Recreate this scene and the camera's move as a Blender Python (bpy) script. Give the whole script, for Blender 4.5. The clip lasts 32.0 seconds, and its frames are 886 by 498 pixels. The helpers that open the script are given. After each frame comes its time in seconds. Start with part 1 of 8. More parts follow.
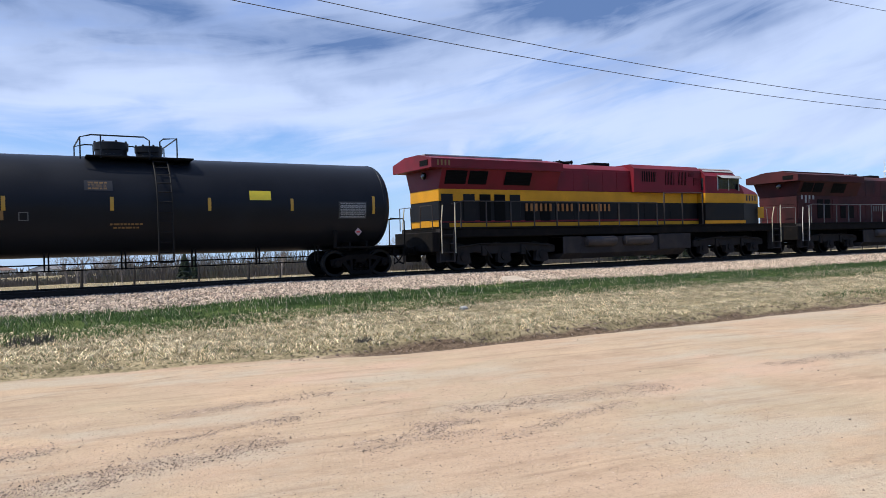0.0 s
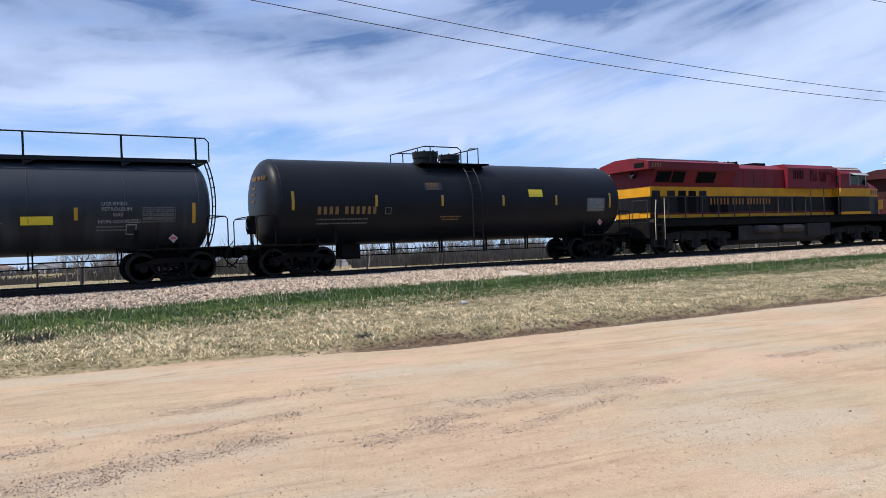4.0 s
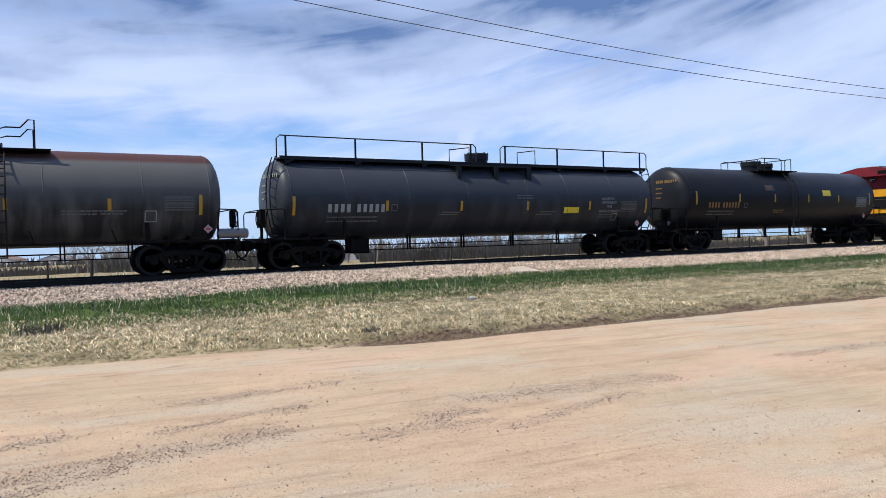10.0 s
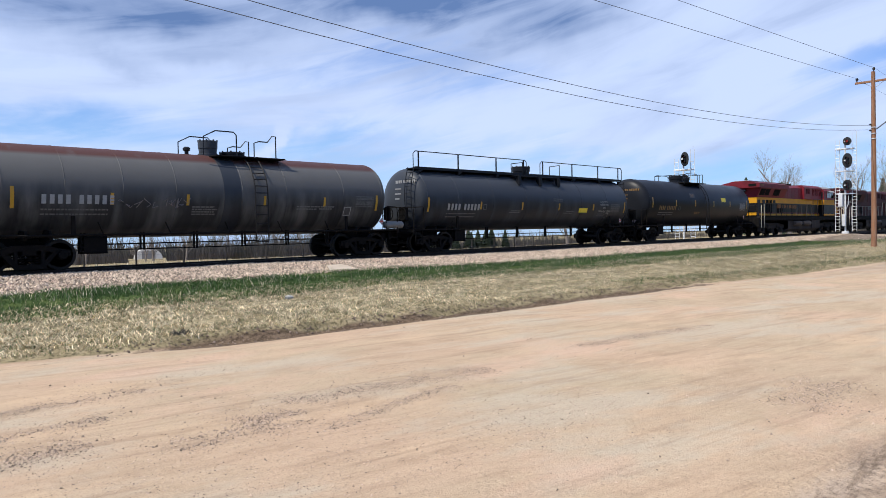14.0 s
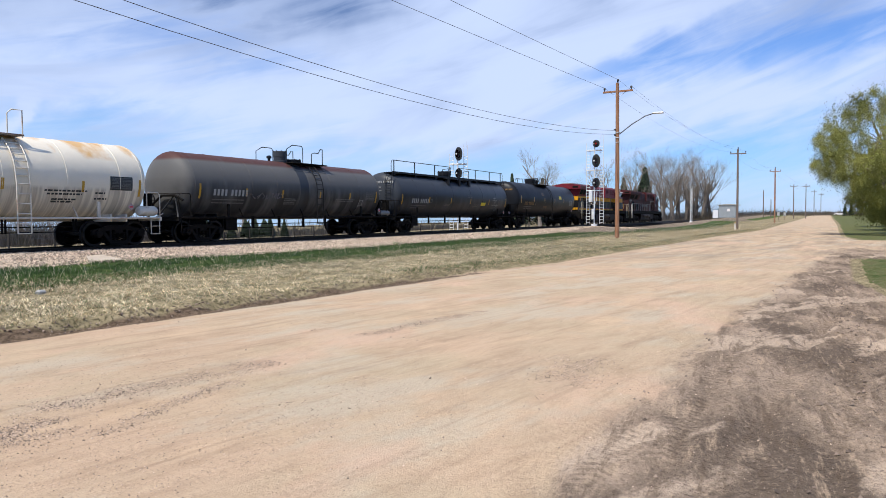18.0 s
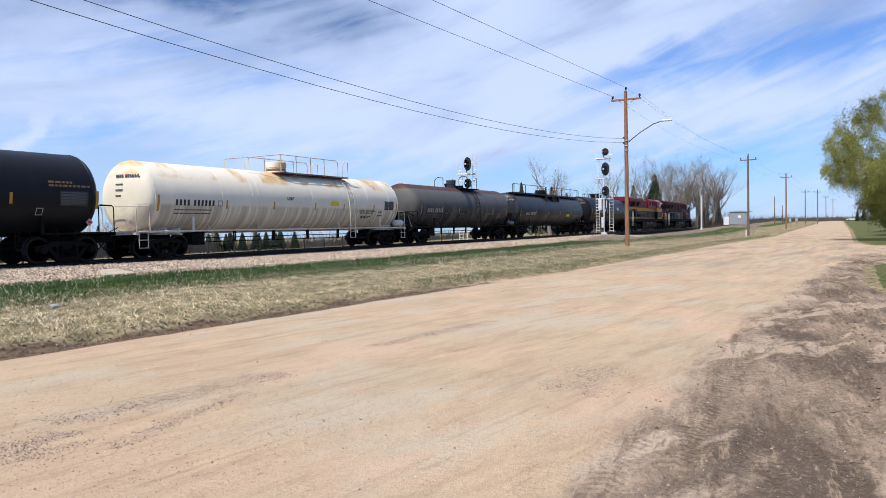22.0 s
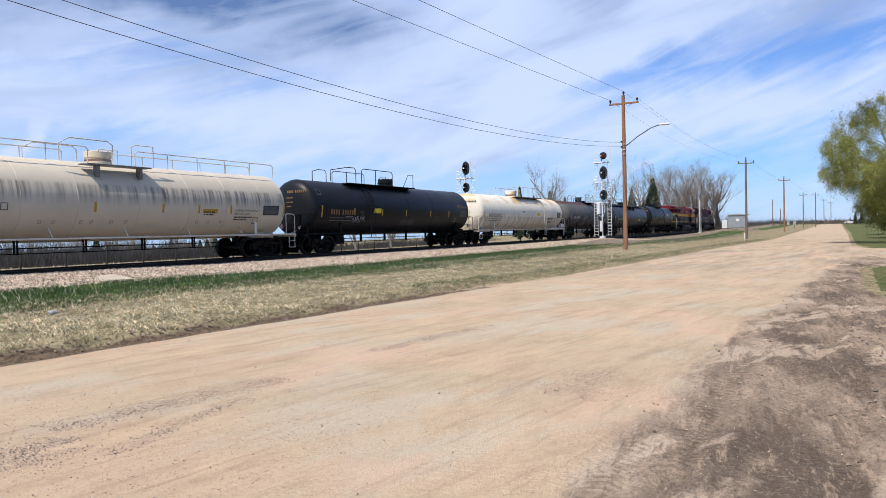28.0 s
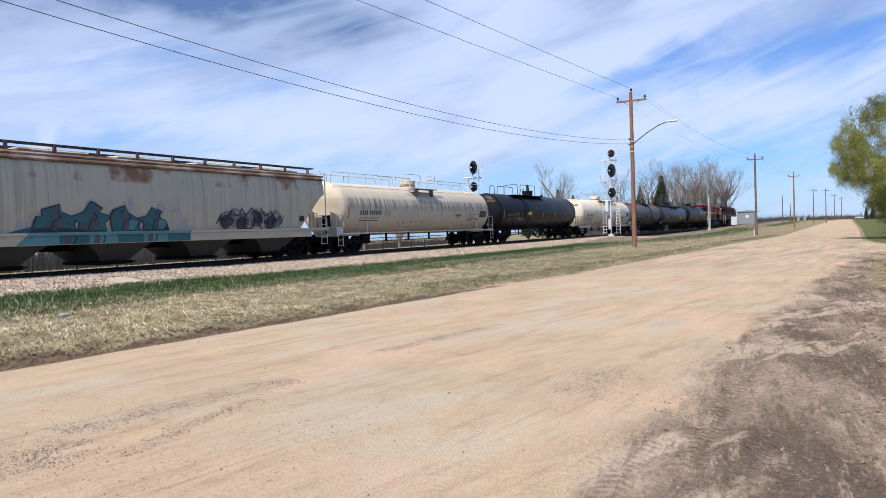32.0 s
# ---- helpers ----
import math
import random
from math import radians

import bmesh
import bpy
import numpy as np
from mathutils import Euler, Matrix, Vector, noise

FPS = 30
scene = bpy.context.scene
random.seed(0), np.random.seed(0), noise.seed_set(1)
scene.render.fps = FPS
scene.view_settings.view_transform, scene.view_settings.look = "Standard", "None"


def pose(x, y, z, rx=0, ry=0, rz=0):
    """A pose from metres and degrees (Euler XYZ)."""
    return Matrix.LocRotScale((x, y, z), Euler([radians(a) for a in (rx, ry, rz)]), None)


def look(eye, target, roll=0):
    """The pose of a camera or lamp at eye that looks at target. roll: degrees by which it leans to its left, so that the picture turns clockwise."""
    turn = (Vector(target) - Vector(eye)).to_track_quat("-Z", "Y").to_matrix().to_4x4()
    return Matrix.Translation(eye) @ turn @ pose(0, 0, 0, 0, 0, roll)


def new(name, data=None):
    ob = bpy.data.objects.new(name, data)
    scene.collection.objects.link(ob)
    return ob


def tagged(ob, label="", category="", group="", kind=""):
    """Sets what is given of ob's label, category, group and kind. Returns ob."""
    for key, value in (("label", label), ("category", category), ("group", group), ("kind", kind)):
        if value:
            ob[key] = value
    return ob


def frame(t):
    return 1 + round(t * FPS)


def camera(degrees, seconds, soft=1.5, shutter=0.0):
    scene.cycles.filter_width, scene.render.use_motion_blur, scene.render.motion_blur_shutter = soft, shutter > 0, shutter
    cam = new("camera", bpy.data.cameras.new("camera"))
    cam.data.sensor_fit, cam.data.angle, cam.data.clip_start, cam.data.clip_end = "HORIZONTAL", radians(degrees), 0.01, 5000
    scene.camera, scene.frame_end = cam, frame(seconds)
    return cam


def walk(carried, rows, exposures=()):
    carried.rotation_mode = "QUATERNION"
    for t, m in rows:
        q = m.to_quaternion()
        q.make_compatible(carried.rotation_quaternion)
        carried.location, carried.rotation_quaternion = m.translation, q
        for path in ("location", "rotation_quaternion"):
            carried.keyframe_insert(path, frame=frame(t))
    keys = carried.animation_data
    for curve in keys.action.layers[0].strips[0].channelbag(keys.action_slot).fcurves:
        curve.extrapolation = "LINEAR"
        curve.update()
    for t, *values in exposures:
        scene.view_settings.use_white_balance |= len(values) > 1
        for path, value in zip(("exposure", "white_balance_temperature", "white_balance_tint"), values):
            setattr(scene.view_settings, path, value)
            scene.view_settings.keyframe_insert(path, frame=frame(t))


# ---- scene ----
DEGREES = 63.13
cam = camera(DEGREES, 32.0, soft=0.65)
# seconds, x along the track, y away from the lens, z up, yaw, pitch, roll
PATH = [
    (0, 0.000, -0.000, 1.600, -30.93, -0.36, 1.56),
    (0.5, 0.001, 0.002, 1.600, -30.98, -0.32, 1.50),
    (1, 0.004, 0.001, 1.594, -30.98, -0.25, 1.51),
    (1.5, 0.004, 0.003, 1.595, -30.99, -0.28, 1.52),
    (2, 0.004, 0.001, 1.594, -30.94, -0.33, 1.56),
    (2.5, 0.002, -0.003, 1.598, -30.93, -0.43, 1.71),
    (3, -0.004, -0.010, 1.602, -30.93, -0.56, 1.85),
    (3.5, 0.006, 0.001, 1.596, -30.94, -0.66, 1.98),
    (5.5, 0.002, 0.004, 1.591, -30.77, -0.90, 1.74),
    (6, -0.005, -0.002, 1.595, -30.68, -0.86, 1.61),
    (6.5, -0.004, -0.002, 1.595, -30.59, -0.85, 1.56),
    (7, -0.002, -0.004, 1.593, -30.51, -0.79, 1.58),
    (7.5, -0.002, -0.001, 1.593, -30.51, -0.77, 1.56),
    (8, -0.001, -0.002, 1.594, -30.47, -0.79, 1.49),
    (8.5, 0.005, 0.001, 1.592, -30.44, -0.85, 1.49),
    (9, 0.006, 0.003, 1.592, -30.44, -0.92, 1.50),
    (9.5, 0.004, 0.005, 1.585, -30.38, -0.98, 1.44),
    (10, 0.008, 0.007, 1.589, -30.28, -1.08, 1.41),
    (10.5, 0.006, 0.010, 1.590, -30.14, -1.12, 1.34),
    (11, 0.001, 0.007, 1.591, -30.04, -1.11, 1.30),
    (11.5, -0.003, 0.002, 1.592, -30.00, -1.08, 1.23),
    (12, -0.003, -0.001, 1.593, -30.35, -1.11, 1.29),
    (12.5, 0.006, 0.002, 1.591, -31.62, -1.16, 1.34),
    (13, 0.021, -0.002, 1.592, -34.41, -1.30, 1.30),
    (13.5, 0.032, 0.005, 1.595, -38.89, -1.46, 1.14),
    (14, 0.010, 0.050, 1.589, -44.68, -1.56, 1.03),
    (14.5, -0.035, 0.116, 1.600, -51.07, -1.72, 0.59),
    (15, -0.049, 0.129, 1.601, -56.22, -1.93, 0.16),
    (15.5, -0.033, 0.128, 1.600, -59.80, -2.15, -0.10),
    (17.5, -0.044, 0.101, 1.600, -62.21, -2.74, 0.18),
    (18, -0.045, 0.094, 1.601, -62.04, -2.58, 0.29),
    (18.5, -0.054, 0.083, 1.602, -61.97, -2.32, 0.49),
    (19, -0.059, 0.077, 1.605, -61.92, -2.04, 0.66),
    (19.5, -0.055, 0.076, 1.605, -61.85, -1.82, 0.78),
    (20, -0.056, 0.075, 1.607, -61.72, -1.67, 0.85),
    (20.5, -0.064, 0.074, 1.609, -61.55, -1.64, 0.81),
    (21, -0.058, 0.081, 1.603, -61.35, -1.67, 0.84),
    (21.5, -0.056, 0.087, 1.604, -61.26, -1.74, 0.86),
    (22, -0.059, 0.079, 1.604, -61.27, -1.77, 0.97),
    (22.5, -0.061, 0.071, 1.607, -61.32, -1.74, 1.07),
    (23, -0.066, 0.069, 1.606, -61.38, -1.68, 1.19),
    (23.5, -0.066, 0.070, 1.606, -61.44, -1.59, 1.32),
    (24, -0.061, 0.068, 1.606, -61.45, -1.51, 1.45),
    (24.5, -0.062, 0.059, 1.609, -61.47, -1.41, 1.57),
    (25, -0.061, 0.057, 1.608, -61.46, -1.27, 1.63),
    (25.5, -0.070, 0.055, 1.611, -61.44, -1.19, 1.48),
    (27.5, -0.058, 0.073, 1.604, -61.33, -1.34, 1.06),
    (28, -0.068, 0.062, 1.608, -61.38, -1.43, 1.18),
    (28.5, -0.063, 0.056, 1.606, -61.45, -1.49, 1.35),
    (29, -0.067, 0.055, 1.609, -61.50, -1.58, 1.44),
    (29.5, -0.061, 0.059, 1.606, -61.50, -1.60, 1.50),
    (30, -0.070, 0.057, 1.611, -61.45, -1.56, 1.55),
    (30.5, -0.064, 0.056, 1.609, -61.37, -1.44, 1.73),
    (31, -0.069, 0.057, 1.611, -61.27, -1.37, 1.76),
    (31.5, -0.058, 0.067, 1.607, -61.08, -1.36, 1.77),
    (32, -0.057, 0.070, 1.608, -60.73, -1.45, 1.75),
]
walk(cam, [(t, pose(x, y, z, 90 + p, r, w)) for t, x, y, z, w, p, r in PATH])

# ---- plan: x runs along the track, y across it, z up; the dirt road lies at z = 0 ----
TRACK_Y, RAIL_Z = 24.5, 0.57
SPEED = [2.678, 2.812, 2.949, 3.077, 3.280, 3.391, 3.453, 3.844, 4.021, 4.164, 4.364, 4.503, 4.690, 5.135, 5.364, 5.302, 5.459]   # metres a second, every two seconds


def travel(t):
    """Metres that the train has gone at t seconds."""
    s, k = 0.0, 0
    while k < 15 and t > 2 * (k + 1):
        s += SPEED[k] + SPEED[k + 1]
        k += 1
    d = t - 2 * k
    return s + SPEED[k] * d + (SPEED[k + 1] - SPEED[k]) * d * d / 4


# ---- light: a high sun nearly in line with the track, under thin cirrus ----
SUN_UP, SUN_SIDE = 56.0, -8.0
sx = -math.cos(radians(SUN_UP)) * math.cos(radians(SUN_SIDE))
sy = -math.cos(radians(SUN_UP)) * math.sin(radians(SUN_SIDE))
sz = math.sin(radians(SUN_UP))
sun = new("sun", bpy.data.lights.new("sun", "SUN"))
sun.data.energy, sun.data.angle, sun.data.color = 5.0, radians(0.6), (1.0, 0.94, 0.83)
sun.matrix_world = look((0, 0, 60), (-sx, -sy, 60 - sz))
scene.view_settings.exposure = 0.02


BANKS = (("W", 71, 15.5, 12, 10, 3.0, 0.75), ("W", 59, 14.5, 10, 3.5, 1.8, 0.35), ("W", 60, 8.5, 0, 9, 2.4, 0.45), ("W", 85, 9.0, 10, 9, 2.0, 0.36),
         ("W", 9, 12.0, -3, 10, 1.7, 0.40), ("W", 31, 10, 2, 12, 2.2, 0.30), ("W", 47, 8.5, 4, 8, 1.8, 0.35), ("W", 30.5, 7.6, 55, 1.5, 0.4, 0.5), ("W", 3, 5.5, -6, 4, 1.6, 0.3))
BANKS += (("G", 8, 17.3, -2, 15, 2.0, 1.0), ("G", 34, 17.5, 0, 8, 1.8, 0.35), ("G", 46, 17, 0, 7, 1.8, 0.35), ("G", 22, 14.8, -4, 4.5, 1.5, 0.55), ("G", 41, 18.2, 2, 6, 1.6, 0.7), ("G", 53, 15.8, -4, 4.5, 2.2, 0.65),
          ("G", 73.5, 17.2, 20, 3.0, 1.4, 0.5), ("G", 92, 16.5, 18, 6, 2.4, 0.65), ("G", -1, 12.6, 2, 3, 0.9, 0.5), ("G", 27, 12.4, 6, 3.5, 0.6, 0.4), ("G", 20, 11.8, -8, 2.5, 0.5, 0.4), ("G", 46, 13, 3, 5, 1.5, 0.25))
BANKS += (("B", 81, 12.2, 24, 8, 1.2, 0.45), ("B", 90, 12.5, 14, 4, 1.8, 0.35), ("B", 64, 5.2, 4, 5, 1.0, 0.3), ("B", 84, 5.0, 6, 9, 1.8, 0.35), ("B", 74, 11, 20, 4, 0.8, 0.25), ("B", 17, 8, 2, 7, 0.9, 0.25), ("B", 36, 7, 3, 4, 1.0, 0.2))


def build_sky():
    w = bpy.data.worlds.new("sky")
    scene.world = w
    w.use_nodes = True
    nt = w.node_tree
    nt.nodes.clear()
    N, L = nt.nodes.new, nt.links.new
    out, bg, sky = N("ShaderNodeOutputWorld"), N("ShaderNodeBackground"), N("ShaderNodeTexSky")
    sky.sky_type, sky.sun_disc = "NISHITA", False
    sky.sun_elevation, sky.sun_rotation = radians(SUN_UP), math.atan2(sx, sy) % (2 * math.pi)
    sky.altitude, sky.air_density, sky.dust_density, sky.ozone_density = 300, 1.0, 0.6, 2.0
    co, sep = N("ShaderNodeTexCoord"), N("ShaderNodeSeparateXYZ")
    L(co.outputs["Generated"], sep.inputs[0])

    def calc(kind, a, c=0.0, d=0.0):
        x = N("ShaderNodeMath"); x.operation = kind
        for k, v in enumerate((a, c, d)):
            if isinstance(v, (int, float)):
                x.inputs[k].default_value = v
            else:
                L(v, x.inputs[k])
        return x.outputs[0]

    # streaks lie nearly level to the north and climb towards the east
    climb = calc("MULTIPLY_ADD", sep.outputs[1], 0.30, sep.outputs[2])
    cb = N("ShaderNodeCombineXYZ")
    L(sep.outputs[0], cb.inputs[0]); L(sep.outputs[1], cb.inputs[1]); L(climb, cb.inputs[2])

    def layer(along, across, detail, rough, lo, hi, dist=0.4, shift=(0, 0, 0)):
        mp, tx, rp = N("ShaderNodeMapping"), N("ShaderNodeTexNoise"), N("ShaderNodeMapRange")
        mp.inputs["Scale"].default_value = (along, along, across)
        mp.inputs["Location"].default_value = shift
        tx.inputs["Scale"].default_value, tx.inputs["Detail"].default_value = 1.0, detail
        tx.inputs["Roughness"].default_value, tx.inputs["Distortion"].default_value = rough, dist
        rp.inputs["From Min"].default_value, rp.inputs["From Max"].default_value = lo, hi
        rp.interpolation_type = "SMOOTHSTEP"
        L(cb.outputs[0], mp.inputs[0]); L(mp.outputs[0], tx.inputs["Vector"]); L(tx.outputs["Fac"], rp.inputs["Value"])
        return rp.outputs["Result"]
    veil = layer(2.6, 11, 5, 0.5, 0.28, 0.70, 0.5, (3.1, 1.7, 0))
    wisp = layer(6.0, 34, 6, 0.56, 0.34, 0.72, 0.7, (0.4, 2.2, 0))
    thick = layer(3.0, 16, 5, 0.52, 0.46, 0.78, 0.6, (7.3, 4.1, 0))
    # ragged directions, so that the banks below have no smooth rim
    fray = N("ShaderNodeTexNoise")
    fray.inputs["Scale"].default_value, fray.inputs["Detail"].default_value, fray.inputs["Roughness"].default_value = 6.0, 5, 0.55
    L(co.outputs["Generated"], fray.inputs["Vector"])
    less = N("ShaderNodeVectorMath"); less.operation = "SUBTRACT"; less.inputs[1].default_value = (0.5, 0.5, 0.5)
    L(fray.outputs["Color"], less.inputs[0])
    some = N("ShaderNodeVectorMath"); some.operation = "MULTIPLY"; some.inputs[1].default_value = (0.20, 0.20, 0.09)
    L(less.outputs[0], some.inputs[0])
    ray_ = N("ShaderNodeVectorMath"); ray_.operation = "ADD"
    L(co.outputs["Generated"], ray_.inputs[0]); L(some.outputs[0], ray_.inputs[1])
    total = {"W": calc("MULTIPLY_ADD", veil, 0.50, calc("MULTIPLY_ADD", wisp, 0.36, 0.10)), "G": calc("MULTIPLY", thick, 0.38)}
    # banks of cirrus: kind, bearing, height, slope, half length, half width (degrees), amount
    for kind, az, el, tilt, wa, wb, amount in BANKS:
        az, el, tilt = radians(az), radians(el), radians(tilt)
        c = Vector((math.sin(az) * math.cos(el), math.cos(az) * math.cos(el), math.sin(el)))
        e1 = Vector((math.cos(az), -math.sin(az), 0))
        e2 = e1.cross(c)
        a, b2 = e1 * math.cos(tilt) + e2 * math.sin(tilt), e2 * math.cos(tilt) - e1 * math.sin(tilt)
        sq = []
        for ax, w_ in ((a, wa * 1.25), (b2, wb * 1.25)):
            dt = N("ShaderNodeVectorMath"); dt.operation = "DOT_PRODUCT"
            dt.inputs[1].default_value = ax / radians(w_)
            L(ray_.outputs[0], dt.inputs[0])
            g = calc("SUBTRACT", dt.outputs["Value"], ax.dot(c) / radians(w_))
            sq.append(calc("MULTIPLY", g, g))
        bell = calc("MULTIPLY", calc("POWER", 2.718, calc("MULTIPLY", calc("ADD", sq[0], sq[1]), -1.0)), amount if kind != "B" else -amount)
        key = "G" if kind == "G" else "W"
        total[key] = calc("ADD", total[key], bell)
    cover = calc("ADD", total["W"], calc("MULTIPLY", total["G"], 0.55))
    # clearer low down, near the horizon
    low = N("ShaderNodeMapRange")
    low.inputs["From Min"].default_value, low.inputs["From Max"].default_value = 0.0, 0.10
    low.inputs["To Min"].default_value, low.inputs["To Max"].default_value = 0.75, 1.0
    L(sep.outputs[2], low.inputs["Value"])
    soft_ = N("ShaderNodeMapRange")
    soft_.interpolation_type = "SMOOTHSTEP"
    soft_.inputs["From Min"].default_value, soft_.inputs["From Max"].default_value = 0.05, 1.0
    soft_.inputs["To Min"].default_value, soft_.inputs["To Max"].default_value = 0.08, 0.94
    L(cover, soft_.inputs["Value"])
    # the cirrus thins out to the south
    south = N("ShaderNodeMapRange")
    south.interpolation_type = "SMOOTHSTEP"
    south.inputs["From Min"].default_value, south.inputs["From Max"].default_value = -0.45, -0.05
    south.inputs["To Min"].default_value = 0.5
    L(sep.outputs[1], south.inputs["Value"])
    share = calc("MULTIPLY", calc("MULTIPLY", soft_.outputs["Result"], low.outputs["Result"]), south.outputs["Result"])
    tint = N("ShaderNodeMix"); tint.data_type = "RGBA"; tint.blend_type = "MULTIPLY"
    tint.inputs["Factor"].default_value = 1.0
    tint.inputs["B"].default_value = (0.56, 0.94, 1.55, 1)
    L(sky.outputs[0], tint.inputs["A"])
    # pale haze low down
    haze = N("ShaderNodeMapRange")
    haze.interpolation_type = "SMOOTHSTEP"
    haze.inputs["From Min"].default_value, haze.inputs["From Max"].default_value = 0.24, 0.02
    haze.inputs["To Max"].default_value = 0.66
    L(sep.outputs[2], haze.inputs["Value"])
    pale = N("ShaderNodeMix"); pale.data_type = "RGBA"
    pale.inputs["B"].default_value = (4.7, 7.0, 9.9, 1)
    north = N("ShaderNodeMapRange")
    north.inputs["From Min"].default_value, north.inputs["From Max"].default_value = 0.05, 0.65
    north.inputs["To Min"].default_value, north.inputs["To Max"].default_value = 0.28, 1.0
    L(sep.outputs[1], north.inputs["Value"])
    L(calc("MULTIPLY", haze.outputs["Result"], north.outputs["Result"]), pale.inputs["Factor"]); L(tint.outputs["Result"], pale.inputs["A"])
    cloud = N("ShaderNodeMix"); cloud.data_type = "RGBA"
    cloud.inputs["A"].default_value, cloud.inputs["B"].default_value = (6.5, 7.75, 10.7, 1), (1.35, 2.3, 4.7, 1)
    cl = N("ShaderNodeClamp")
    L(calc("MULTIPLY", total["G"], calc("MULTIPLY_ADD", wisp, 0.45, 0.62)), cl.inputs["Value"]); L(cl.outputs[0], cloud.inputs["Factor"])
    mix = N("ShaderNodeMix"); mix.data_type = "RGBA"
    L(share, mix.inputs["Factor"]); L(pale.outputs["Result"], mix.inputs["A"]); L(cloud.outputs["Result"], mix.inputs["B"])
    L(mix.outputs["Result"], bg.inputs[0])
    bg.inputs[1].default_value = 0.10
    L(bg.outputs[0], out.inputs[0])


build_sky()

# ---- materials ----
def material(name, base, rough=0.6, metal=0.0, var=0.15, scale=2.5, fine=40.0, bump=0.15, second=None, amount=0.0, patch=1.2, spec=0.5, stretch=(1, 1, 1), island=0.0, by_object=0.0, threshold=0.5):
    """A painted, mineral or plant surface: base colour varied at two scales, an optional second colour in patches, fine relief."""
    m = bpy.data.materials.new(name)
    m.use_nodes = True
    nt = m.node_tree
    N, L = nt.nodes.new, nt.links.new
    b = nt.nodes["Principled BSDF"]
    b.inputs["Roughness"].default_value, b.inputs["Metallic"].default_value = rough, metal
    b.inputs["Specular IOR Level"].default_value = spec * 1.0
    co, mp = N("ShaderNodeTexCoord"), N("ShaderNodeMapping")
    mp.inputs["Scale"].default_value = stretch
    L(co.outputs["Object"], mp.inputs[0])

    def noise_tex(s, d=4):
        t = N("ShaderNodeTexNoise")
        t.inputs["Scale"].default_value, t.inputs["Detail"].default_value = s, d
        L(mp.outputs[0], t.inputs["Vector"])
        return t.outputs["Fac"]

    def mix(f, a, c, mode="MIX"):
        x = N("ShaderNodeMix"); x.data_type = "RGBA"; x.blend_type = mode
        if isinstance(f, float):
            x.inputs["Factor"].default_value = f
        else:
            L(f, x.inputs["Factor"])
        for s, v in (("A", a), ("B", c)):
            if isinstance(v, tuple):
                x.inputs[s].default_value = (*v, 1)
            else:
                L(v, x.inputs[s])
        return x.outputs["Result"]
    big, small = noise_tex(scale), noise_tex(fine, 3)
    lo, hi = tuple(max(0, c * (1 - 2 * var)) for c in base), tuple(min(1, c * (1 + 2 * var)) for c in base)
    col = mix(big, lo, hi)
    grain = mix(small, tuple(1 - var for _ in base), tuple(1 + var for _ in base))
    col = mix(1.0, col, grain, "MULTIPLY")
    if second:
        r = N("ShaderNodeMapRange")
        r.inputs["From Min"].default_value, r.inputs["From Max"].default_value = threshold, threshold + 0.18
        r.inputs["To Max"].default_value = amount
        L(noise_tex(patch, 7), r.inputs["Value"])
        col = mix(r.outputs["Result"], col, second)
    if island or by_object:
        src = N("ShaderNodeNewGeometry").outputs["Random Per Island"] if island else N("ShaderNodeObjectInfo").outputs["Random"]
        k = island or by_object
        r = N("ShaderNodeMapRange")
        r.inputs["To Min"].default_value, r.inputs["To Max"].default_value = 1 - k, 1 + k
        L(src, r.inputs["Value"])
        cc = N("ShaderNodeCombineColor")
        for k2 in range(3):
            L(r.outputs["Result"], cc.inputs[k2])
        col = mix(1.0, col, cc.outputs[0], "MULTIPLY")
    L(col, b.inputs["Base Color"])
    if bump:
        bp = N("ShaderNodeBump")
        bp.inputs["Strength"].default_value, bp.inputs["Distance"].default_value = bump, 0.01
        L(small, bp.inputs["Height"]); L(bp.outputs[0], b.inputs["Normal"])
    rr = N("ShaderNodeMapRange")
    rr.inputs["To Min"].default_value, rr.inputs["To Max"].default_value = max(0, rough - 0.12), min(1, rough + 0.12)
    L(big, rr.inputs["Value"]); L(rr.outputs["Result"], b.inputs["Roughness"])
    return m


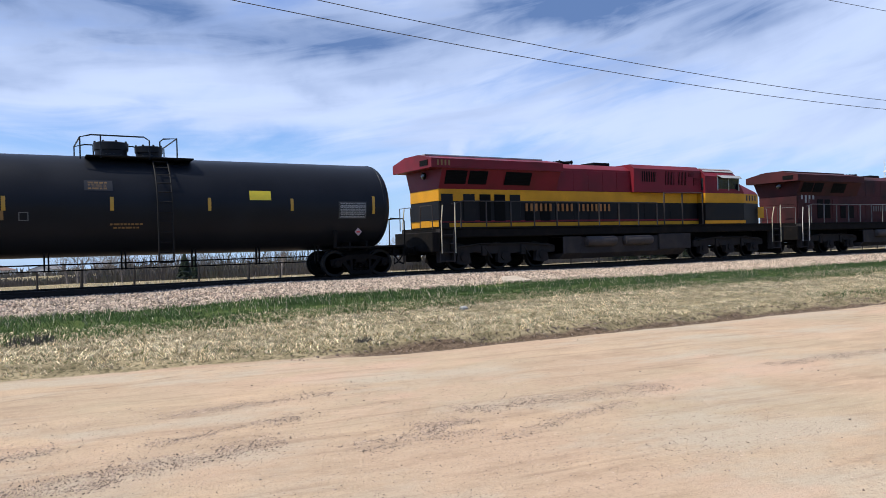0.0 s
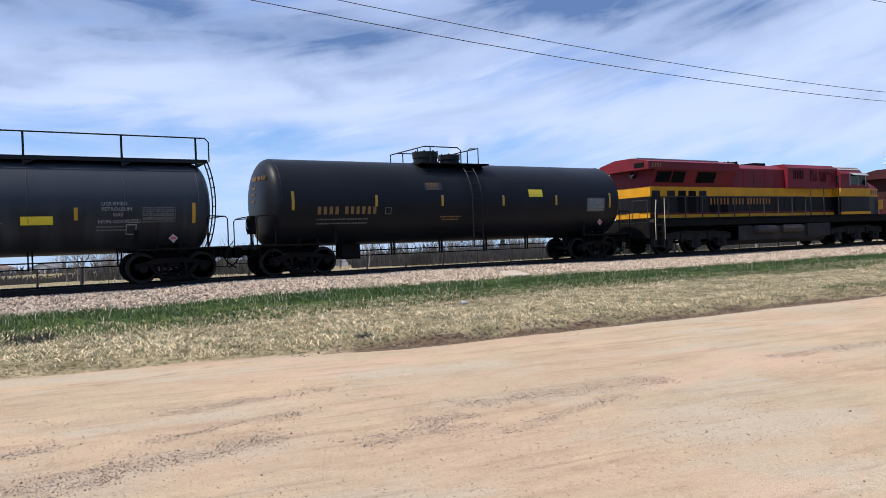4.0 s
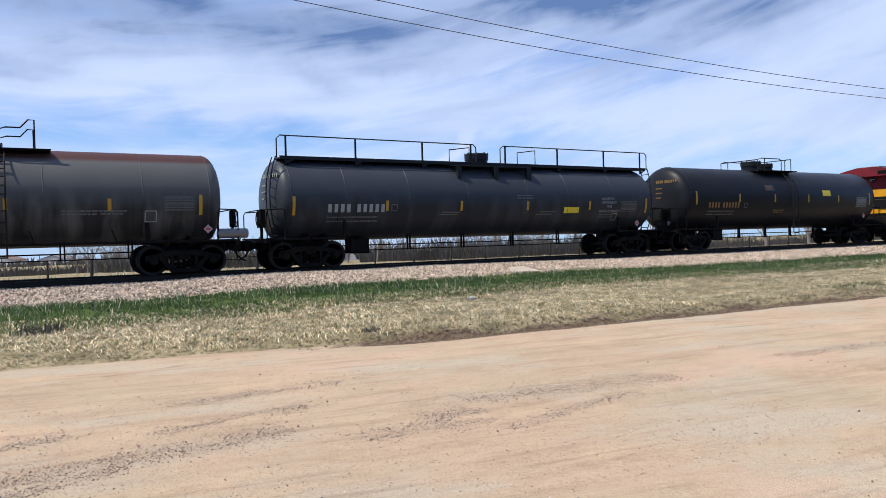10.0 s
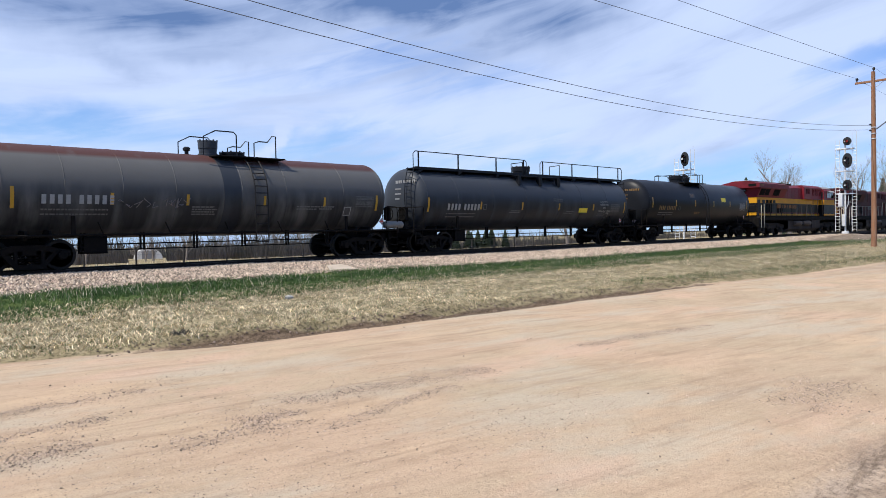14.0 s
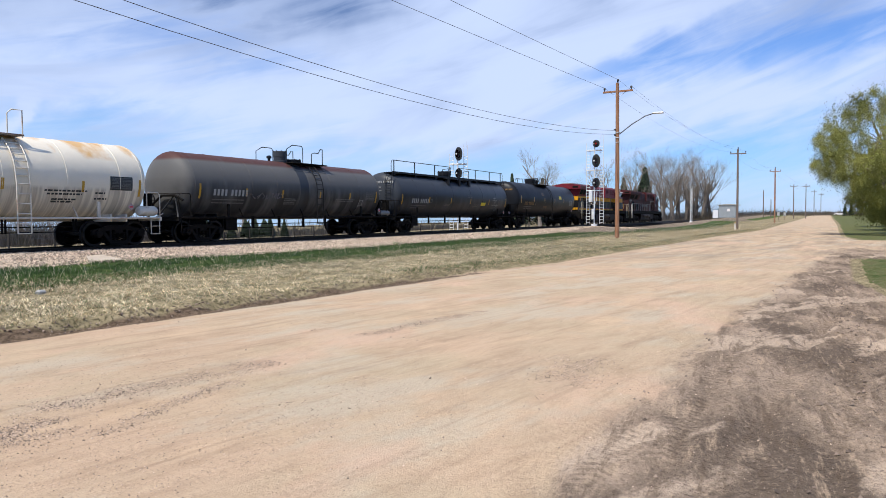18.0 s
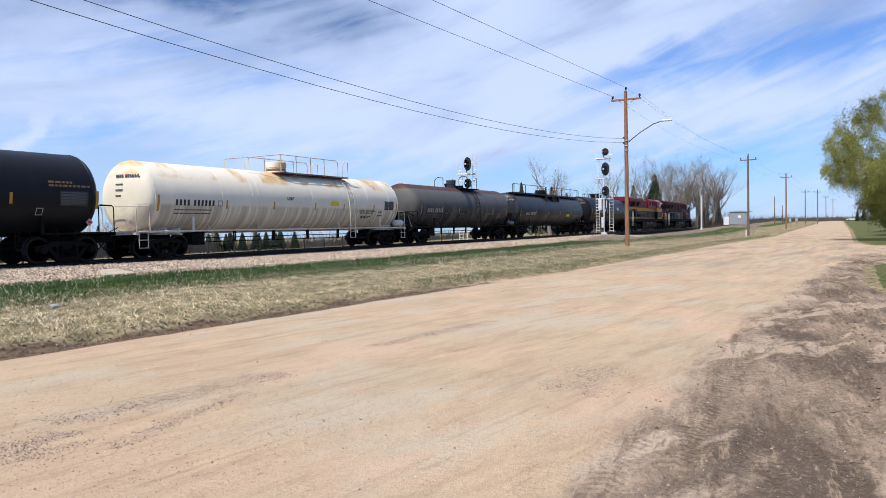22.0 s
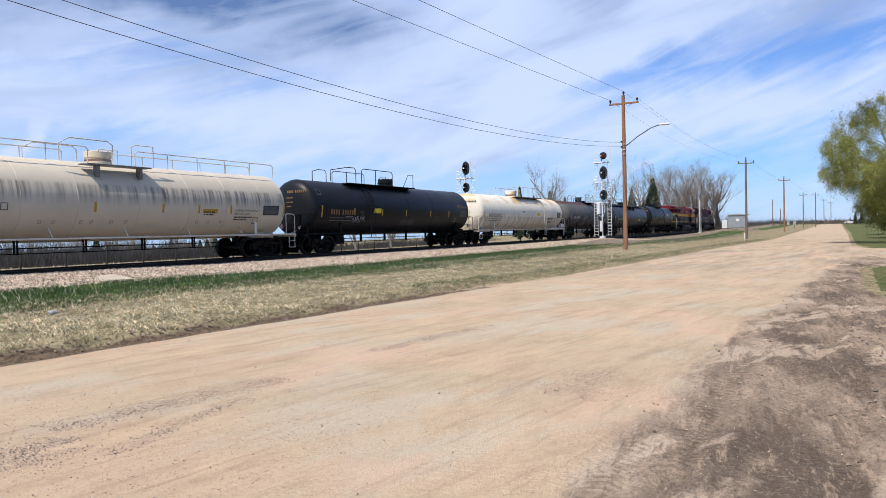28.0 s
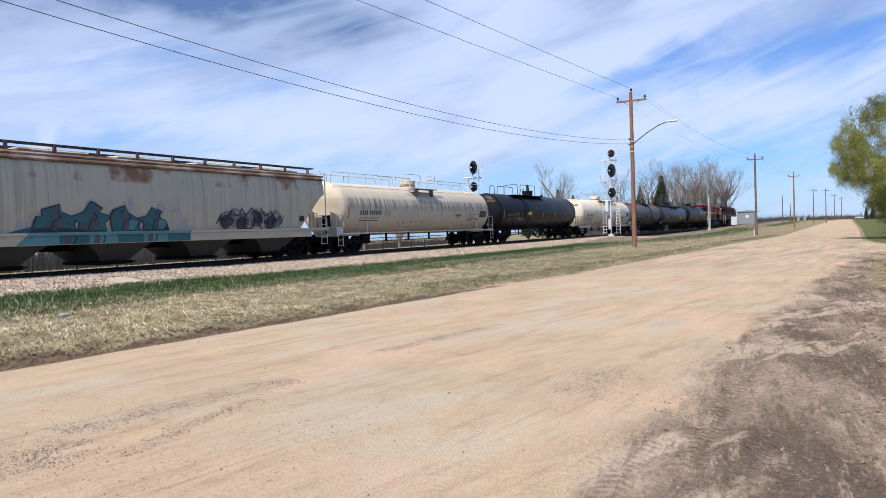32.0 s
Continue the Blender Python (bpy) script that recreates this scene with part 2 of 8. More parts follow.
def streaked(name, base, stain_shade, band_lo, band_hi, amount, rust=None, rust_lo=9.0, rough=0.5, rust_amount=0.8, rust_at=0.5, dense=0.46, even=0.0, fade=0.12, spec=0.2):
    """Tank paint with dark run-down streaks between two heights (even: a band of painted shade) and, if asked, rust
    towards the crown.
    """
    m = material(name, base, rough, 0, 0.06, 1.2, 30, 0.05, spec=spec)
    nt = m.node_tree
    N, L = nt.nodes.new, nt.links.new
    b = nt.nodes["Principled BSDF"]
    col = b.inputs["Base Color"].links[0].from_socket
    co, sep = N("ShaderNodeTexCoord"), N("ShaderNodeSeparateXYZ")
    L(co.outputs["Object"], sep.inputs[0])

    def tex(scale, sx_, sz_, detail=5):
        mp, t = N("ShaderNodeMapping"), N("ShaderNodeTexNoise")
        mp.inputs["Scale"].default_value = (sx_, 0.3, sz_)
        t.inputs["Scale"].default_value, t.inputs["Detail"].default_value = scale, detail
        L(co.outputs["Object"], mp.inputs[0]); L(mp.outputs[0], t.inputs["Vector"])
        return t.outputs["Fac"]

    def rng(v, a, c, d=0.0, e=1.0):
        r = N("ShaderNodeMapRange")
        for k, x in (("From Min", a), ("From Max", c), ("To Min", d), ("To Max", e)):
            r.inputs[k].default_value = x
        L(v, r.inputs["Value"])
        return r.outputs["Result"]

    def mul(a, c):
        x = N("ShaderNodeMath"); x.operation = "MULTIPLY"; x.use_clamp = True
        L(a, x.inputs[0])
        if isinstance(c, float):
            x.inputs[1].default_value = c
        else:
            L(c, x.inputs[1])
        return x.outputs[0]

    def over(f, c):
        nonlocal col
        x = N("ShaderNodeMix"); x.data_type = "RGBA"
        L(f, x.inputs["Factor"]); L(col, x.inputs["A"]); x.inputs["B"].default_value = (*c, 1)
        col = x.outputs["Result"]
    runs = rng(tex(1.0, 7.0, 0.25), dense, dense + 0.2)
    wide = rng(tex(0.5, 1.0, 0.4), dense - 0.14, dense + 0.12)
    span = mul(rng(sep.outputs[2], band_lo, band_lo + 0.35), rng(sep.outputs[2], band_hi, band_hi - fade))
    stain_shade_mask = mul(runs, wide)
    # even: a ragged-edged band of shade, put into the paint colour
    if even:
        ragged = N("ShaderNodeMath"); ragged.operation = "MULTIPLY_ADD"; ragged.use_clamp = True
        L(rng(tex(0.8, 2.2, 0.8), 0.3, 0.55), ragged.inputs[0]); ragged.inputs[1].default_value = even; L(mul(stain_shade_mask, 1.0 - even), ragged.inputs[2])
        stain_shade_mask = ragged.outputs[0]
    over(mul(mul(stain_shade_mask, span), amount), stain_shade)
    if rust:
        edge = rng(sep.outputs[2], rust_lo, rust_lo + 0.12)
        over(mul(mul(rng(tex(0.9, 1.0, 1.0, 7), rust_at, rust_at + 0.12), edge), rust_amount), rust)
    L(col, b.inputs["Base Color"])
    return m


BLACK = material("black_tank_paint", (0.0118, 0.0130, 0.0165), 0.40, 0, 0.15, 0.8, 30, 0.04, (0.0165, 0.0178, 0.0210), 0.5, 0.7, spec=0.14)
# charcoal and grey: the shaded lower half of the tank is painted in
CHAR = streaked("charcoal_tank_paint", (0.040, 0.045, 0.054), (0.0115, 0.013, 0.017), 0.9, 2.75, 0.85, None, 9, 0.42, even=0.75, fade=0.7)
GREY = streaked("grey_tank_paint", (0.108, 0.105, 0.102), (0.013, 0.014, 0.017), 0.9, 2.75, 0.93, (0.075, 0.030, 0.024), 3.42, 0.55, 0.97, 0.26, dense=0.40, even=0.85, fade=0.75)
CREAM = streaked("cream_tank_paint", (0.60, 0.515, 0.395), (0.085, 0.076, 0.064), 2.2, 3.02, 0.75, None, 9, 0.55, dense=0.41)
# white: brownish streaks darken it below 2.15 m
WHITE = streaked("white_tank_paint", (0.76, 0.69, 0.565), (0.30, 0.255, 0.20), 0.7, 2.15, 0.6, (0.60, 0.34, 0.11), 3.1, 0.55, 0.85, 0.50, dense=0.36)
STEEL_DARK = material("dark_running_gear", (0.0065, 0.0058, 0.0056), 0.8, 0.0, 0.3, 3, 25, 0.3, (0.022, 0.016, 0.012), 0.4, 2.0, spec=0.12)
WHEEL = material("wheel_steel", (0.010, 0.0088, 0.0082), 0.6, 0.1, 0.25, 4, 30, 0.2, spec=0.25)
RAIL_SIDE = material("brown_rail_steel", (0.022, 0.016, 0.013), 0.6, 0.2, 0.25, 3, 30, 0.2, spec=0.3)
TIE = material("creosoted_timber", (0.035, 0.028, 0.024), 0.9, 0, 0.3, 3, 20, 0.5, stretch=(6, 1, 6), by_object=0.3)
AMBER = material("amber_reflector", (0.46, 0.25, 0.02), 0.35, 0, 0.05, 8, 60, 0.02)
YELLOW_SIGN = material("yellow_label", (0.72, 0.55, 0.03), 0.5, 0, 0.05, 6, 50, 0.02)
LETTER_WHITE = material("white_lettering", (0.30, 0.30, 0.295), 0.6, 0, 0.12, 8, 60, 0.0)
LETTER_GREY = material("faded_lettering", (0.11, 0.11, 0.108), 0.6, 0, 0.12, 8, 60, 0.0)
LETTER_AMBER = material("amber_lettering", (0.20, 0.11, 0.033), 0.6, 0, 0.12, 8, 60, 0.0)
LETTER_BLACK = material("black_lettering", (0.03, 0.03, 0.03), 0.6, 0, 0.12, 8, 60, 0.0)
PLACARD = material("white_placard", (0.7, 0.66, 0.64), 0.5, 0, 0.06, 8, 60, 0.0)
RED_MARK = material("red_mark", (0.5, 0.04, 0.04), 0.5, 0, 0.1, 8, 60, 0.0)
BLACK_MARK = material("black_panel", (0.015, 0.015, 0.016), 0.5, 0, 0.1, 8, 60, 0.0)
GREY_PIPE = material("grey_pipework", (0.17, 0.165, 0.155), 0.5, 0.2, 0.15, 4, 30, 0.1)
WHITE_PIPE = material("white_railing_paint", (0.62, 0.58, 0.50), 0.5, 0, 0.12, 4, 30, 0.1, (0.3, 0.15, 0.07), 0.6, 2.0)
LOCO_RED = material("red_engine_paint", (0.17, 0.013, 0.022), 0.5, 0, 0.15, 0.9, 30, 0.05, (0.085, 0.014, 0.016), 0.6, 0.8, spec=0.2)
LOCO_YELLOW = material("yellow_engine_paint", (0.58, 0.27, 0.014), 0.55, 0, 0.18, 1.2, 30, 0.04, spec=0.2)
LOCO_BLACK = material("black_engine_paint", (0.0062, 0.0064, 0.0078), 0.5, 0, 0.2, 1.0, 30, 0.05, (0.02, 0.012, 0.008), 0.5, 0.9, spec=0.18)
DUSTY = material("dusty_grey_steel", (0.035, 0.031, 0.03), 0.8, 0, 0.25, 1.5, 25, 0.2, (0.065, 0.052, 0.042), 0.6, 1.2, spec=0.15)
DUST_RAIL = material("dusty_black_rail", (0.06, 0.05, 0.045), 0.7, 0, 0.25, 4, 25, 0.1, spec=0.2)
LETTER_ORANGE = material("orange_lettering", (0.30, 0.12, 0.025), 0.6, 0, 0.12, 8, 60, 0.0)
MAROON = material("faded_maroon_paint", (0.062, 0.016, 0.017), 0.65, 0, 0.25, 0.8, 25, 0.08, (0.022, 0.012, 0.012), 0.8, 0.6, spec=0.15)
GRILLE = material("black_grille", (0.005, 0.005, 0.005), 0.8, 0, 0.2, 5, 90, 0.6, spec=0.1)
ROOF_GREY = material("grey_roof_metal", (0.33, 0.33, 0.31), 0.5, 0.1, 0.15, 2, 30, 0.1)
GLASS = material("dark_cab_glass", (0.02, 0.025, 0.03), 0.08, 0, 0.05, 4, 40, 0.0, spec=0.9)
HOPPER = streaked("grey_hopper_paint", (0.54, 0.48, 0.37), (0.27, 0.225, 0.17), 1.2, 3.9, 0.5, (0.25, 0.095, 0.04), 3.10, 0.6, 0.85, 0.53)
RUST = material("rusty_hopper_roof", (0.14, 0.075, 0.052), 0.8, 0, 0.3, 1.5, 25, 0.3, (0.36, 0.29, 0.235), 0.8, 0.9)
WOOD_POLE = material("weathered_pole_wood", (0.25, 0.115, 0.058), 0.85, 0, 0.25, 3, 30, 0.4, (0.30, 0.21, 0.15), 0.6, 2, stretch=(8, 8, 0.6))
WOOD_GREY = material("grey_pole_wood", (0.15, 0.11, 0.09), 0.85, 0, 0.2, 3, 30, 0.4, stretch=(8, 8, 0.6))
GALV = material("galvanised_steel", (0.66, 0.67, 0.68), 0.5, 0.15, 0.12, 5, 40, 0.1)
SIGNAL_BLACK = material("black_signal_head", (0.012, 0.012, 0.012), 0.5, 0, 0.1, 5, 40, 0.05)
WIRE = material("dark_cable", (0.09, 0.095, 0.11), 0.6, 0.2, 0.1, 5, 40, 0.0)


# ---- building helpers ----
class Shape:
    """Vertices and faces gathered piece by piece."""

    def __init__(self):
        self.v, self.f = [], []

    def add(self, v, f):
        n = len(self.v)
        self.v += [tuple(p) for p in v]
        self.f += [tuple(i + n for i in q) for q in f]
        return self

    def box(self, x0, x1, y0, y1, z0, z1, c=0.0):
        if c <= 0:
            v = [(x, y, z) for x in (x0, x1) for y in (y0, y1) for z in (z0, z1)]
            return self.add(v, [(0, 1, 3, 2), (4, 6, 7, 5), (0, 4, 5, 1), (2, 3, 7, 6), (0, 2, 6, 4), (1, 5, 7, 3)])
        c = min(c, 0.45 * min(abs(x1 - x0), abs(y1 - y0), abs(z1 - z0)))
        b = bmesh.new()
        bmesh.ops.create_cube(b, size=1)
        for p in b.verts:
            p.co = ((x0 + x1) / 2 + p.co.x * (x1 - x0), (y0 + y1) / 2 + p.co.y * (y1 - y0), (z0 + z1) / 2 + p.co.z * (z1 - z0))
        bmesh.ops.bevel(b, geom=b.edges[:], offset=c, segments=1, affect="EDGES")
        b.verts.index_update()
        self.add([p.co[:] for p in b.verts], [[p.index for p in q.verts] for q in b.faces])
        b.free()
        return self

    def tube(self, pts, r, seg=6, ends=True):
        """A round bar along a broken line."""
        pts = [Vector(p) for p in pts]
        v, f = [], []
        side = None
        for i, p in enumerate(pts):
            d = (pts[min(i + 1, len(pts) - 1)] - pts[max(i - 1, 0)]).normalized()
            if side is None:
                side = d.orthogonal().normalized()
            side = (side - d * side.dot(d)).normalized()
            up = d.cross(side)
            rr = r[i] if isinstance(r, (list, tuple)) else r
            v += [p + (side * math.cos(a) + up * math.sin(a)) * rr for a in (2 * math.pi * k / seg for k in range(seg))]
        for i in range(len(pts) - 1):
            f += [(i * seg + k, i * seg + (k + 1) % seg, (i + 1) * seg + (k + 1) % seg, (i + 1) * seg + k) for k in range(seg)]
        if ends:
            f += [tuple(range(seg))[::-1], tuple(range((len(pts) - 1) * seg, len(pts) * seg))]
        return self.add(v, f)

    def lathe(self, prof, axis="x", seg=32, at=(0, 0, 0)):
        """A turned body: rows of (place along the axis, radius)."""
        v, f = [], []
        for a, r in prof:
            for k in range(seg):
                c, s = r * math.cos(2 * math.pi * k / seg), r * math.sin(2 * math.pi * k / seg)
                p = {"x": (a, c, s), "y": (s, a, c), "z": (c, s, a)}[axis]
                v.append((p[0] + at[0], p[1] + at[1], p[2] + at[2]))
        for i in range(len(prof) - 1):
            f += [(i * seg + k, i * seg + (k + 1) % seg, (i + 1) * seg + (k + 1) % seg, (i + 1) * seg + k) for k in range(seg)]
        f += [tuple(range(seg))[::-1], tuple(range((len(prof) - 1) * seg, len(prof) * seg))]
        return self.add(v, f)

    def prism(self, poly, y0, y1):
        """A plate: an outline in x and z, from y0 to y1."""
        n = len(poly)
        v = [(x, y0, z) for x, z in poly] + [(x, y1, z) for x, z in poly]
        return self.add(v, [tuple(range(n))[::-1], tuple(range(n, 2 * n))] + [(i, (i + 1) % n, n + (i + 1) % n, n + i) for i in range(n)])

    def loft(self, rows):
        """A skin through outlines of equal length, closed at both ends."""
        n = len(rows[0])
        v = [p for r in rows for p in r]
        f = [(i * n + k, i * n + (k + 1) % n, (i + 1) * n + (k + 1) % n, (i + 1) * n + k) for i in range(len(rows) - 1) for k in range(n)]
        return self.add(v, f + [tuple(range(n))[::-1], tuple(range((len(rows) - 1) * n, len(rows) * n))])


def mesh_of(name, shape, mat, smooth=True, normals=True):
    me = bpy.data.meshes.new(name)
    me.from_pydata(shape.v, [], shape.f)
    if normals:
        b = bmesh.new()
        b.from_mesh(me)
        bmesh.ops.recalc_face_normals(b, faces=b.faces[:])
        b.to_mesh(me)
        b.free()
    if smooth:
        me.shade_smooth()
        me.set_sharp_from_angle(angle=radians(34))
    me.materials.append(mat)
    return me


def islands(shape):
    """The pieces of a shape that no face joins."""
    root = list(range(len(shape.v)))

    def find(i):
        while root[i] != i:
            root[i] = root[root[i]]
            i = root[i]
        return i
    for q in shape.f:
        a = find(q[0])
        for i in q[1:]:
            root[find(i)] = a
    out = {}
    for q in shape.f:
        out.setdefault(find(q[0]), []).append(q)
    pieces = []
    for faces in out.values():
        ids = sorted({i for q in faces for i in q})
        at = {j: k for k, j in enumerate(ids)}
        s = Shape()
        s.v, s.f = [shape.v[j] for j in ids], [tuple(at[j] for j in q) for q in faces]
        pieces.append(s)
    return pieces


APART = {"railing": "railing", "graffiti_cloud": "graffiti_cloud", "strain_insulator": "strain_insulator", "step": "step", "rung": "rung", "car_mark": "car_mark", "handrail": "handrail", "grab_rail": "grab_rail", "end_rail": "end_rail", "lid_bolt": "lid_bolt", "cab_number": "cab_number", "name_lettering": "name_lettering", "rear_number": "rear_number", "bracket": "bracket", "window_frame": "window_frame", "cross_rail": "cross_rail", "saddle": "saddle"}
FINE_PRINT = {"small_print", "amber_print", "end_print", "test_table"}


def part(name, shape, mat, parent, label="", at=None):
    if name in APART and isinstance(shape, Shape):
        pieces = islands(shape)
        for s in pieces[1:]:
            ob = new(name, mesh_of(name, s, mat))
            ob.parent = parent
        shape = pieces[0]
    ob = new(name, shape if isinstance(shape, bpy.types.Mesh) else mesh_of(name, shape, mat))
    ob.parent = parent
    if at is not None:
        ob.matrix_basis = at
    if label:
        ob["label"] = label
    return tagged(ob, kind="stuff") if name in FINE_PRINT else ob


def thing(name, at, label, category, group="", kind=""):
    ob = new(name)
    ob.empty_display_size = 0.3
    ob.matrix_basis = at
    return tagged(ob, label, category, group, kind)


def whole(name, shape, mat, at, label, category, group="", kind="", smooth=True, normals=True):
    ob = new(name, mesh_of(name, shape, mat, smooth, normals))
    ob.matrix_basis = at
    return tagged(ob, label, category, group, kind)


def lettering(text, size):
    """The flat mesh of a line of text: points (x, height) and faces, from x = 0."""
    cu = bpy.data.curves.new("text", "FONT")
    cu.body, cu.size, cu.resolution_u = text, size, 2
    ob = bpy.data.objects.new("text", cu)
    scene.collection.objects.link(ob)
    bpy.context.view_layer.update()
    me = ob.evaluated_get(bpy.context.evaluated_depsgraph_get()).to_mesh()
    pts, faces = [(p.co.x, p.co.y) for p in me.vertices], [tuple(q.vertices) for q in me.polygons]
    bpy.data.objects.remove(ob)
    bpy.data.curves.remove(cu)
    return pts, faces


def on_tank(R, zc, x, z, off=0.006):
    """The point of a tank's near side at x and height z."""
    h = max(-0.999, min(0.999, (z - zc) / R))
    c = math.sqrt(1 - h * h)
    return (x, -(R + off) * c, zc + (R + off) * h)


def patch(shape, R, zc, x0, x1, z0, z1, off=0.006, n=4):
    """A thin label bent round the tank's near side."""
    v = []
    for i in range(n + 1):
        z = z0 + (z1 - z0) * i / n
        v += [on_tank(R, zc, x0, z, off), on_tank(R, zc, x1, z, off)]
    return shape.add(v, [(2 * i, 2 * i + 1, 2 * i + 3, 2 * i + 2) for i in range(n)])


def bars(shape, R, zc, x, z, size, counts, width=0.62, gap=0.2):
    """Plain blocks in place of characters; counts: how many in each group."""
    w, k = size * 0.56, size * 0.15
    for c in counts:
        for _ in range(c):
            patch(shape, R, zc, x + k * 0.3, x + w - k * 0.3, z, z + size, 0.007, 2)
            x += size * (width + gap)
        x += size * 0.55
    return x


def lines(shape, R, zc, x, z, size, length, rng):
    """A line of writing too small to read."""
    e = x + length
    while x < e:
        w = rng.uniform(1.0, 3.5) * size
        patch(shape, R, zc, x, min(x + w, e), z, z + size, 0.006, 1)
        x += w + 0.6 * size


def tank_text(text, size, R, zc, x, z):
    s = Shape()
    pts, faces = lettering(text, size)
    return s.add([on_tank(R, zc, x + a, z + b) for a, b in pts], faces)

# ---- ground ----
def road_edge(s):
    return float(np.interp(s, [-60, -6, 0, 2.5, 5.7, 10.7, 17, 24, 62, 320, 2000], [13.5, 11.6, 11.0, 10.6, 9.9, 9.5, 9.2, 8.4, 7.4, 6.2, 6.2]))


def road_right(s):
    return float(np.interp(s, [-60, 8, 14, 20, 30, 34, 46, 52, 60, 130, 2000], [-9, -6, -1.4, -0.5, -0.7, -14, -14, -1.6, -0.9, -1.5, -1.5]))


def smooth_step(a, b, x):
    t = min(1, max(0, (x - a) / (b - a)))
    return t * t * (3 - 2 * t)


def ground_height(s, n):
    e = road_edge(s)
    z = 0.0
    z += float(np.interp(s, [60, 100, 150, 245, 330, 500, 3000], [0, -0.3, -0.05, 0.4, 1.2, 2.0, 2.5]))
    if e - 2 < n:
        cut = smooth_step(3.0, 6.0, s) * smooth_step(24, 14, s)
        e2 = e + cut * 0.16 * noise.noise((s * 1.1, 3.0, 7))
        z += -0.05 * smooth_step(e - 0.8, e - 0.05, n) + (0.13 - 0.05 * cut) * smooth_step(e - 0.1, e + 0.5, n) + 0.13 * cut * smooth_step(e2 - 0.06, e2 + 0.1, n)
        z += 0.10 * smooth_step(e + 1, 18, n)
    z += 0.20 * smooth_step(18.6, 22.6, n) - 0.45 * smooth_step(26.4, 31, n)
    if n > 33:
        z -= 0.03 * min(n - 33, 97) + 0.018 * max(0, n - 130)
    # gravel pads of the signal and of the hut
    z += 0.42 * math.exp(-((s - 67) / 8.0) ** 2 - ((n - 19.2) / 2.6) ** 2)
    z += 0.9 * math.exp(-((s - 156) / 14.0) ** 2 - ((n - 17.5) / 4.0) ** 2)
    d = math.hypot(s, n)
    if d < 60:
        z += 0.022 * noise.noise((s * 0.35, n * 0.35, 0)) + 0.008 * noise.noise((s * 1.7, n * 1.7, 5))
        mud = mud_share(s, n)
        if mud > 0:
            lump = smooth_step(0.6, -0.2, n)
            z += mud * (0.03 * noise.noise((s * 0.8, n * 2.6, 9)) + (0.018 + 0.03 * lump) * noise.noise((s * 3.5, n * 5, 3)) + (0.006 + 0.03 * lump) * noise.noise((s * 9, n * 9, 3)))
            for k in range(len(RUTS)):
                z -= 0.034 * mud * math.exp(-((n - rut_line(k, s)) / 0.11) ** 2)
        if n > e + 0.2 and n < 19:
            z += 0.035 * noise.noise((s * 2.2, n * 2.2, 2))
    return z


def mud_share(s, n):
    """How far the soft shoulder beside the lens is churned to mud: 0 to 1."""
    w = float(np.interp(s, [-20, 0, 3.8, 9.3, 16, 25, 40], [0.5, 0.9, 1.52, 1.47, 1.1, 0.55, -0.5]))
    return smooth_step(w + 0.75, w - 0.75, n) * smooth_step(-9, -5, n) * smooth_step(48, 30, s)


# wheel ruts through the mud: across at s = 4, slope, bend
RUTS = ((1.34, 0.045, -0.0045), (1.05, 0.02, -0.006), (0.45, 0.05, -0.012), (0.02, -0.01, -0.006), (0.78, -0.12, 0.004))


def rut_line(k, s):
    a, b, c = RUTS[k]
    return a + b * (s - 4) + c * (s - 4) ** 2


def steps(*runs):
    out = [runs[0][0]]
    for a, b, d in runs:
        k = max(1, round((b - a) / d))
        out += [a + (b - a) * i / k for i in range(1, k + 1)]
    return out


# ridges of loose gravel left by the wheels: start, end, half width
RIDGES = ((-0.6, 5.62, 1.9, 5.88, 0.17), (-0.4, 5.22, 0.6, 5.6, 0.14), (-0.9, 6.58, 0.3, 6.74, 0.12), (2.3, 5.25, 3.6, 5.44, 0.14), (2.95, 5.42, 3.5, 5.42, 0.26), (3.6, 5.86, 6.1, 5.5, 0.16), (1.2, 7.35, 3.0, 7.46, 0.10), (0.9, 6.42, 2.3, 6.55, 0.09), (3.4, 4.85, 5.2, 5.22, 0.08), (6.4, 2.3, 7.9, 2.45, 0.20), (8.0, 5.6, 11.0, 5.2, 0.10), (-2.6, 7.9, -0.4, 7.7, 0.12))


def gravel_share(s, n):
    w = 0.0
    for s0, n0, s1, n1, half in RIDGES:
        l = math.hypot(s1 - s0, n1 - n0)
        f = ((s - s0) * (s1 - s0) + (n - n0) * (n1 - n0)) / l
        d = ((n - n0) * (s1 - s0) - (s - s0) * (n1 - n0)) / l
        w = max(w, math.exp(-(d / half) ** 2) * smooth_step(-0.5, 0.3, f) * smooth_step(l + 0.5, l - 0.3, f))
    return w


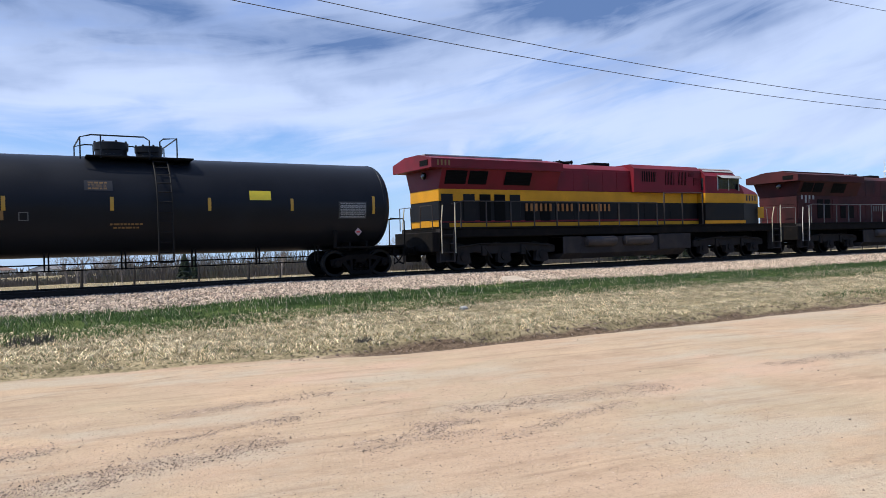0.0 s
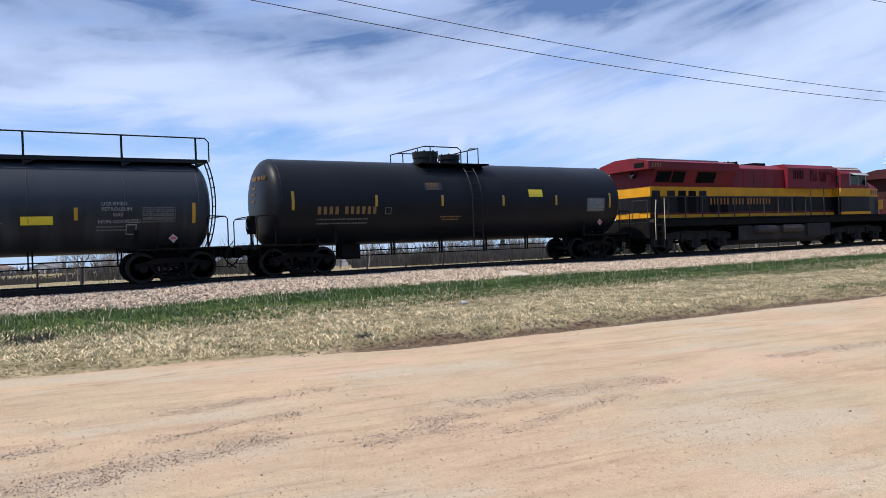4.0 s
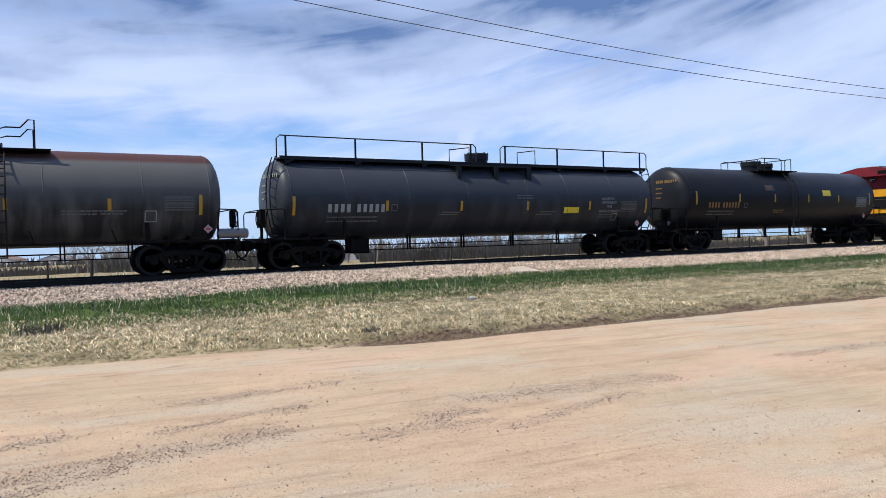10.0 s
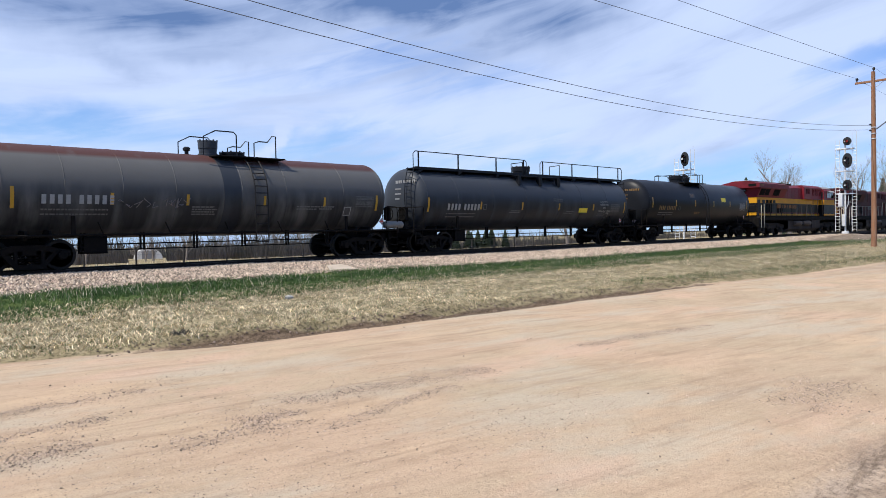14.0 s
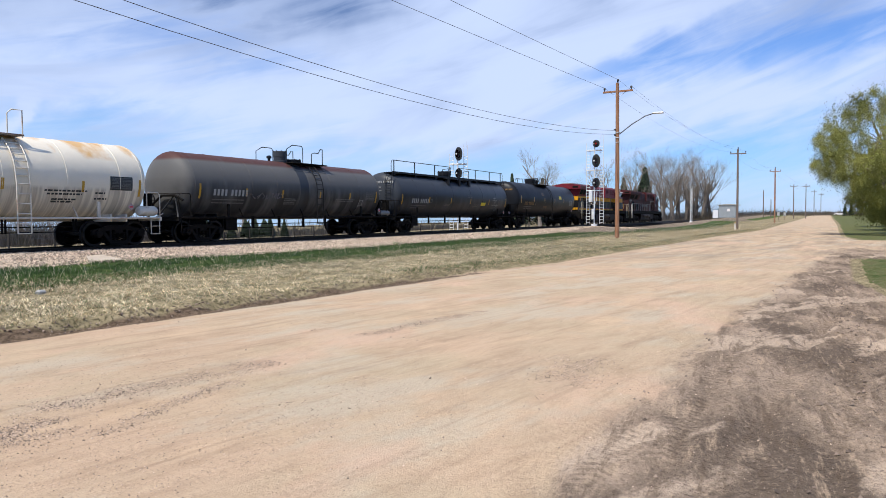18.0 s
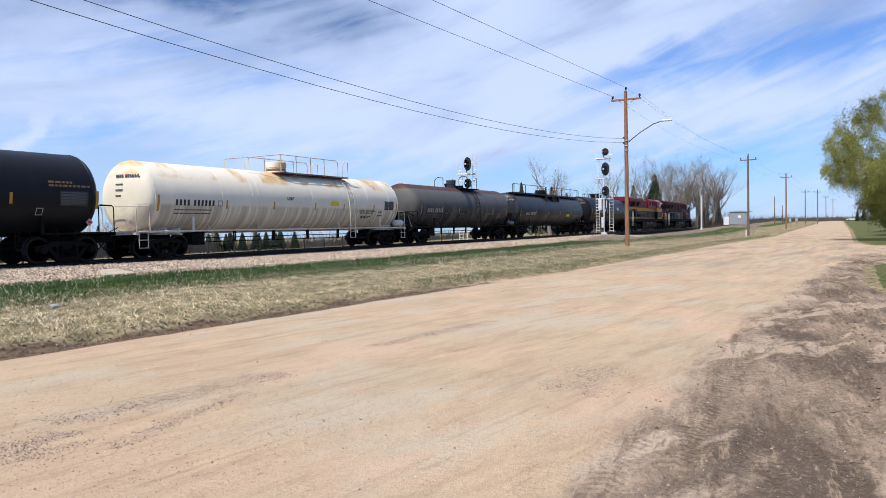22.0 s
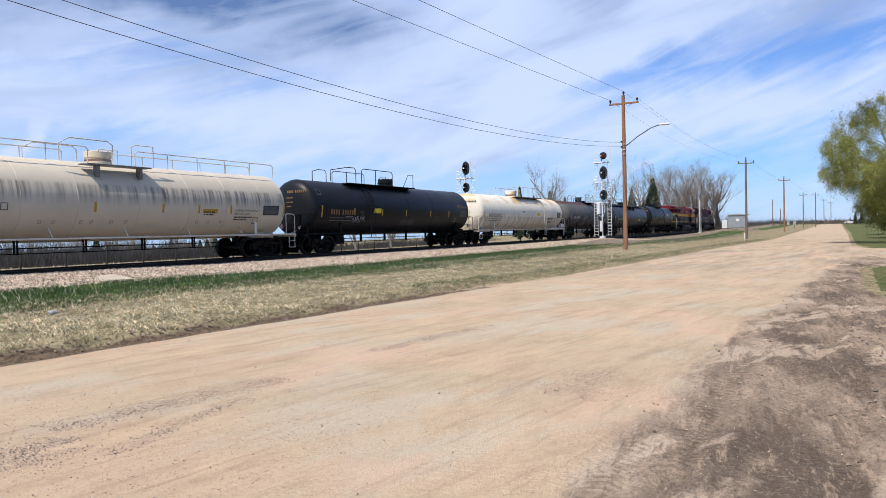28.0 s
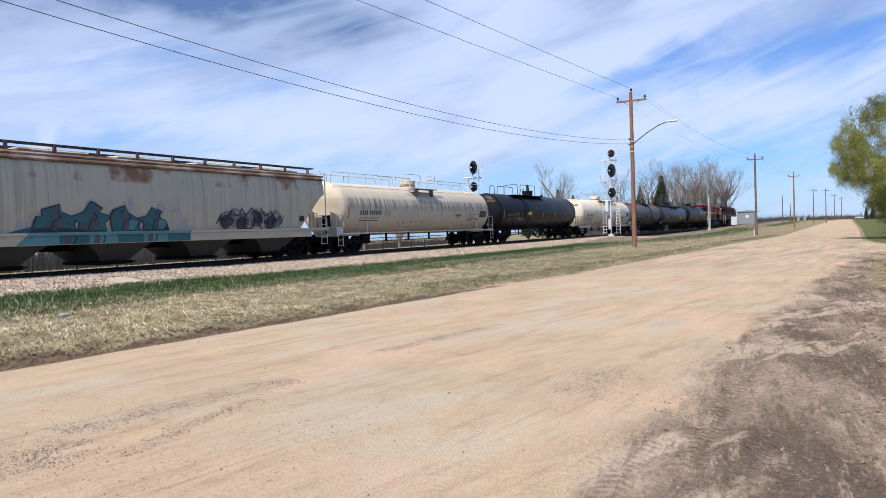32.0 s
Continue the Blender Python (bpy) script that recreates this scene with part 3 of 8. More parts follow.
def build_ground():
    S = steps((-2600, -300, 230), (-300, -60, 24), (-60, -12, 4), (-12, -3, 0.5), (-3, 3, 0.16), (3, 13, 0.075), (13, 22, 0.15), (22, 40, 0.35), (40, 100, 1.2), (100, 300, 8), (300, 2900, 260))
    Y = steps((-1500, -200, 130), (-200, -30, 17), (-30, -8, 1.5), (-8, -1.5, 0.3), (-1.5, 2.2, 0.065), (2.2, 8.8, 0.15), (8.8, 11.6, 0.09), (11.6, 13, 0.15), (13, 31, 0.4), (31, 60, 2.5), (60, 220, 12), (220, 3200, 270))
    V = [(s, n, ground_height(s, n)) for n in Y for s in S]
    a = len(S)
    F = [(j * a + i, j * a + i + 1, (j + 1) * a + i + 1, (j + 1) * a + i) for j in range(len(Y) - 1) for i in range(a - 1)]
    me = bpy.data.meshes.new("ground")
    me.from_pydata(V, [], F)
    me.shade_smooth()
    roadv, mudv, greenv, gravv, stonev, lipv = [], [], [], [], [], []
    for s, n, z in V:
        e, r = road_edge(s), road_right(s)
        roadv.append(smooth_step(e + 0.25, e - 0.25, n) * smooth_step(r - 0.4, r + 0.4, n))
        mudv.append(mud_share(s, n))
        lipv.append(1.25 * math.exp(-((n - e + 0.10) / (0.12 + 0.18 * smooth_step(7, 4.5, s))) ** 2) * smooth_step(3.6, 5.4, s) * smooth_step(22, 13, s)
                    + sum(k * math.exp(-((n - 9.32 - 0.22 * s - o) / w) ** 2) for k, o, w in ((0.36, 0.0, 0.09), (0.30, 0.34, 0.06), (0.26, -0.45, 0.05))) * smooth_step(-1.5, 0.2, s) * smooth_step(5.5, 3.0, s))
        greenv.append(smooth_step(13.2, 16.2, n) * smooth_step(21, 19, n) + (0.62 if n < r - 0.3 else 0.0))
        gravv.append(gravel_share(s, n))
        if n > 33:
            greenv[-1] = 0.18
        pad = math.exp(-((s - 66) / 10.0) ** 2 - ((n - 18.8) / 3.0) ** 2) + math.exp(-((s - 158) / 15.0) ** 2 - ((n - 17.5) / 4.5) ** 2)
        stonev.append(max(smooth_step(18.9, 19.6, n) * smooth_step(30, 29, n), smooth_step(0.25, 0.5, pad)))
    for name, vals in (("road", roadv), ("mud", mudv), ("green", greenv), ("gravel", gravv), ("stone", stonev), ("lip", lipv)):
        me.attributes.new(name, "FLOAT", "POINT").data.foreach_set("value", np.clip(vals, 0, 1).astype(np.float32))
    m = bpy.data.materials.new("earth_grass_and_gravel")
    m.use_nodes = True
    nt = m.node_tree
    N, L = nt.nodes.new, nt.links.new
    b = nt.nodes["Principled BSDF"]
    b.inputs["Roughness"].default_value, b.inputs["Specular IOR Level"].default_value = 0.92, 0.03
    co = N("ShaderNodeTexCoord")

    def tex(scale, detail=6, stretch=(1, 1, 1), rough=0.6, turn=0.0):
        mp, t = N("ShaderNodeMapping"), N("ShaderNodeTexNoise")
        src = co.outputs["Object"]
        if turn:
            m0 = N("ShaderNodeMapping")
            m0.inputs["Rotation"].default_value = (0, 0, radians(turn))
            L(src, m0.inputs[0])
            src = m0.outputs[0]
        mp.inputs["Scale"].default_value = stretch
        t.inputs["Scale"].default_value, t.inputs["Detail"].default_value, t.inputs["Roughness"].default_value = scale, detail, rough
        L(src, mp.inputs[0]); L(mp.outputs[0], t.inputs["Vector"])
        return t.outputs["Fac"]

    def ramp(v, a, c, d=0.0, e=1.0):
        r = N("ShaderNodeMapRange")
        for k, x in (("From Min", a), ("From Max", c), ("To Min", d), ("To Max", e)):
            r.inputs[k].default_value = x
        L(v, r.inputs["Value"])
        return r.outputs["Result"]

    def op(kind, a, c):
        x = N("ShaderNodeMath"); x.operation = kind
        for k, v in enumerate((a, c)):
            if isinstance(v, float):
                x.inputs[k].default_value = v
            else:
                L(v, x.inputs[k])
        return x.outputs[0]

    def mix(f, a, c):
        x = N("ShaderNodeMix"); x.data_type = "RGBA"
        for s, v in (("Factor", f), ("A", a), ("B", c)):
            if isinstance(v, tuple):
                x.inputs[s].default_value = (*v, 1)
            elif isinstance(v, float):
                x.inputs[s].default_value = v
            else:
                L(v, x.inputs[s])
        return x.outputs["Result"]

    def attr(name):
        x = N("ShaderNodeAttribute"); x.attribute_name = name
        return x.outputs["Fac"]
    big, mid, fine, grit = tex(0.35, 5), tex(2.2, 6), tex(18, 6), tex(75, 4)
    tracks = tex(1.0, 6, (0.22, 2.2, 1))
    edge = op("MULTIPLY", op("SUBTRACT", mid, 0.5), 0.9)

    def mask(name, lo=0.35, hi=0.65, k=1.0):
        return ramp(op("ADD", attr(name), op("MULTIPLY", edge, k)), lo, hi)
    dirt = mix(ramp(tracks, 0.3, 0.7), (0.462, 0.330, 0.226), (0.535, 0.389, 0.266))
    dirt = mix(ramp(big, 0.38, 0.62, 0.0, 0.75), dirt, (0.433, 0.350, 0.235))
    dirt = mix(ramp(tex(0.8, 6, (0.4, 1.2, 1), 0.6, 10), 0.52, 0.68, 0.0, 0.65), dirt, (0.576, 0.413, 0.269))
    dirt = mix(ramp(tex(1.7, 8, (0.6, 1.3, 1), 0.75, 8), 0.48, 0.66, 0.0, 0.55), dirt, (0.345, 0.240, 0.157))
    dirt = mix(ramp(tex(7.0, 7, (0.6, 1.2, 1), 0.75, 8), 0.52, 0.66, 0.0, 0.4), dirt, (0.556, 0.422, 0.288))
    worn = tex(2.4, 9, (0.16, 1.5, 1), 0.72, 9)
    dirt = mix(ramp(tex(0.55, 7, (0.6, 1.2, 1), 0.62, 12), 0.50, 0.60, 0.0, 0.75), dirt, (0.470, 0.398, 0.298))
    dirt = mix(ramp(tex(0.42, 7, (0.6, 1.0, 1), 0.62, -14), 0.54, 0.64, 0.0, 0.7), dirt, (0.560, 0.384, 0.272))
    dirt = mix(ramp(worn, 0.53, 0.66, 0.0, 0.55), dirt, (0.290, 0.200, 0.138))
    dirt = mix(ramp(tex(30, 8, (1, 1, 1), 0.8), 0.55, 0.63, 0.0, 0.42), dirt, (0.265, 0.185, 0.130))
    line = tex(4.0, 5, (0.05, 2.6, 1), 0.6, 7)
    dirt = mix(op("MULTIPLY", ramp(line, 0.56, 0.66, 0.0, 0.42), ramp(tex(0.7, 4, (0.5, 1, 1)), 0.46, 0.6)), dirt, (0.279, 0.192, 0.126))
    dirt = mix(ramp(grit, 0.57, 0.68, 0.0, 0.5), dirt, (0.192, 0.139, 0.099))
    dirt = mix(ramp(tex(120, 2), 0.60, 0.68, 0.0, 0.5), dirt, (0.164, 0.119, 0.090))
    dirt = mix(ramp(fine, 0.58, 0.75, 0.0, 0.3), dirt, (0.519, 0.413, 0.296))
    loose = mix(ramp(tex(48, 5, (1, 1, 1), 0.75), 0.42, 0.58), (0.130, 0.092, 0.065), (0.519, 0.403, 0.288))
    ridge = ramp(tex(2.2, 8, (0.5, 1.6, 1), 0.7, 16), 0.36, 0.56)
    dirt = mix(op("MULTIPLY", op("MULTIPLY", mask("gravel", 0.15, 0.6, 0.8), ridge), 0.32), dirt, loose)
    # damp grey-brown patches further down the road
    sp = N("ShaderNodeSeparateXYZ")
    L(co.outputs["Object"], sp.inputs[0])
    far_part = op("MULTIPLY", ramp(sp.outputs[0], 18.0, 34.0), ramp(sp.outputs[0], 150.0, 80.0))
    dirt = mix(op("MULTIPLY", ramp(tex(0.35, 7, (0.35, 1.3, 1), 0.65, 6), 0.50, 0.66, 0.0, 0.75), far_part), dirt, (0.23, 0.185, 0.145))
    dirt = mix(op("MULTIPLY", ramp(tex(1.3, 6, (0.12, 1.6, 1), 0.6, 4), 0.52, 0.64, 0.0, 0.5), far_part), dirt, (0.25, 0.19, 0.145))
    # churned mud: dry pale crust over dark soil, with tyre prints along the ruts
    wet = tex(0.55, 9, (0.55, 1.5, 1), 0.68, -5)
    mudc = mix(ramp(wet, 0.42, 0.58), (0.350, 0.263, 0.192), (0.140, 0.106, 0.080))
    mudc = mix(ramp(tex(0.75, 8, (0.5, 1.3, 1), 0.62, 22), 0.55, 0.60, 0.0, 0.9), mudc, (0.470, 0.362, 0.268))
    from_4 = op("SUBTRACT", sp.outputs[0], 4.0)
    tyre = None
    for a, k, c in RUTS:
        mid_line = op("ADD", op("ADD", op("MULTIPLY", from_4, k), a), op("MULTIPLY", op("MULTIPLY", from_4, from_4), c))
        off = op("ABSOLUTE", op("SUBTRACT", sp.outputs[1], mid_line), 0.0)
        lug = op("SINE", op("ADD", op("MULTIPLY", sp.outputs[0], 62.0), op("MULTIPLY", off, 55.0)), 0.0)
        band = op("MULTIPLY", ramp(off, 0.13, 0.09), ramp(lug, -0.2, 0.5))
        tyre = band if tyre is None else op("MAXIMUM", tyre, band)
    tyre = op("MULTIPLY", tyre, ramp(tex(1.6, 5), 0.44, 0.6))
    mudc = mix(op("MULTIPLY", tyre, 0.36), mudc, (0.092, 0.068, 0.050))
    crumb = tex(17, 12, (0.7, 1.4, 1), 0.82, -6)
    mudc = mix(ramp(crumb, 0.52, 0.58, 0.0, 0.5), mudc, (0.104, 0.073, 0.051))
    mudc = mix(ramp(crumb, 0.46, 0.40, 0.0, 0.4), mudc, (0.512, 0.377, 0.263))
    scrape = tex(3.5, 9, (0.25, 1.8, 1), 0.72, -6)
    mudc = mix(ramp(scrape, 0.54, 0.60, 0.0, 0.55), mudc, (0.122, 0.087, 0.061))
    mudc = mix(ramp(scrape, 0.44, 0.37, 0.0, 0.6), mudc, (0.488, 0.360, 0.247))
    rough_edge = op("ADD", attr("mud"), op("MULTIPLY", op("SUBTRACT", tex(0.9, 11, (0.45, 1.5, 1), 0.75, -4), 0.5), 2.0))
    dirt = mix(ramp(rough_edge, 0.42, 0.70), dirt, mudc)
    soil = mix(ramp(tex(14, 9, (0.6, 1.3, 1), 0.8), 0.42, 0.58), (0.058, 0.040, 0.027), (0.175, 0.125, 0.085))
    dirt = mix(ramp(op("ADD", attr("lip"), op("MULTIPLY", edge, 1.0)), 0.30, 0.50, 0.0, 0.95), dirt, soil)
    straw = mix(ramp(mid, 0.35, 0.65), (0.19, 0.155, 0.088), (0.42, 0.34, 0.205))
    straw = mix(ramp(fine, 0.48, 0.62, 0.0, 0.8), straw, (0.05, 0.046, 0.024))
    lawn = mix(ramp(fine, 0.35, 0.65), (0.04, 0.065, 0.018), (0.10, 0.125, 0.04))
    field = mix(mask("green", 0.4, 0.7, 0.8), straw, lawn)
    stones = mix(ramp(tex(26, 3), 0.40, 0.62), (0.05, 0.04, 0.03), (0.38, 0.30, 0.225))
    field = mix(mask("stone", 0.4, 0.6, 0.5), field, stones)
    field = mix(ramp(attr("lip"), 0.5, 0.9), field, soil)
    col = mix(mask("road", 0.42, 0.58, 0.55), field, dirt)
    L(col, b.inputs["Base Color"])
    bp = N("ShaderNodeBump")
    bp.inputs["Strength"].default_value, bp.inputs["Distance"].default_value = 0.8, 0.04
    relief = op("ADD", op("MULTIPLY", ramp(fine, 0.3, 0.7), op("ADD", op("MULTIPLY", attr("mud"), 0.5), ramp(mid, 0.4, 0.6, 0.0, 0.28))), op("MULTIPLY", grit, 0.30))
    relief = op("ADD", op("SUBTRACT", relief, op("MULTIPLY", worn, 0.5)), op("MULTIPLY", op("MULTIPLY", tyre, -0.25), attr("mud")))
    L(relief, bp.inputs["Height"])
    L(bp.outputs[0], b.inputs["Normal"])
    me.materials.append(m)
    return tagged(new("ground", me), "tan dirt road, dry and green verge and gravel bed", "ground", "", "structure")


build_ground()


def at_rail(x, z=0.0, y=0.0):
    return pose(x, TRACK_Y + y, RAIL_Z + z)


def build_track():
    prof = [(-0.068, -0.165), (0.068, -0.165), (0.068, -0.15), (0.012, -0.13), (0.012, -0.045), (0.036, -0.035), (0.036, -0.004), (0.026, 0), (-0.026, 0), (-0.036, -0.004), (-0.036, -0.035), (-0.012, -0.045), (-0.012, -0.13), (-0.068, -0.15)]
    for side in (-1, 1):
        s = Shape().loft([[(x, y + side * 0.753, z) for y, z in prof] for x in (-160, 0, 160, 420)])
        whole("rail", s, RAIL_SIDE, at_rail(0), "worn steel rail with a brown web", "rail", "rails of the track", "structure")
    me = mesh_of("tie", Shape().box(-0.115, 0.115, -1.3, 1.3, -0.35, -0.17, 0.012), TIE, False)
    rng = random.Random(5)
    bed = thing("track_bed", at_rail(0), "dark creosoted ties under the rails", "track", kind="structure")
    for i in range(150):
        part("tie", me, None, bed, at=pose(-12 + i * 0.54, rng.uniform(-0.03, 0.03), rng.uniform(-0.012, 0.004), 0, 0, rng.uniform(-1, 1)))
    far = Shape()
    for i in range(-240, 560):
        x = -12 + i * 0.54
        if not -12.2 <= x <= -12 + 149.5 * 0.54:
            far.box(x - 0.115, x + 0.115, -1.3, 1.3, -0.35, -0.17)
    tagged(part("tie", far, TIE, bed), kind="stuff")


build_track()

# ---- the train ----
CARS, AXLES = [], []          # (thing, place in the train), (wheelset, x in its truck, z, radius)


def car(name, q, label, category, group=""):
    ob = thing(name, at_rail(q), label, category, group)
    CARS.append((ob, q))
    return ob


def wheel_mesh(r):
    s = Shape()
    for side in (-1, 1):
        y = side * 0.75
        rim = [(-0.07, r - 0.09), (-0.07, r), (0.045, r - 0.004), (0.07, r + 0.028), (0.085, r + 0.024), (0.085, r - 0.075), (0.03, r - 0.10), (0.01, 0.16), (0.07, 0.14), (0.07, 0.09), (-0.11, 0.09), (-0.11, 0.15), (-0.03, 0.17), (-0.02, r - 0.12)]
        s.lathe([(y - side * a, b) for a, b in rim + rim[:1]], "y", 28)
    s.lathe([(-1.02, 0.075), (1.02, 0.075)], "y", 10)
    return mesh_of("wheelset", s, WHEEL)


WHEEL_46, WHEEL_53 = wheel_mesh(0.457), wheel_mesh(0.53)


def frame_mesh():
    """A cast three-piece truck's side frame: an arched beam with a sagging lower chord and spring nest."""
    s = Shape()
    top = [(-1.12, 0.42), (-1.12, 0.60), (-0.80, 0.66), (-0.42, 0.76), (0.42, 0.76), (0.80, 0.66), (1.12, 0.60), (1.12, 0.42), (0.86, 0.42), (0.72, 0.52), (0.36, 0.60), (-0.36, 0.60), (-0.72, 0.52), (-0.86, 0.42)]
    s.prism(top, -0.08, 0.08)
    s.prism([(-0.80, 0.58), (-0.66, 0.60), (-0.30, 0.20), (0.30, 0.20), (0.66, 0.60), (0.80, 0.58), (0.38, 0.07), (-0.38, 0.07)], -0.09, 0.09)
    for x in (-0.36, 0.36):
        s.box(x - 0.05, x + 0.05, -0.07, 0.07, 0.15, 0.64, 0.015)
    for x in (-0.889, 0.889):
        s.lathe([(-0.17, 0.10), (-0.16, 0.13), (0.1, 0.14)], "y", 12, (x, 0, 0.457))
    for x in (-0.2, 0, 0.2):
        s.tube([(x + 0.075 * math.cos(k * 1.05), 0.075 * math.sin(k * 1.05), 0.20 + 0.012 * k) for k in range(25)], 0.017, 4)
    return mesh_of("side_frame", s, STEEL_DARK)


FRAME = frame_mesh()
BOLSTER = mesh_of("truck", Shape().box(-0.2, 0.2, -1.05, 1.05, 0.46, 0.66, 0.03).lathe([(0.66, 0.38), (0.74, 0.34)], "z", 16).box(-0.75, 0.75, -0.12, 0.12, 0.25, 0.33, 0.02).box(-0.62, -0.55, -0.9, 0.9, 0.28, 0.42, 0.02).box(0.55, 0.62, -0.9, 0.9, 0.28, 0.42, 0.02), STEEL_DARK)


def truck(parent, x):
    t = part("truck", BOLSTER, None, parent, "dark cast freight truck", pose(x, 0, 0))
    for side in (-1, 1):
        part("side_frame", FRAME, None, t, at=pose(0, side * 1.0, 0, 0, 0, 0 if side < 0 else 180))
    for dx in (-0.889, 0.889):
        w = part("wheelset", WHEEL_46, None, t, "dark steel wheels on an axle", pose(dx, 0, 0.457))
        AXLES.append((w, dx, 0.457, 0.457))


def coupler_mesh():
    s = Shape().box(-0.65, -0.28, -0.09, 0.09, 0.72, 0.92, 0.03)
    s.prism([(-0.30, 0.68), (-0.30, 0.96), (-0.12, 1.02), (0.02, 1.0), (0.07, 0.9), (0.07, 0.74), (0.0, 0.66), (-0.15, 0.64)], -0.16, 0.16)
    s.box(-0.75, -0.55, -0.22, 0.22, 0.66, 1.0, 0.03)
    return mesh_of("coupler", s, STEEL_DARK)


COUPLER = coupler_mesh()


def couplers(parent, half):
    hose = mesh_of("air_hose", Shape().tube([(-0.55, -0.3, 0.78), (-0.35, -0.33, 0.70), (-0.2, -0.34, 0.5), (-0.05, -0.34, 0.38), (0.06, -0.33, 0.34)], 0.025, 6), STEEL_DARK)
    for d in (-1, 1):
        turn = pose(d * half, 0, 0, 0, 0, 0 if d > 0 else 180)
        part("coupler", COUPLER, None, parent, at=turn)
        part("air_hose", hose, None, parent, at=turn)


def ring(R, zc, x, r=0.012):
    return Shape().tube([(x, -(R + 0.0) * math.cos(a), zc + R * math.sin(a)) for a in (2 * math.pi * k / 40 for k in range(41))], r, 5, False)


def ladder(y, x, z0, z1, w=0.42, step=0.33, out=0.0, r=0.024, bend=None):
    """Two rails and rungs; bend: a function that gives y and z along the run."""
    s = Shape()
    n = max(2, int((z1 - z0) / step))
    path = [(y, z0 + (z1 - z0) * k / n) for k in range(n + 1)] if bend is None else bend
    for d in (-w / 2, w / 2):
        s.tube([(x + d, a, b) for a, b in path], r, 5)
    for a, b in path[:-1]:
        s.tube([(x - w / 2, a, b), (x + w / 2, a, b)], r * 0.8, 5)
    return s


def end_gear(parent, half, R, mat, brake_end):
    """End platforms with handrails, steps, a hand brake wheel at one end, and an uncoupling bar."""
    for d in (-1, 1):
        p = Shape()
        p.box(d * (half - 1.05), d * (half - 0.42), -1.42, 1.42, 1.0, 1.06, 0.01)
        p.box(d * (half - 0.5), d * (half - 0.40), -1.45, 1.45, 0.92, 1.06, 0.01)
        part("end_platform", p, mat, parent)
        for y in (-1, 1):
            h = Shape()
            h.tube([(d * (half - 0.45), y * 1.40, 1.0), (d * (half - 0.45), y * 1.40, 1.92), (d * (half - 0.52), y * 1.40, 2.0), (d * (half - 1.0), y * 1.40, 2.02), (d * (half - 1.06), y * 1.40, 1.95), (d * (half - 1.06), y * 1.40, 1.02)], 0.02, 6)
            part("handrail", h, mat, parent)
            st = Shape()
            for x in (half - 0.92, half - 0.52):
                st.tube([(d * x, y * 1.45, 1.0), (d * x, y * 1.45, 0.42)], 0.018, 5)
            for z in (0.42, 0.72):
                st.box(d * (half - 0.92), d * (half - 0.52), y * 1.45 - 0.05, y * 1.45 + 0.05, z - 0.012, z + 0.012)
            part("step", st, mat, parent)
        top = Shape().tube([(d * (half - 0.5), -1.38, 2.0), (d * (half - 0.5), -0.6, 2.02), (d * (half - 0.5), 0.6, 2.02), (d * (half - 0.5), 1.38, 2.0)], 0.018, 6)
        top.tube([(d * (half - 0.3), -1.4, 1.2), (d * (half - 0.3), -0.5, 0.92), (d * (half - 0.3), 0.2, 0.92)], 0.015, 5)
        part("cross_rail", top, mat, parent)
    x = brake_end * (half - 0.36)
    w = Shape().tube([(x, -0.75 + 0.27 * math.cos(a), 1.72 + 0.27 * math.sin(a)) for a in (2 * math.pi * k / 20 for k in range(21))], 0.02, 5, False)
    for k in range(4):
        a = k * math.pi / 4
        w.tube([(x, -0.75 - 0.27 * math.cos(a), 1.72 - 0.27 * math.sin(a)), (x, -0.75 + 0.27 * math.cos(a), 1.72 + 0.27 * math.sin(a))], 0.012, 4)
    part("brake_wheel", w, STEEL_DARK, parent)
    part("brake_stand", Shape().box(x - 0.16 * brake_end, x - 0.04 * brake_end, -0.95, -0.55, 1.45, 2.0, 0.03).box(x - 0.14 * brake_end, x - 0.06 * brake_end, -0.8, -0.7, 1.0, 1.5), STEEL_DARK, parent)


HAZARD = material("faded_placard", (0.36, 0.27, 0.27), 0.5, 0, 0.1, 8, 60, 0.0)


def placard(parent, x, z, y, end=0):
    """A hazard placard: a square on its corner, white with a red mark."""
    s, k = Shape(), 0.14
    if end:
        s.add([(x, y, z - k), (x, y + k, z), (x, y, z + k), (x, y - k, z)], [(0, 1, 2, 3)])
        s.add([(x - 0.012 * -end, y, z - k), (x - 0.012 * -end, y + k, z), (x - 0.012 * -end, y, z + k), (x - 0.012 * -end, y - k, z)], [(0, 1, 2, 3)])
    else:
        s.prism([(x, z - k), (x + k, z), (x, z + k), (x - k, z)], y - 0.012, y)
    p = part("placard", s, HAZARD, parent, "white and red hazard placard")
    if not end:
        part("flame_mark", Shape().box(x - 0.07, x + 0.07, y - 0.017, y - 0.0125, z - 0.03, z + 0.03), RED_MARK, p)


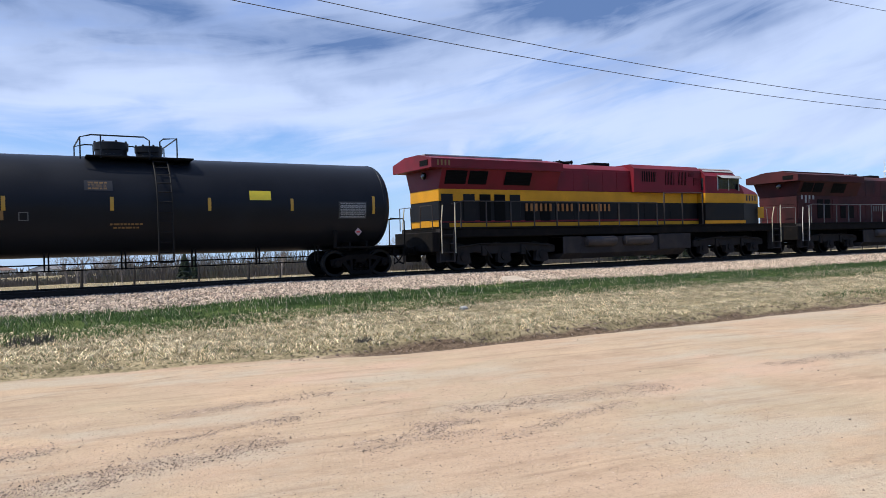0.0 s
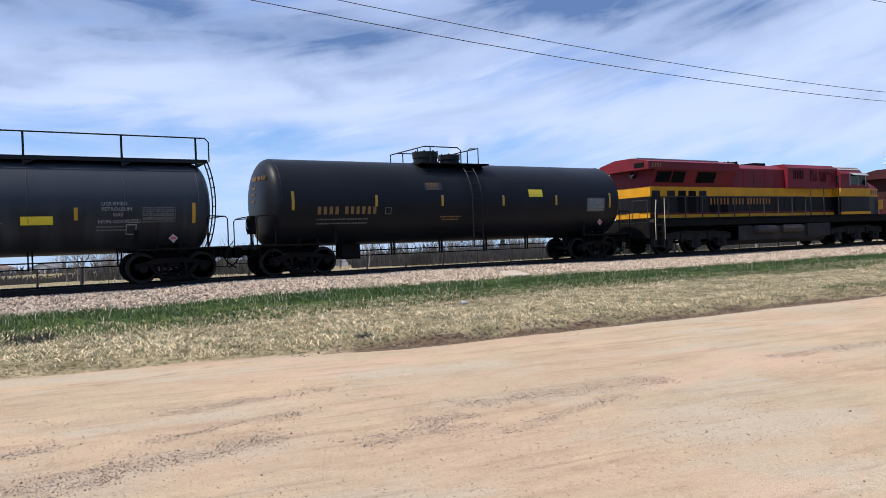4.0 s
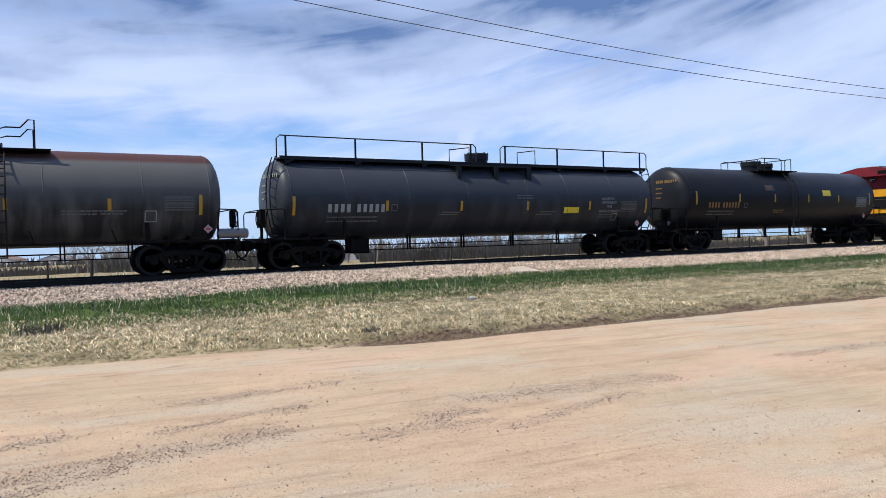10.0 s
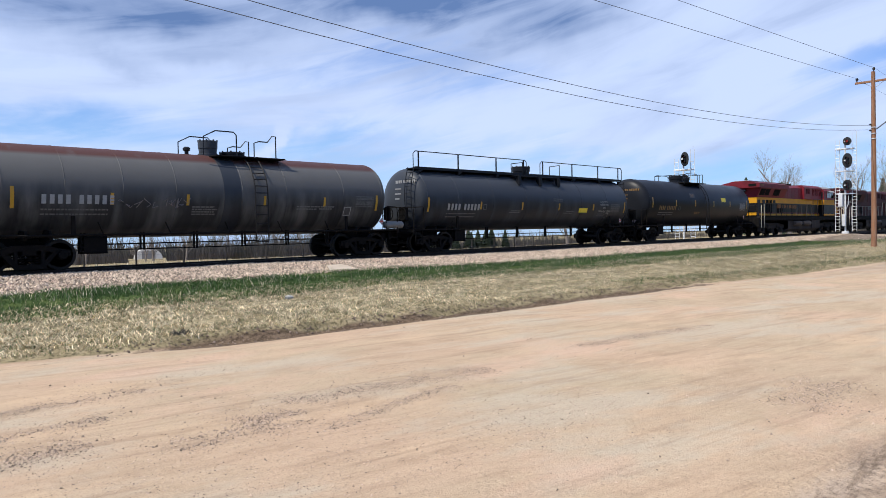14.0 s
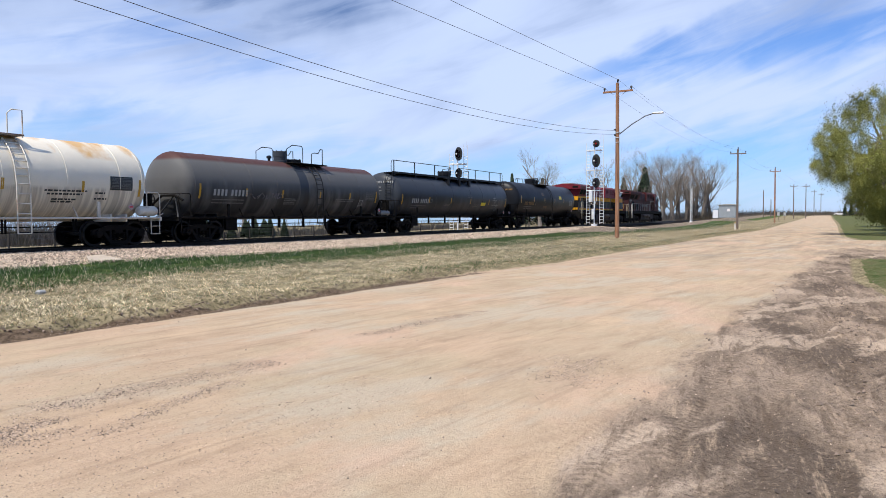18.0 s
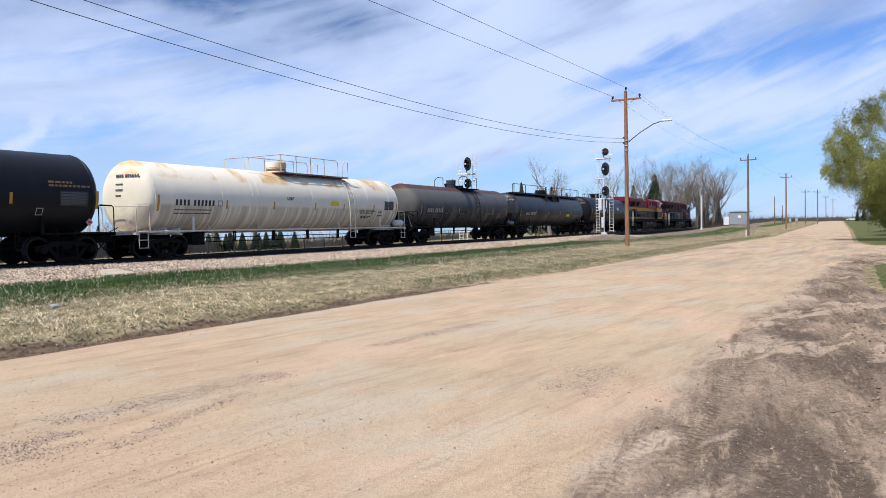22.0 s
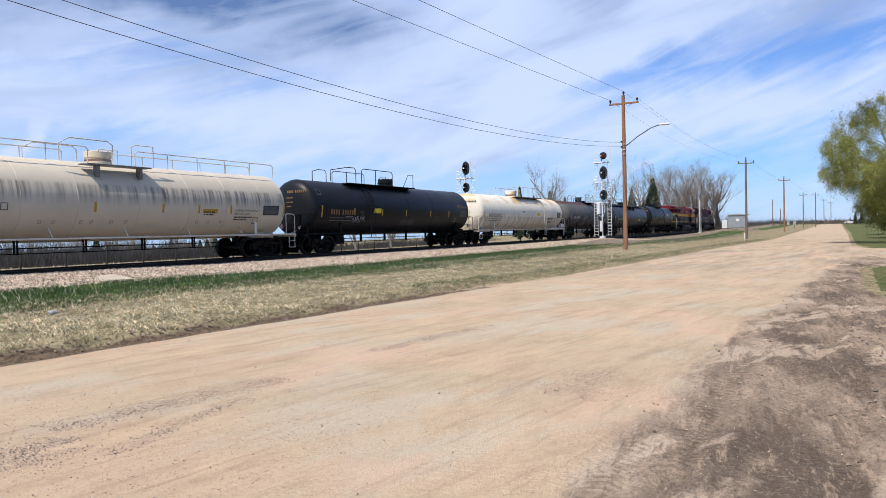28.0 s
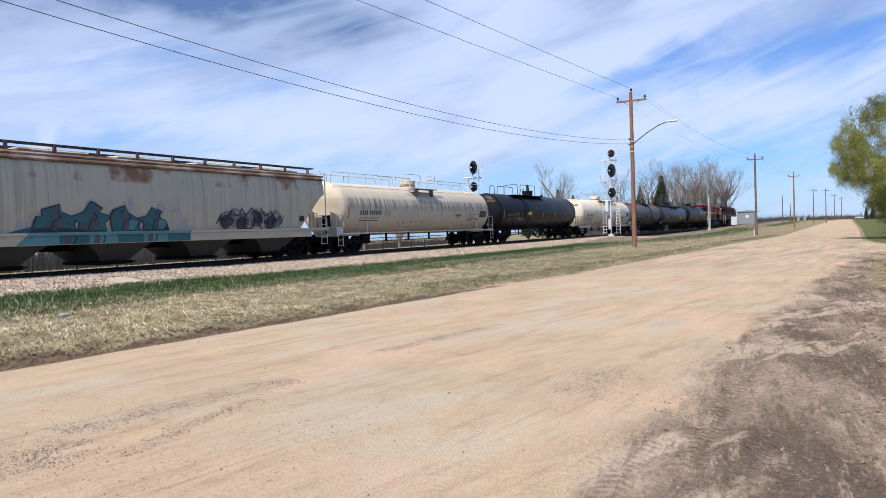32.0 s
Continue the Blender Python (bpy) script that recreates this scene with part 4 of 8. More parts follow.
def tank_car(name, q0, q1, R, zc, mat, gear, label, seams=(), brake=-1, head=0.52):
    """A tank car between couplers at q0 and q1: tank, saddles, side sills, trucks, end gear. Local x = 0 is its middle."""
    L = q1 - q0
    half = L / 2
    c = car(name, (q0 + q1) / 2, label, "tank car", "tank cars of the train")
    t = half - 0.78
    prof = []
    for k in range(9):
        a = math.pi / 2 * k / 8
        prof.append((t - head + head * math.cos(a), R * math.sin(a) ** 0.72 if k else 0.02))
    prof = [(-x, r) for x, r in prof] + [(x, r) for x, r in prof[::-1]]
    part("tank", Shape().lathe(prof, "x", 56, (0, 0, zc)), mat, c)
    for x in (-(t - head), t - head, *seams):
        part("weld_seam", ring(R, zc, x), mat, c)
    # centre stubs, saddles and the piping along the bottom
    for d in (-1, 1):
        s = Shape().box(d * (half - 2.9), d * (half - 0.55), -0.32, 0.32, 0.70, 1.02, 0.02)
        part("stub_sill", s, STEEL_DARK, c)
        sd = Shape()
        for x in (half - 2.55, half - 1.9):
            sd.box(d * x - 0.04, d * x + 0.04, -1.3, 1.3, 0.9, zc - R * 0.83, 0.01)
        part("saddle", sd, mat if gear is not STEEL_DARK else STEEL_DARK, c)
        for y in (-1, 1):
            part("side_step", Shape().box(*sorted((d * (half - 3.15), d * (half - 1.0))), y * 1.40 - 0.06, y * 1.40 + 0.06, 0.99, 1.05, 0.008), gear, c)
            part("end_post", Shape().box(d * (half - 3.15) - 0.06, d * (half - 3.15) + 0.06, y * 1.42 - 0.03, y * 1.42 + 0.03, 1.0, 1.62, 0.01), gear, c)
        truck(c, d * (half - 2.05))
    if gear is not STEEL_DARK or mat is GREY:
        for y in (-1, 1):
            part("safety_rail", Shape().tube([(-(half - 0.5), y * 1.46, 1.04), (half - 0.5, y * 1.46, 1.04)], 0.035, 6), gear, c)
            for k in range(5):
                x = -(half - 4) + k * (L - 8) / 4
                part("rail_stub", Shape().tube([(x - 0.12, y * R * 0.94, zc - R * 0.66), (x, y * 1.46, 1.06)], 0.022, 5), gear, c)
    for y, z, r in ((-0.62, 0.74, 0.022), (-0.64, 0.56, 0.018)):
        part("brake_pipe", Shape().tube([(-(half - 3), y, z), (half - 3, y, z)], r, 5), STEEL_DARK, c)
    for k in range(6):
        x = -(half - 3.6) + k * (L - 7.2) / 5
        for dx in (0.0, 0.11):
            part("pipe_hanger", Shape().box(x + dx - 0.022, x + dx + 0.022, -0.67, -0.61, 0.53, zc - R + 0.2), STEEL_DARK, c)
    part("brake_cylinder", Shape().box(-(half - 4.3), -(half - 3.7), -0.75, -0.2, 0.5, 0.95, 0.05), STEEL_DARK, c)
    couplers(c, half)
    end_gear(c, half, R, gear, brake)
    return c, (q0 + q1) / 2


def reflectors(c, R, zc, xs, z, h=0.42, tall=()):
    for i, x in enumerate(xs):
        hh = 0.62 if i in tall else h
        part("reflector", patch(Shape(), R, zc, x - 0.05, x + 0.05, z - hh / 2, z + hh / 2), AMBER, c)


def marks(c, R, zc, x, z, mat, size=0.26, counts=(4, 6), seed=1):
    """The car's mark as plain blocks, with two lines of small writing below it."""
    s = Shape()
    bars(s, R, zc, x, z, size, counts)
    part("car_mark", s, mat, c)
    s, r = Shape(), random.Random(seed)
    for k in (1, 2):
        lines(s, R, zc, x, z - 0.05 - 0.14 * k, 0.045, 1.9, r)
    part("small_print", s, LETTER_GREY if mat is not LETTER_BLACK else mat, c)


def data_panel(c, R, zc, x, z, mat, back=None, w=0.95, h=0.5, seed=3):
    if back:
        part("panel", patch(Shape(), R, zc, x - 0.05, x + w + 0.05, z - 0.05, z + h + 0.05, 0.004), back, c)
    s, r = Shape(), random.Random(seed)
    for k in range(8):
        lines(s, R, zc, x + 0.03, z + 0.02 + h * k / 8, 0.028, w - 0.06, r)
    for k in (0, 2, 4, 6, 8):
        patch(s, R, zc, x, x + w, z + h * k / 8 - 0.004, z + h * k / 8 + 0.006, 0.006, 1)
    for k in range(5):
        patch(s, R, zc, x + w * k / 4 - 0.005, x + w * k / 4 + 0.005, z, z + h, 0.006, 3)
    part("test_table", s, mat, c)


def square_mark(c, R, zc, x, z, mat, k=0.26):
    s = Shape()
    patch(s, R, zc, x, x + k, z, z + 0.025, n=1); patch(s, R, zc, x, x + k, z + k - 0.025, z + k, n=1)
    patch(s, R, zc, x, x + 0.025, z, z + k, n=2); patch(s, R, zc, x + k - 0.025, x + k, z, z + k, n=2)
    part("outlined_mark", s, mat, c)


def end_mark(c, x, R, zc, mat, seed=2):
    """Blocks of writing on the tank's rear head, for the side that faces back down the train."""
    s, r = Shape(), random.Random(seed)
    for k, (size, n) in enumerate(((0.13, 10), (0.06, 8), (0.06, 8), (0.06, 6))):
        z, y = zc + 0.75 - 0.22 * k - (0.06 if k else 0), 0.15
        for i in range(n):
            if i == 4 and k == 0:
                y -= size * 0.5
            d = 0.52 * (1 - math.sqrt(max(0, 1 - (min(1, math.hypot(y, z - zc) / R)) ** 2.6)))
            s.box(x + d - 0.02, x + d - 0.006, y - size * 0.6, y, z, z + size)
            y -= size * 0.85
    part("end_print", s, mat, c)


def dome(c, x, R, zc, mat, r=0.5, h=0.42, kind="housing"):
    """The manway housing over the tank's crown, with a bolted lid."""
    z = zc + R
    s = Shape().lathe([(z - 0.08, r * 1.05), (z + 0.05, r * 1.05), (z + 0.06, r * 0.92), (z + h * 0.45, r * 0.94), (z + h * 0.5, r), (z + h, r * 1.02), (z + h + 0.03, r * 0.9)], "z", 20, (x, 0, 0))
    p = part("manway_housing", s, mat, c)
    b = Shape()
    for k in range(8):
        a = k * math.pi / 4 + 0.2
        b.lathe([(z + h - 0.02, 0.035), (z + h + 0.06, 0.03)], "z", 6, (x + r * 0.95 * math.cos(a), r * 0.95 * math.sin(a), 0))
    part("lid_bolt", b, mat, p)


def hoop(pts, r=0.022):
    return Shape().tube(pts, r, 6)


def build_black_tank():
    R, zc = 1.53, 2.48
    c, m = tank_car("tank_car", -4.85, 12.68, R, zc, BLACK, STEEL_DARK, "black tank car with amber lettering and amber reflectors", (), -1)
    zt = zc + R
    dome(c, 2.75 - m, R, zc, BLACK, 0.5, 0.42)
    dome(c, 3.85 - m, R, zc, BLACK, 0.42, 0.34)
    pl = Shape().box(1.95 - m, 5.0 - m, -1.12, -0.55, zt - 0.12, zt - 0.07, 0.01).box(1.95 - m, 5.0 - m, 0.55, 1.12, zt - 0.12, zt - 0.07, 0.01)
    part("platform", pl, STEEL_DARK, c)
    x0, x1, x2 = 1.8 - m, 3.7 - m, 4.3 - m
    for y in (-1.1, 1.1):
        part("railing", hoop([(x0, y, zt - 0.2), (x0, y, zt + 0.44), (x0 + 0.3, y, zt + 0.52), (x1 - 0.15, y, zt + 0.52), (x1, y, zt + 0.42), (x1, y, zt - 0.15)]), BLACK, c)
        part("railing", hoop([(x2 - 0.3, y, zt - 0.1), (x2 - 0.3, y, zt + 0.40), (x2 - 0.2, y, zt + 0.49), (x2 + 0.2, y, zt + 0.52), (x2 + 0.2, y, zt - 0.15)]), BLACK, c)
        part("railing_post", hoop([(2.35 - m, y, zt - 0.15), (2.35 - m, y, zt + 0.52)]), BLACK, c)
    part("railing", hoop([(x0, -1.1, zt + 0.44), (x0, 1.1, zt + 0.44)]).tube([(x2 + 0.2, -1.1, zt + 0.52), (x2 + 0.2, 1.1, zt + 0.52)], 0.022, 6), BLACK, c)
    bend = [(-1.70 * math.cos(a), zc + 1.68 * math.sin(a)) for a in (radians(k) for k in range(2, 64, 10))]
    part("ladder", ladder(0, 4.0 - m, 0, 0, bend=[(-1.70, 0.72 + 0.3 * k) for k in range(6)] + bend), WHEEL, c)
    reflectors(c, R, zc, [v - m for v in (-3.2, -0.15, 2.56, 5.34, 8.0, 10.97)], 2.48, 0.40, (0, 5))
    marks(c, R, zc, -2.35 - m, 2.02, LETTER_AMBER, 0.26)
    part("yellow_label", patch(Shape(), R, zc, 6.6 - m, 7.3 - m, 2.62, 2.92), YELLOW_SIGN, c)
    part("warning_panel", patch(Shape(), R, zc, 1.85 - m, 2.6 - m, 2.86, 3.16), BLACK_MARK, c)
    s, r = Shape(), random.Random(8)
    for k in range(3):
        lines(s, R, zc, 1.95 - m, 2.9 + 0.085 * k, 0.05, 0.5, r)
    lines(s, R, zc, 2.5 - m, 1.86, 0.05, 0.9, r); lines(s, R, zc, 2.6 - m, 1.76, 0.05, 0.7, r)
    part("amber_print", s, LETTER_AMBER, c)
    data_panel(c, R, zc, 9.7 - m, 2.05, LETTER_WHITE, BLACK_MARK)
    square_mark(c, R, zc, 0.2 - m, 2.0, LETTER_GREY, 0.24)
    placard(c, 10.35 - m, 1.55, -1.52)
    end_mark(c, -(8.765 - 0.78), R, zc, LETTER_AMBER, 2)
    placard(c, -(8.765 - 0.45), 1.35, -0.9, -1)


def build_charcoal_tank():
    R, zc = 1.42, 2.36
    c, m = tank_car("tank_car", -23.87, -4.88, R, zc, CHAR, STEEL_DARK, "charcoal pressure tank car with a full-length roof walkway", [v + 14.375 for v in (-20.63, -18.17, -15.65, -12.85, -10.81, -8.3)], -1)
    zt = zc + R
    dome(c, -14.35 - m, R, zc, BLACK, 0.48, 0.46)
    for y in (-0.5,):
        part("walkway", Shape().box(-22.75 - m, -5.75 - m, y - 0.3, y + 0.3, zt - 0.03, zt + 0.02, 0.01).box(-22.75 - m, -5.75 - m, y - 0.33, y - 0.30, zt - 0.06, zt + 0.06), BLACK, c)
        w = -1
        for a, b in ((-22.85, -14.9), (-13.75, -5.7)):
            part("railing", hoop([(a - m, w * 0.82, zt - 0.02), (a - m, w * 0.82, zt + 0.62), (a + 0.12 - m, w * 0.82, zt + 0.74), (b - 0.12 - m, w * 0.82, zt + 0.74), (b - m, w * 0.82, zt + 0.62), (b - m, w * 0.82, zt - 0.02)]), BLACK, c)
            for x in (0.04, 0.36, 0.7, 0.97) if a < -20 else (0.03, 0.36, 0.68, 0.95):
                xx = a + (b - a) * x
                part("railing_post", Shape().box(xx - 0.03 - m, xx + 0.03 - m, w * 0.82 - 0.02, w * 0.82 + 0.02, zt - 0.22, zt + 0.74), BLACK, c)
                part("bracket", Shape().prism([(xx - 0.04 - m, zt - 0.1), (xx + 0.3 - m, zt - 0.06), (xx + 0.04 - m, zt - 0.2)], w * 0.84 - 0.02, w * 0.84 + 0.02), BLACK, c)
        for x in (-16.1, -12.9):
            part("gate_hoop", hoop([(x - m, w * 0.8, zt), (x - m, w * 0.8, zt + 0.5), (x + 0.9 - m, w * 0.8, zt + 0.62), (x + 0.9 - m, w * 0.8, zt)]), BLACK, c)
    pl = Shape().box(-16.1 - m, -12.5 - m, -1.12, -0.8, zt - 0.14, zt - 0.10, 0.01)
    for x in (-15.9, -14.2, -12.6):
        pl.prism([(x - 0.08 - m, zt - 0.1), (x + 0.08 - m, zt - 0.1), (x + 0.08 - m, zt - 0.6), (x - 0.08 - m, zt - 0.6)], -1.22, -1.0)
    part("side_platform", pl, BLACK, c)
    for e in (-1, 1):
        x = e * (9.495 - 0.65)
        run = lambda z: x - e * 0.42 + e * 0.37 * math.sin(math.pi * min(1, max(0, (z - 0.95) / (zt - 0.75)))) ** 0.6
        el = part("end_ladder", Shape().tube([(run(z), -0.98, z) for z in (1.0 + 0.28 * k for k in range(11))], 0.022, 5), BLACK, c)
        part("ladder_rail", Shape().tube([(run(z), -0.56, z) for z in (1.0 + 0.28 * k for k in range(11))], 0.022, 5), BLACK, el)
        for k in range(9):
            z = 1.15 + 0.3 * k
            part("rung", Shape().tube([(run(z), -0.98, z), (run(z), -0.56, z)], 0.017, 5), BLACK, el)
    reflectors(c, R, zc, [v - m for v in (-22.49, -19.06, -15.96, -12.86, -9.62, -6.35)], 2.12, 0.36, (0, 5))
    marks(c, R, zc, -21.3 - m, 1.9, LETTER_WHITE, 0.28, (4, 5), 4)
    square_mark(c, R, zc, -18.9 - m, 1.93, LETTER_GREY, 0.24)
    for k, t in enumerate(("LIQUEFIED", "PETROLEUM", "GAS", "NON ODORIZED")):
        part("stencil", tank_text(t, 0.15, R, zc, -8.95 - m + (0.0, 0.0, 0.3, -0.1)[k], (2.36, 2.20, 2.04, 1.84)[k]), LETTER_WHITE, c)
    part("yellow_label", patch(Shape(), R, zc, -11.0 - m, -10.2 - m, 1.82, 2.06), YELLOW_SIGN, c)
    s, r = Shape(), random.Random(11)
    for x, z in ((-16.8, 1.86), (-16.9, 1.78), (-12.2, 1.86), (-12.4, 1.76), (-9.1, 1.72), (-9.1, 1.62), (-13.4, 2.4), (-13.4, 2.5)):
        lines(s, R, zc, x - m, z, 0.04, 0.8, r)
    part("small_print", s, LETTER_GREY, c)
    data_panel(c, R, zc, -7.85 - m, 1.85, LETTER_GREY, None, 0.95, 0.45, 6)
    square_mark(c, R, zc, -8.3 - m, 1.5, LETTER_WHITE, 0.3)
    placard(c, -7.0 - m, 1.35, -1.47)
    end_mark(c, -(9.495 - 0.78), R, zc, LETTER_WHITE, 5)


def build_grey_tank():
    R, zc = 1.44, 2.38
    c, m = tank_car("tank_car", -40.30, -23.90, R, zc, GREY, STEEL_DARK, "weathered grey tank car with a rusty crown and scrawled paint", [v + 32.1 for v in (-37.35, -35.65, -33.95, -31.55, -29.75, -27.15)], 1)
    zt = zc + R
    part("dark_band", Shape().lathe([(-32.25 - m, R + 0.005), (-31.6 - m, R + 0.005)], "x", 48, (0, 0, zc)), CHAR, c)
    dome(c, -32.1 - m, R, zc, CHAR, 0.34, 0.5)
    dome(c, -31.15 - m, R, zc, BLACK, 0.45, 0.14)
    part("relief_valve", Shape().lathe([(zt - 0.05, 0.07), (zt + 0.12, 0.07), (zt + 0.14, 0.13), (zt + 0.22, 0.13), (zt + 0.27, 0.06)], "z", 10, (-32.9 - m, 0, 0)), BLACK, c)
    part("platform", Shape().box(-32.3 - m, -29.5 - m, -1.0, -0.45, zt - 0.1, zt - 0.05, 0.01).box(-32.3 - m, -29.5 - m, 0.45, 1.0, zt - 0.1, zt - 0.05, 0.01), STEEL_DARK, c)
    for y in (-0.98, 0.98):
        part("railing", hoop([(-32.75 - m, y, zt - 0.1), (-32.75 - m, y, zt + 0.55), (-32.3 - m, y, zt + 0.78), (-31.6 - m, y, zt + 0.78), (-31.5 - m, y, zt + 0.68), (-31.5 - m, y, zt - 0.1)]), BLACK, c)
        part("railing", hoop([(-30.8 - m, y, zt - 0.1), (-30.8 - m, y, zt + 0.45), (-30.6 - m, y, zt + 0.52), (-30.25 - m, y, zt + 0.52), (-30.05 - m, y, zt + 0.75), (-29.9 - m, y, zt + 0.75), (-29.9 - m, y, zt - 0.1)]), BLACK, c)
    bend = [(-1.6 * math.cos(a), zc + 1.58 * math.sin(a)) for a in (radians(k) for k in range(2, 62, 9))]
    part("ladder", ladder(0, -30.9 - m, 0, 0, 0.5, bend=[(-1.6, 0.7 + 0.32 * k) for k in range(5)] + bend), WHEEL, c)
    reflectors(c, R, zc, [v - m for v in (-38.74, -36.0, -33.56, -30.67, -28.06, -25.48)], 2.15, 0.36, (0, 5))
    marks(c, R, zc, -38.0 - m, 1.98, LETTER_WHITE, 0.27, (4, 5), 7)
    r = random.Random(21)
    for x0, n, k in ((-35.85, 8, 1.0), (-34.25, 3, 1.0)):
        s = Shape()
        for i in range(n):
            x = x0 + 0.27 * i
            pts = [on_tank(R, zc, x - m + r.uniform(-0.02, 0.26), 1.86 + r.uniform(0, 0.36) * k, 0.008) for _ in range(4)]
            s.tube(pts, 0.012, 4)
        part("scrawl", s, material("pale_scrawl_paint", (0.20, 0.17, 0.16), 0.7, 0, 0.1, 5, 40, 0) if x0 < -35 else s_mat(), c)
    s = Shape()
    for x, z, w in ((-33.4, 1.9, 0.8), (-33.4, 1.82, 0.9), (-33.4, 1.74, 0.8), (-33.4, 1.66, 0.85), (-29.3, 1.95, 1.0), (-29.3, 1.86, 0.9), (-28.3, 1.95, 0.7), (-28.3, 1.87, 0.6)):
        lines(s, R, zc, x - m, z, 0.045, w, r)
    part("small_print", s, LETTER_GREY, c)
    data_panel(c, R, zc, -26.55 - m, 1.98, LETTER_GREY, None, 0.9, 0.42, 9)
    square_mark(c, R, zc, -27.1 - m, 1.64, LETTER_WHITE, 0.34)
    placard(c, -25.3 - m, 1.4, -1.5)
    part("air_tank", Shape().lathe([(-25.0 - m, 0.02), (-24.97 - m, 0.14), (-24.9 - m, 0.16), (-24.1 - m, 0.16), (-24.03 - m, 0.14), (-24.0 - m, 0.02)], "x", 14, (0, -1.3, 1.25)), GREY_PIPE, c)
    end_mark(c, -(8.075 - 0.78), R, zc, LETTER_WHITE, 6)
    brace = Shape().tube([(-7.75, -1.35, 1.0), (-7.4, -0.8, 2.0), (-7.65, 0, 1.05)], 0.035, 6)
    part("hose", Shape().tube([(-7.45, -1.3, 1.75), (-7.5, -0.9, 1.95), (-7.55, -0.2, 1.95), (-7.5, 0.6, 1.5)], 0.05, 6), STEEL_DARK, c)
    part("brace", brace, GREY, c)


def s_mat():
    return bpy.data.materials["pale_scrawl_paint"]


def build_white_tank():
    R, zc = 1.46, 2.38
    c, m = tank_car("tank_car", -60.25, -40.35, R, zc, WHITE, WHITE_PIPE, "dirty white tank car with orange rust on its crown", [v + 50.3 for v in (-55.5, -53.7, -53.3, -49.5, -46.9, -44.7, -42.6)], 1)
    zt = zc + R
    dome(c, -50.5 - m, R, zc, WHITE, 0.5, 0.48)
    part("rust_collar", Shape().lathe([(zt - 0.02, 0.49), (zt + 0.16, 0.49)], "z", 20, (-50.5 - m, 0, 0)), RUST, c)
    part("platform", Shape().box(-51.4 - m, -45.9 - m, -1.05, -0.5, zt - 0.1, zt - 0.04, 0.01).box(-51.4 - m, -45.9 - m, 0.5, 1.05, zt - 0.1, zt - 0.04, 0.01), RUST, c)
    for y in (-1.03, 1.03):
        part("railing", hoop([(-53.3 - m, y * 0.6, zt), (-53.3 - m, y * 0.6, zt + 0.5), (-51.3 - m, y, zt + 0.78), (-47.0 - m, y, zt + 0.78), (-46.85 - m, y, zt + 0.65), (-46.85 - m, y, zt - 0.1)]), WHITE_PIPE, c)
        for x in (-51.3, -50.2, -49.1, -48.0):
            part("railing_post", Shape().tube([(x - m, y, zt - 0.1), (x - m, y, zt + 0.78)], 0.026, 6), WHITE_PIPE, c)
        part("railing", hoop([(-46.45 - m, y, zt - 0.1), (-46.45 - m, y, zt + 0.6), (-46.3 - m, y, zt + 0.74), (-45.95 - m, y, zt + 0.74), (-45.95 - m, y, zt - 0.15)]), WHITE_PIPE, c)
    bend = [(-1.52 * math.cos(a), zc + 1.52 * math.sin(a)) for a in (radians(k) for k in range(2, 62, 9))]
    part("ladder", ladder(0, -46.3 - m, 0, 0, 0.45, bend=[(-1.56, 0.55 + 0.32 * k) for k in range(6)] + bend), WHITE_PIPE, c)
    reflectors(c, R, zc, [v - m for v in (-58.80, -55.24, -52.29, -49.28, -46.9, -44.10, -41.75)], 2.15, 0.36, (0, 6))
    marks(c, R, zc, -57.99 - m, 2.06, LETTER_BLACK, 0.24, (4, 6), 12)
    square_mark(c, R, zc, -55.75 - m, 2.06, LETTER_BLACK, 0.24)
    part("yellow_label", patch(Shape(), R, zc, -48.06 - m, -47.35 - m, 2.2, 2.43), YELLOW_SIGN, c)
    s, r = Shape(), random.Random(31)
    for x, z, w in ((-51.4, 2.5, 0.5), (-51.4, 2.42, 0.4), (-45.5, 1.95, 1.6), (-45.4, 1.84, 1.3), (-45.2, 1.66, 0.9), (-45.2, 1.58, 0.8), (-43.6, 1.9, 0.4), (-43.6, 1.7, 0.5)):
        lines(s, R, zc, x - m, z, 0.06, w, r)
    part("small_print", s, LETTER_BLACK, c)
    data_panel(c, R, zc, -42.97 - m, 2.1, LETTER_GREY, BLACK_MARK, 0.85, 0.4, 13)
    placard(c, -42.2 - m, 1.45, -1.5)
    part("air_tank", Shape().lathe([(-41.75 - m, 0.02), (-41.7 - m, 0.16), (-41.6 - m, 0.2), (-41.0 - m, 0.2), (-40.9 - m, 0.16), (-40.86 - m, 0.02)], "x", 14, (0, -1.25, 1.3)), WHITE_PIPE, c)
    end_mark(c, -(9.95 - 0.78), R, zc, LETTER_GREY, 14)
    placard(c, -(9.95 - 0.45), 1.4, -0.9, -1)


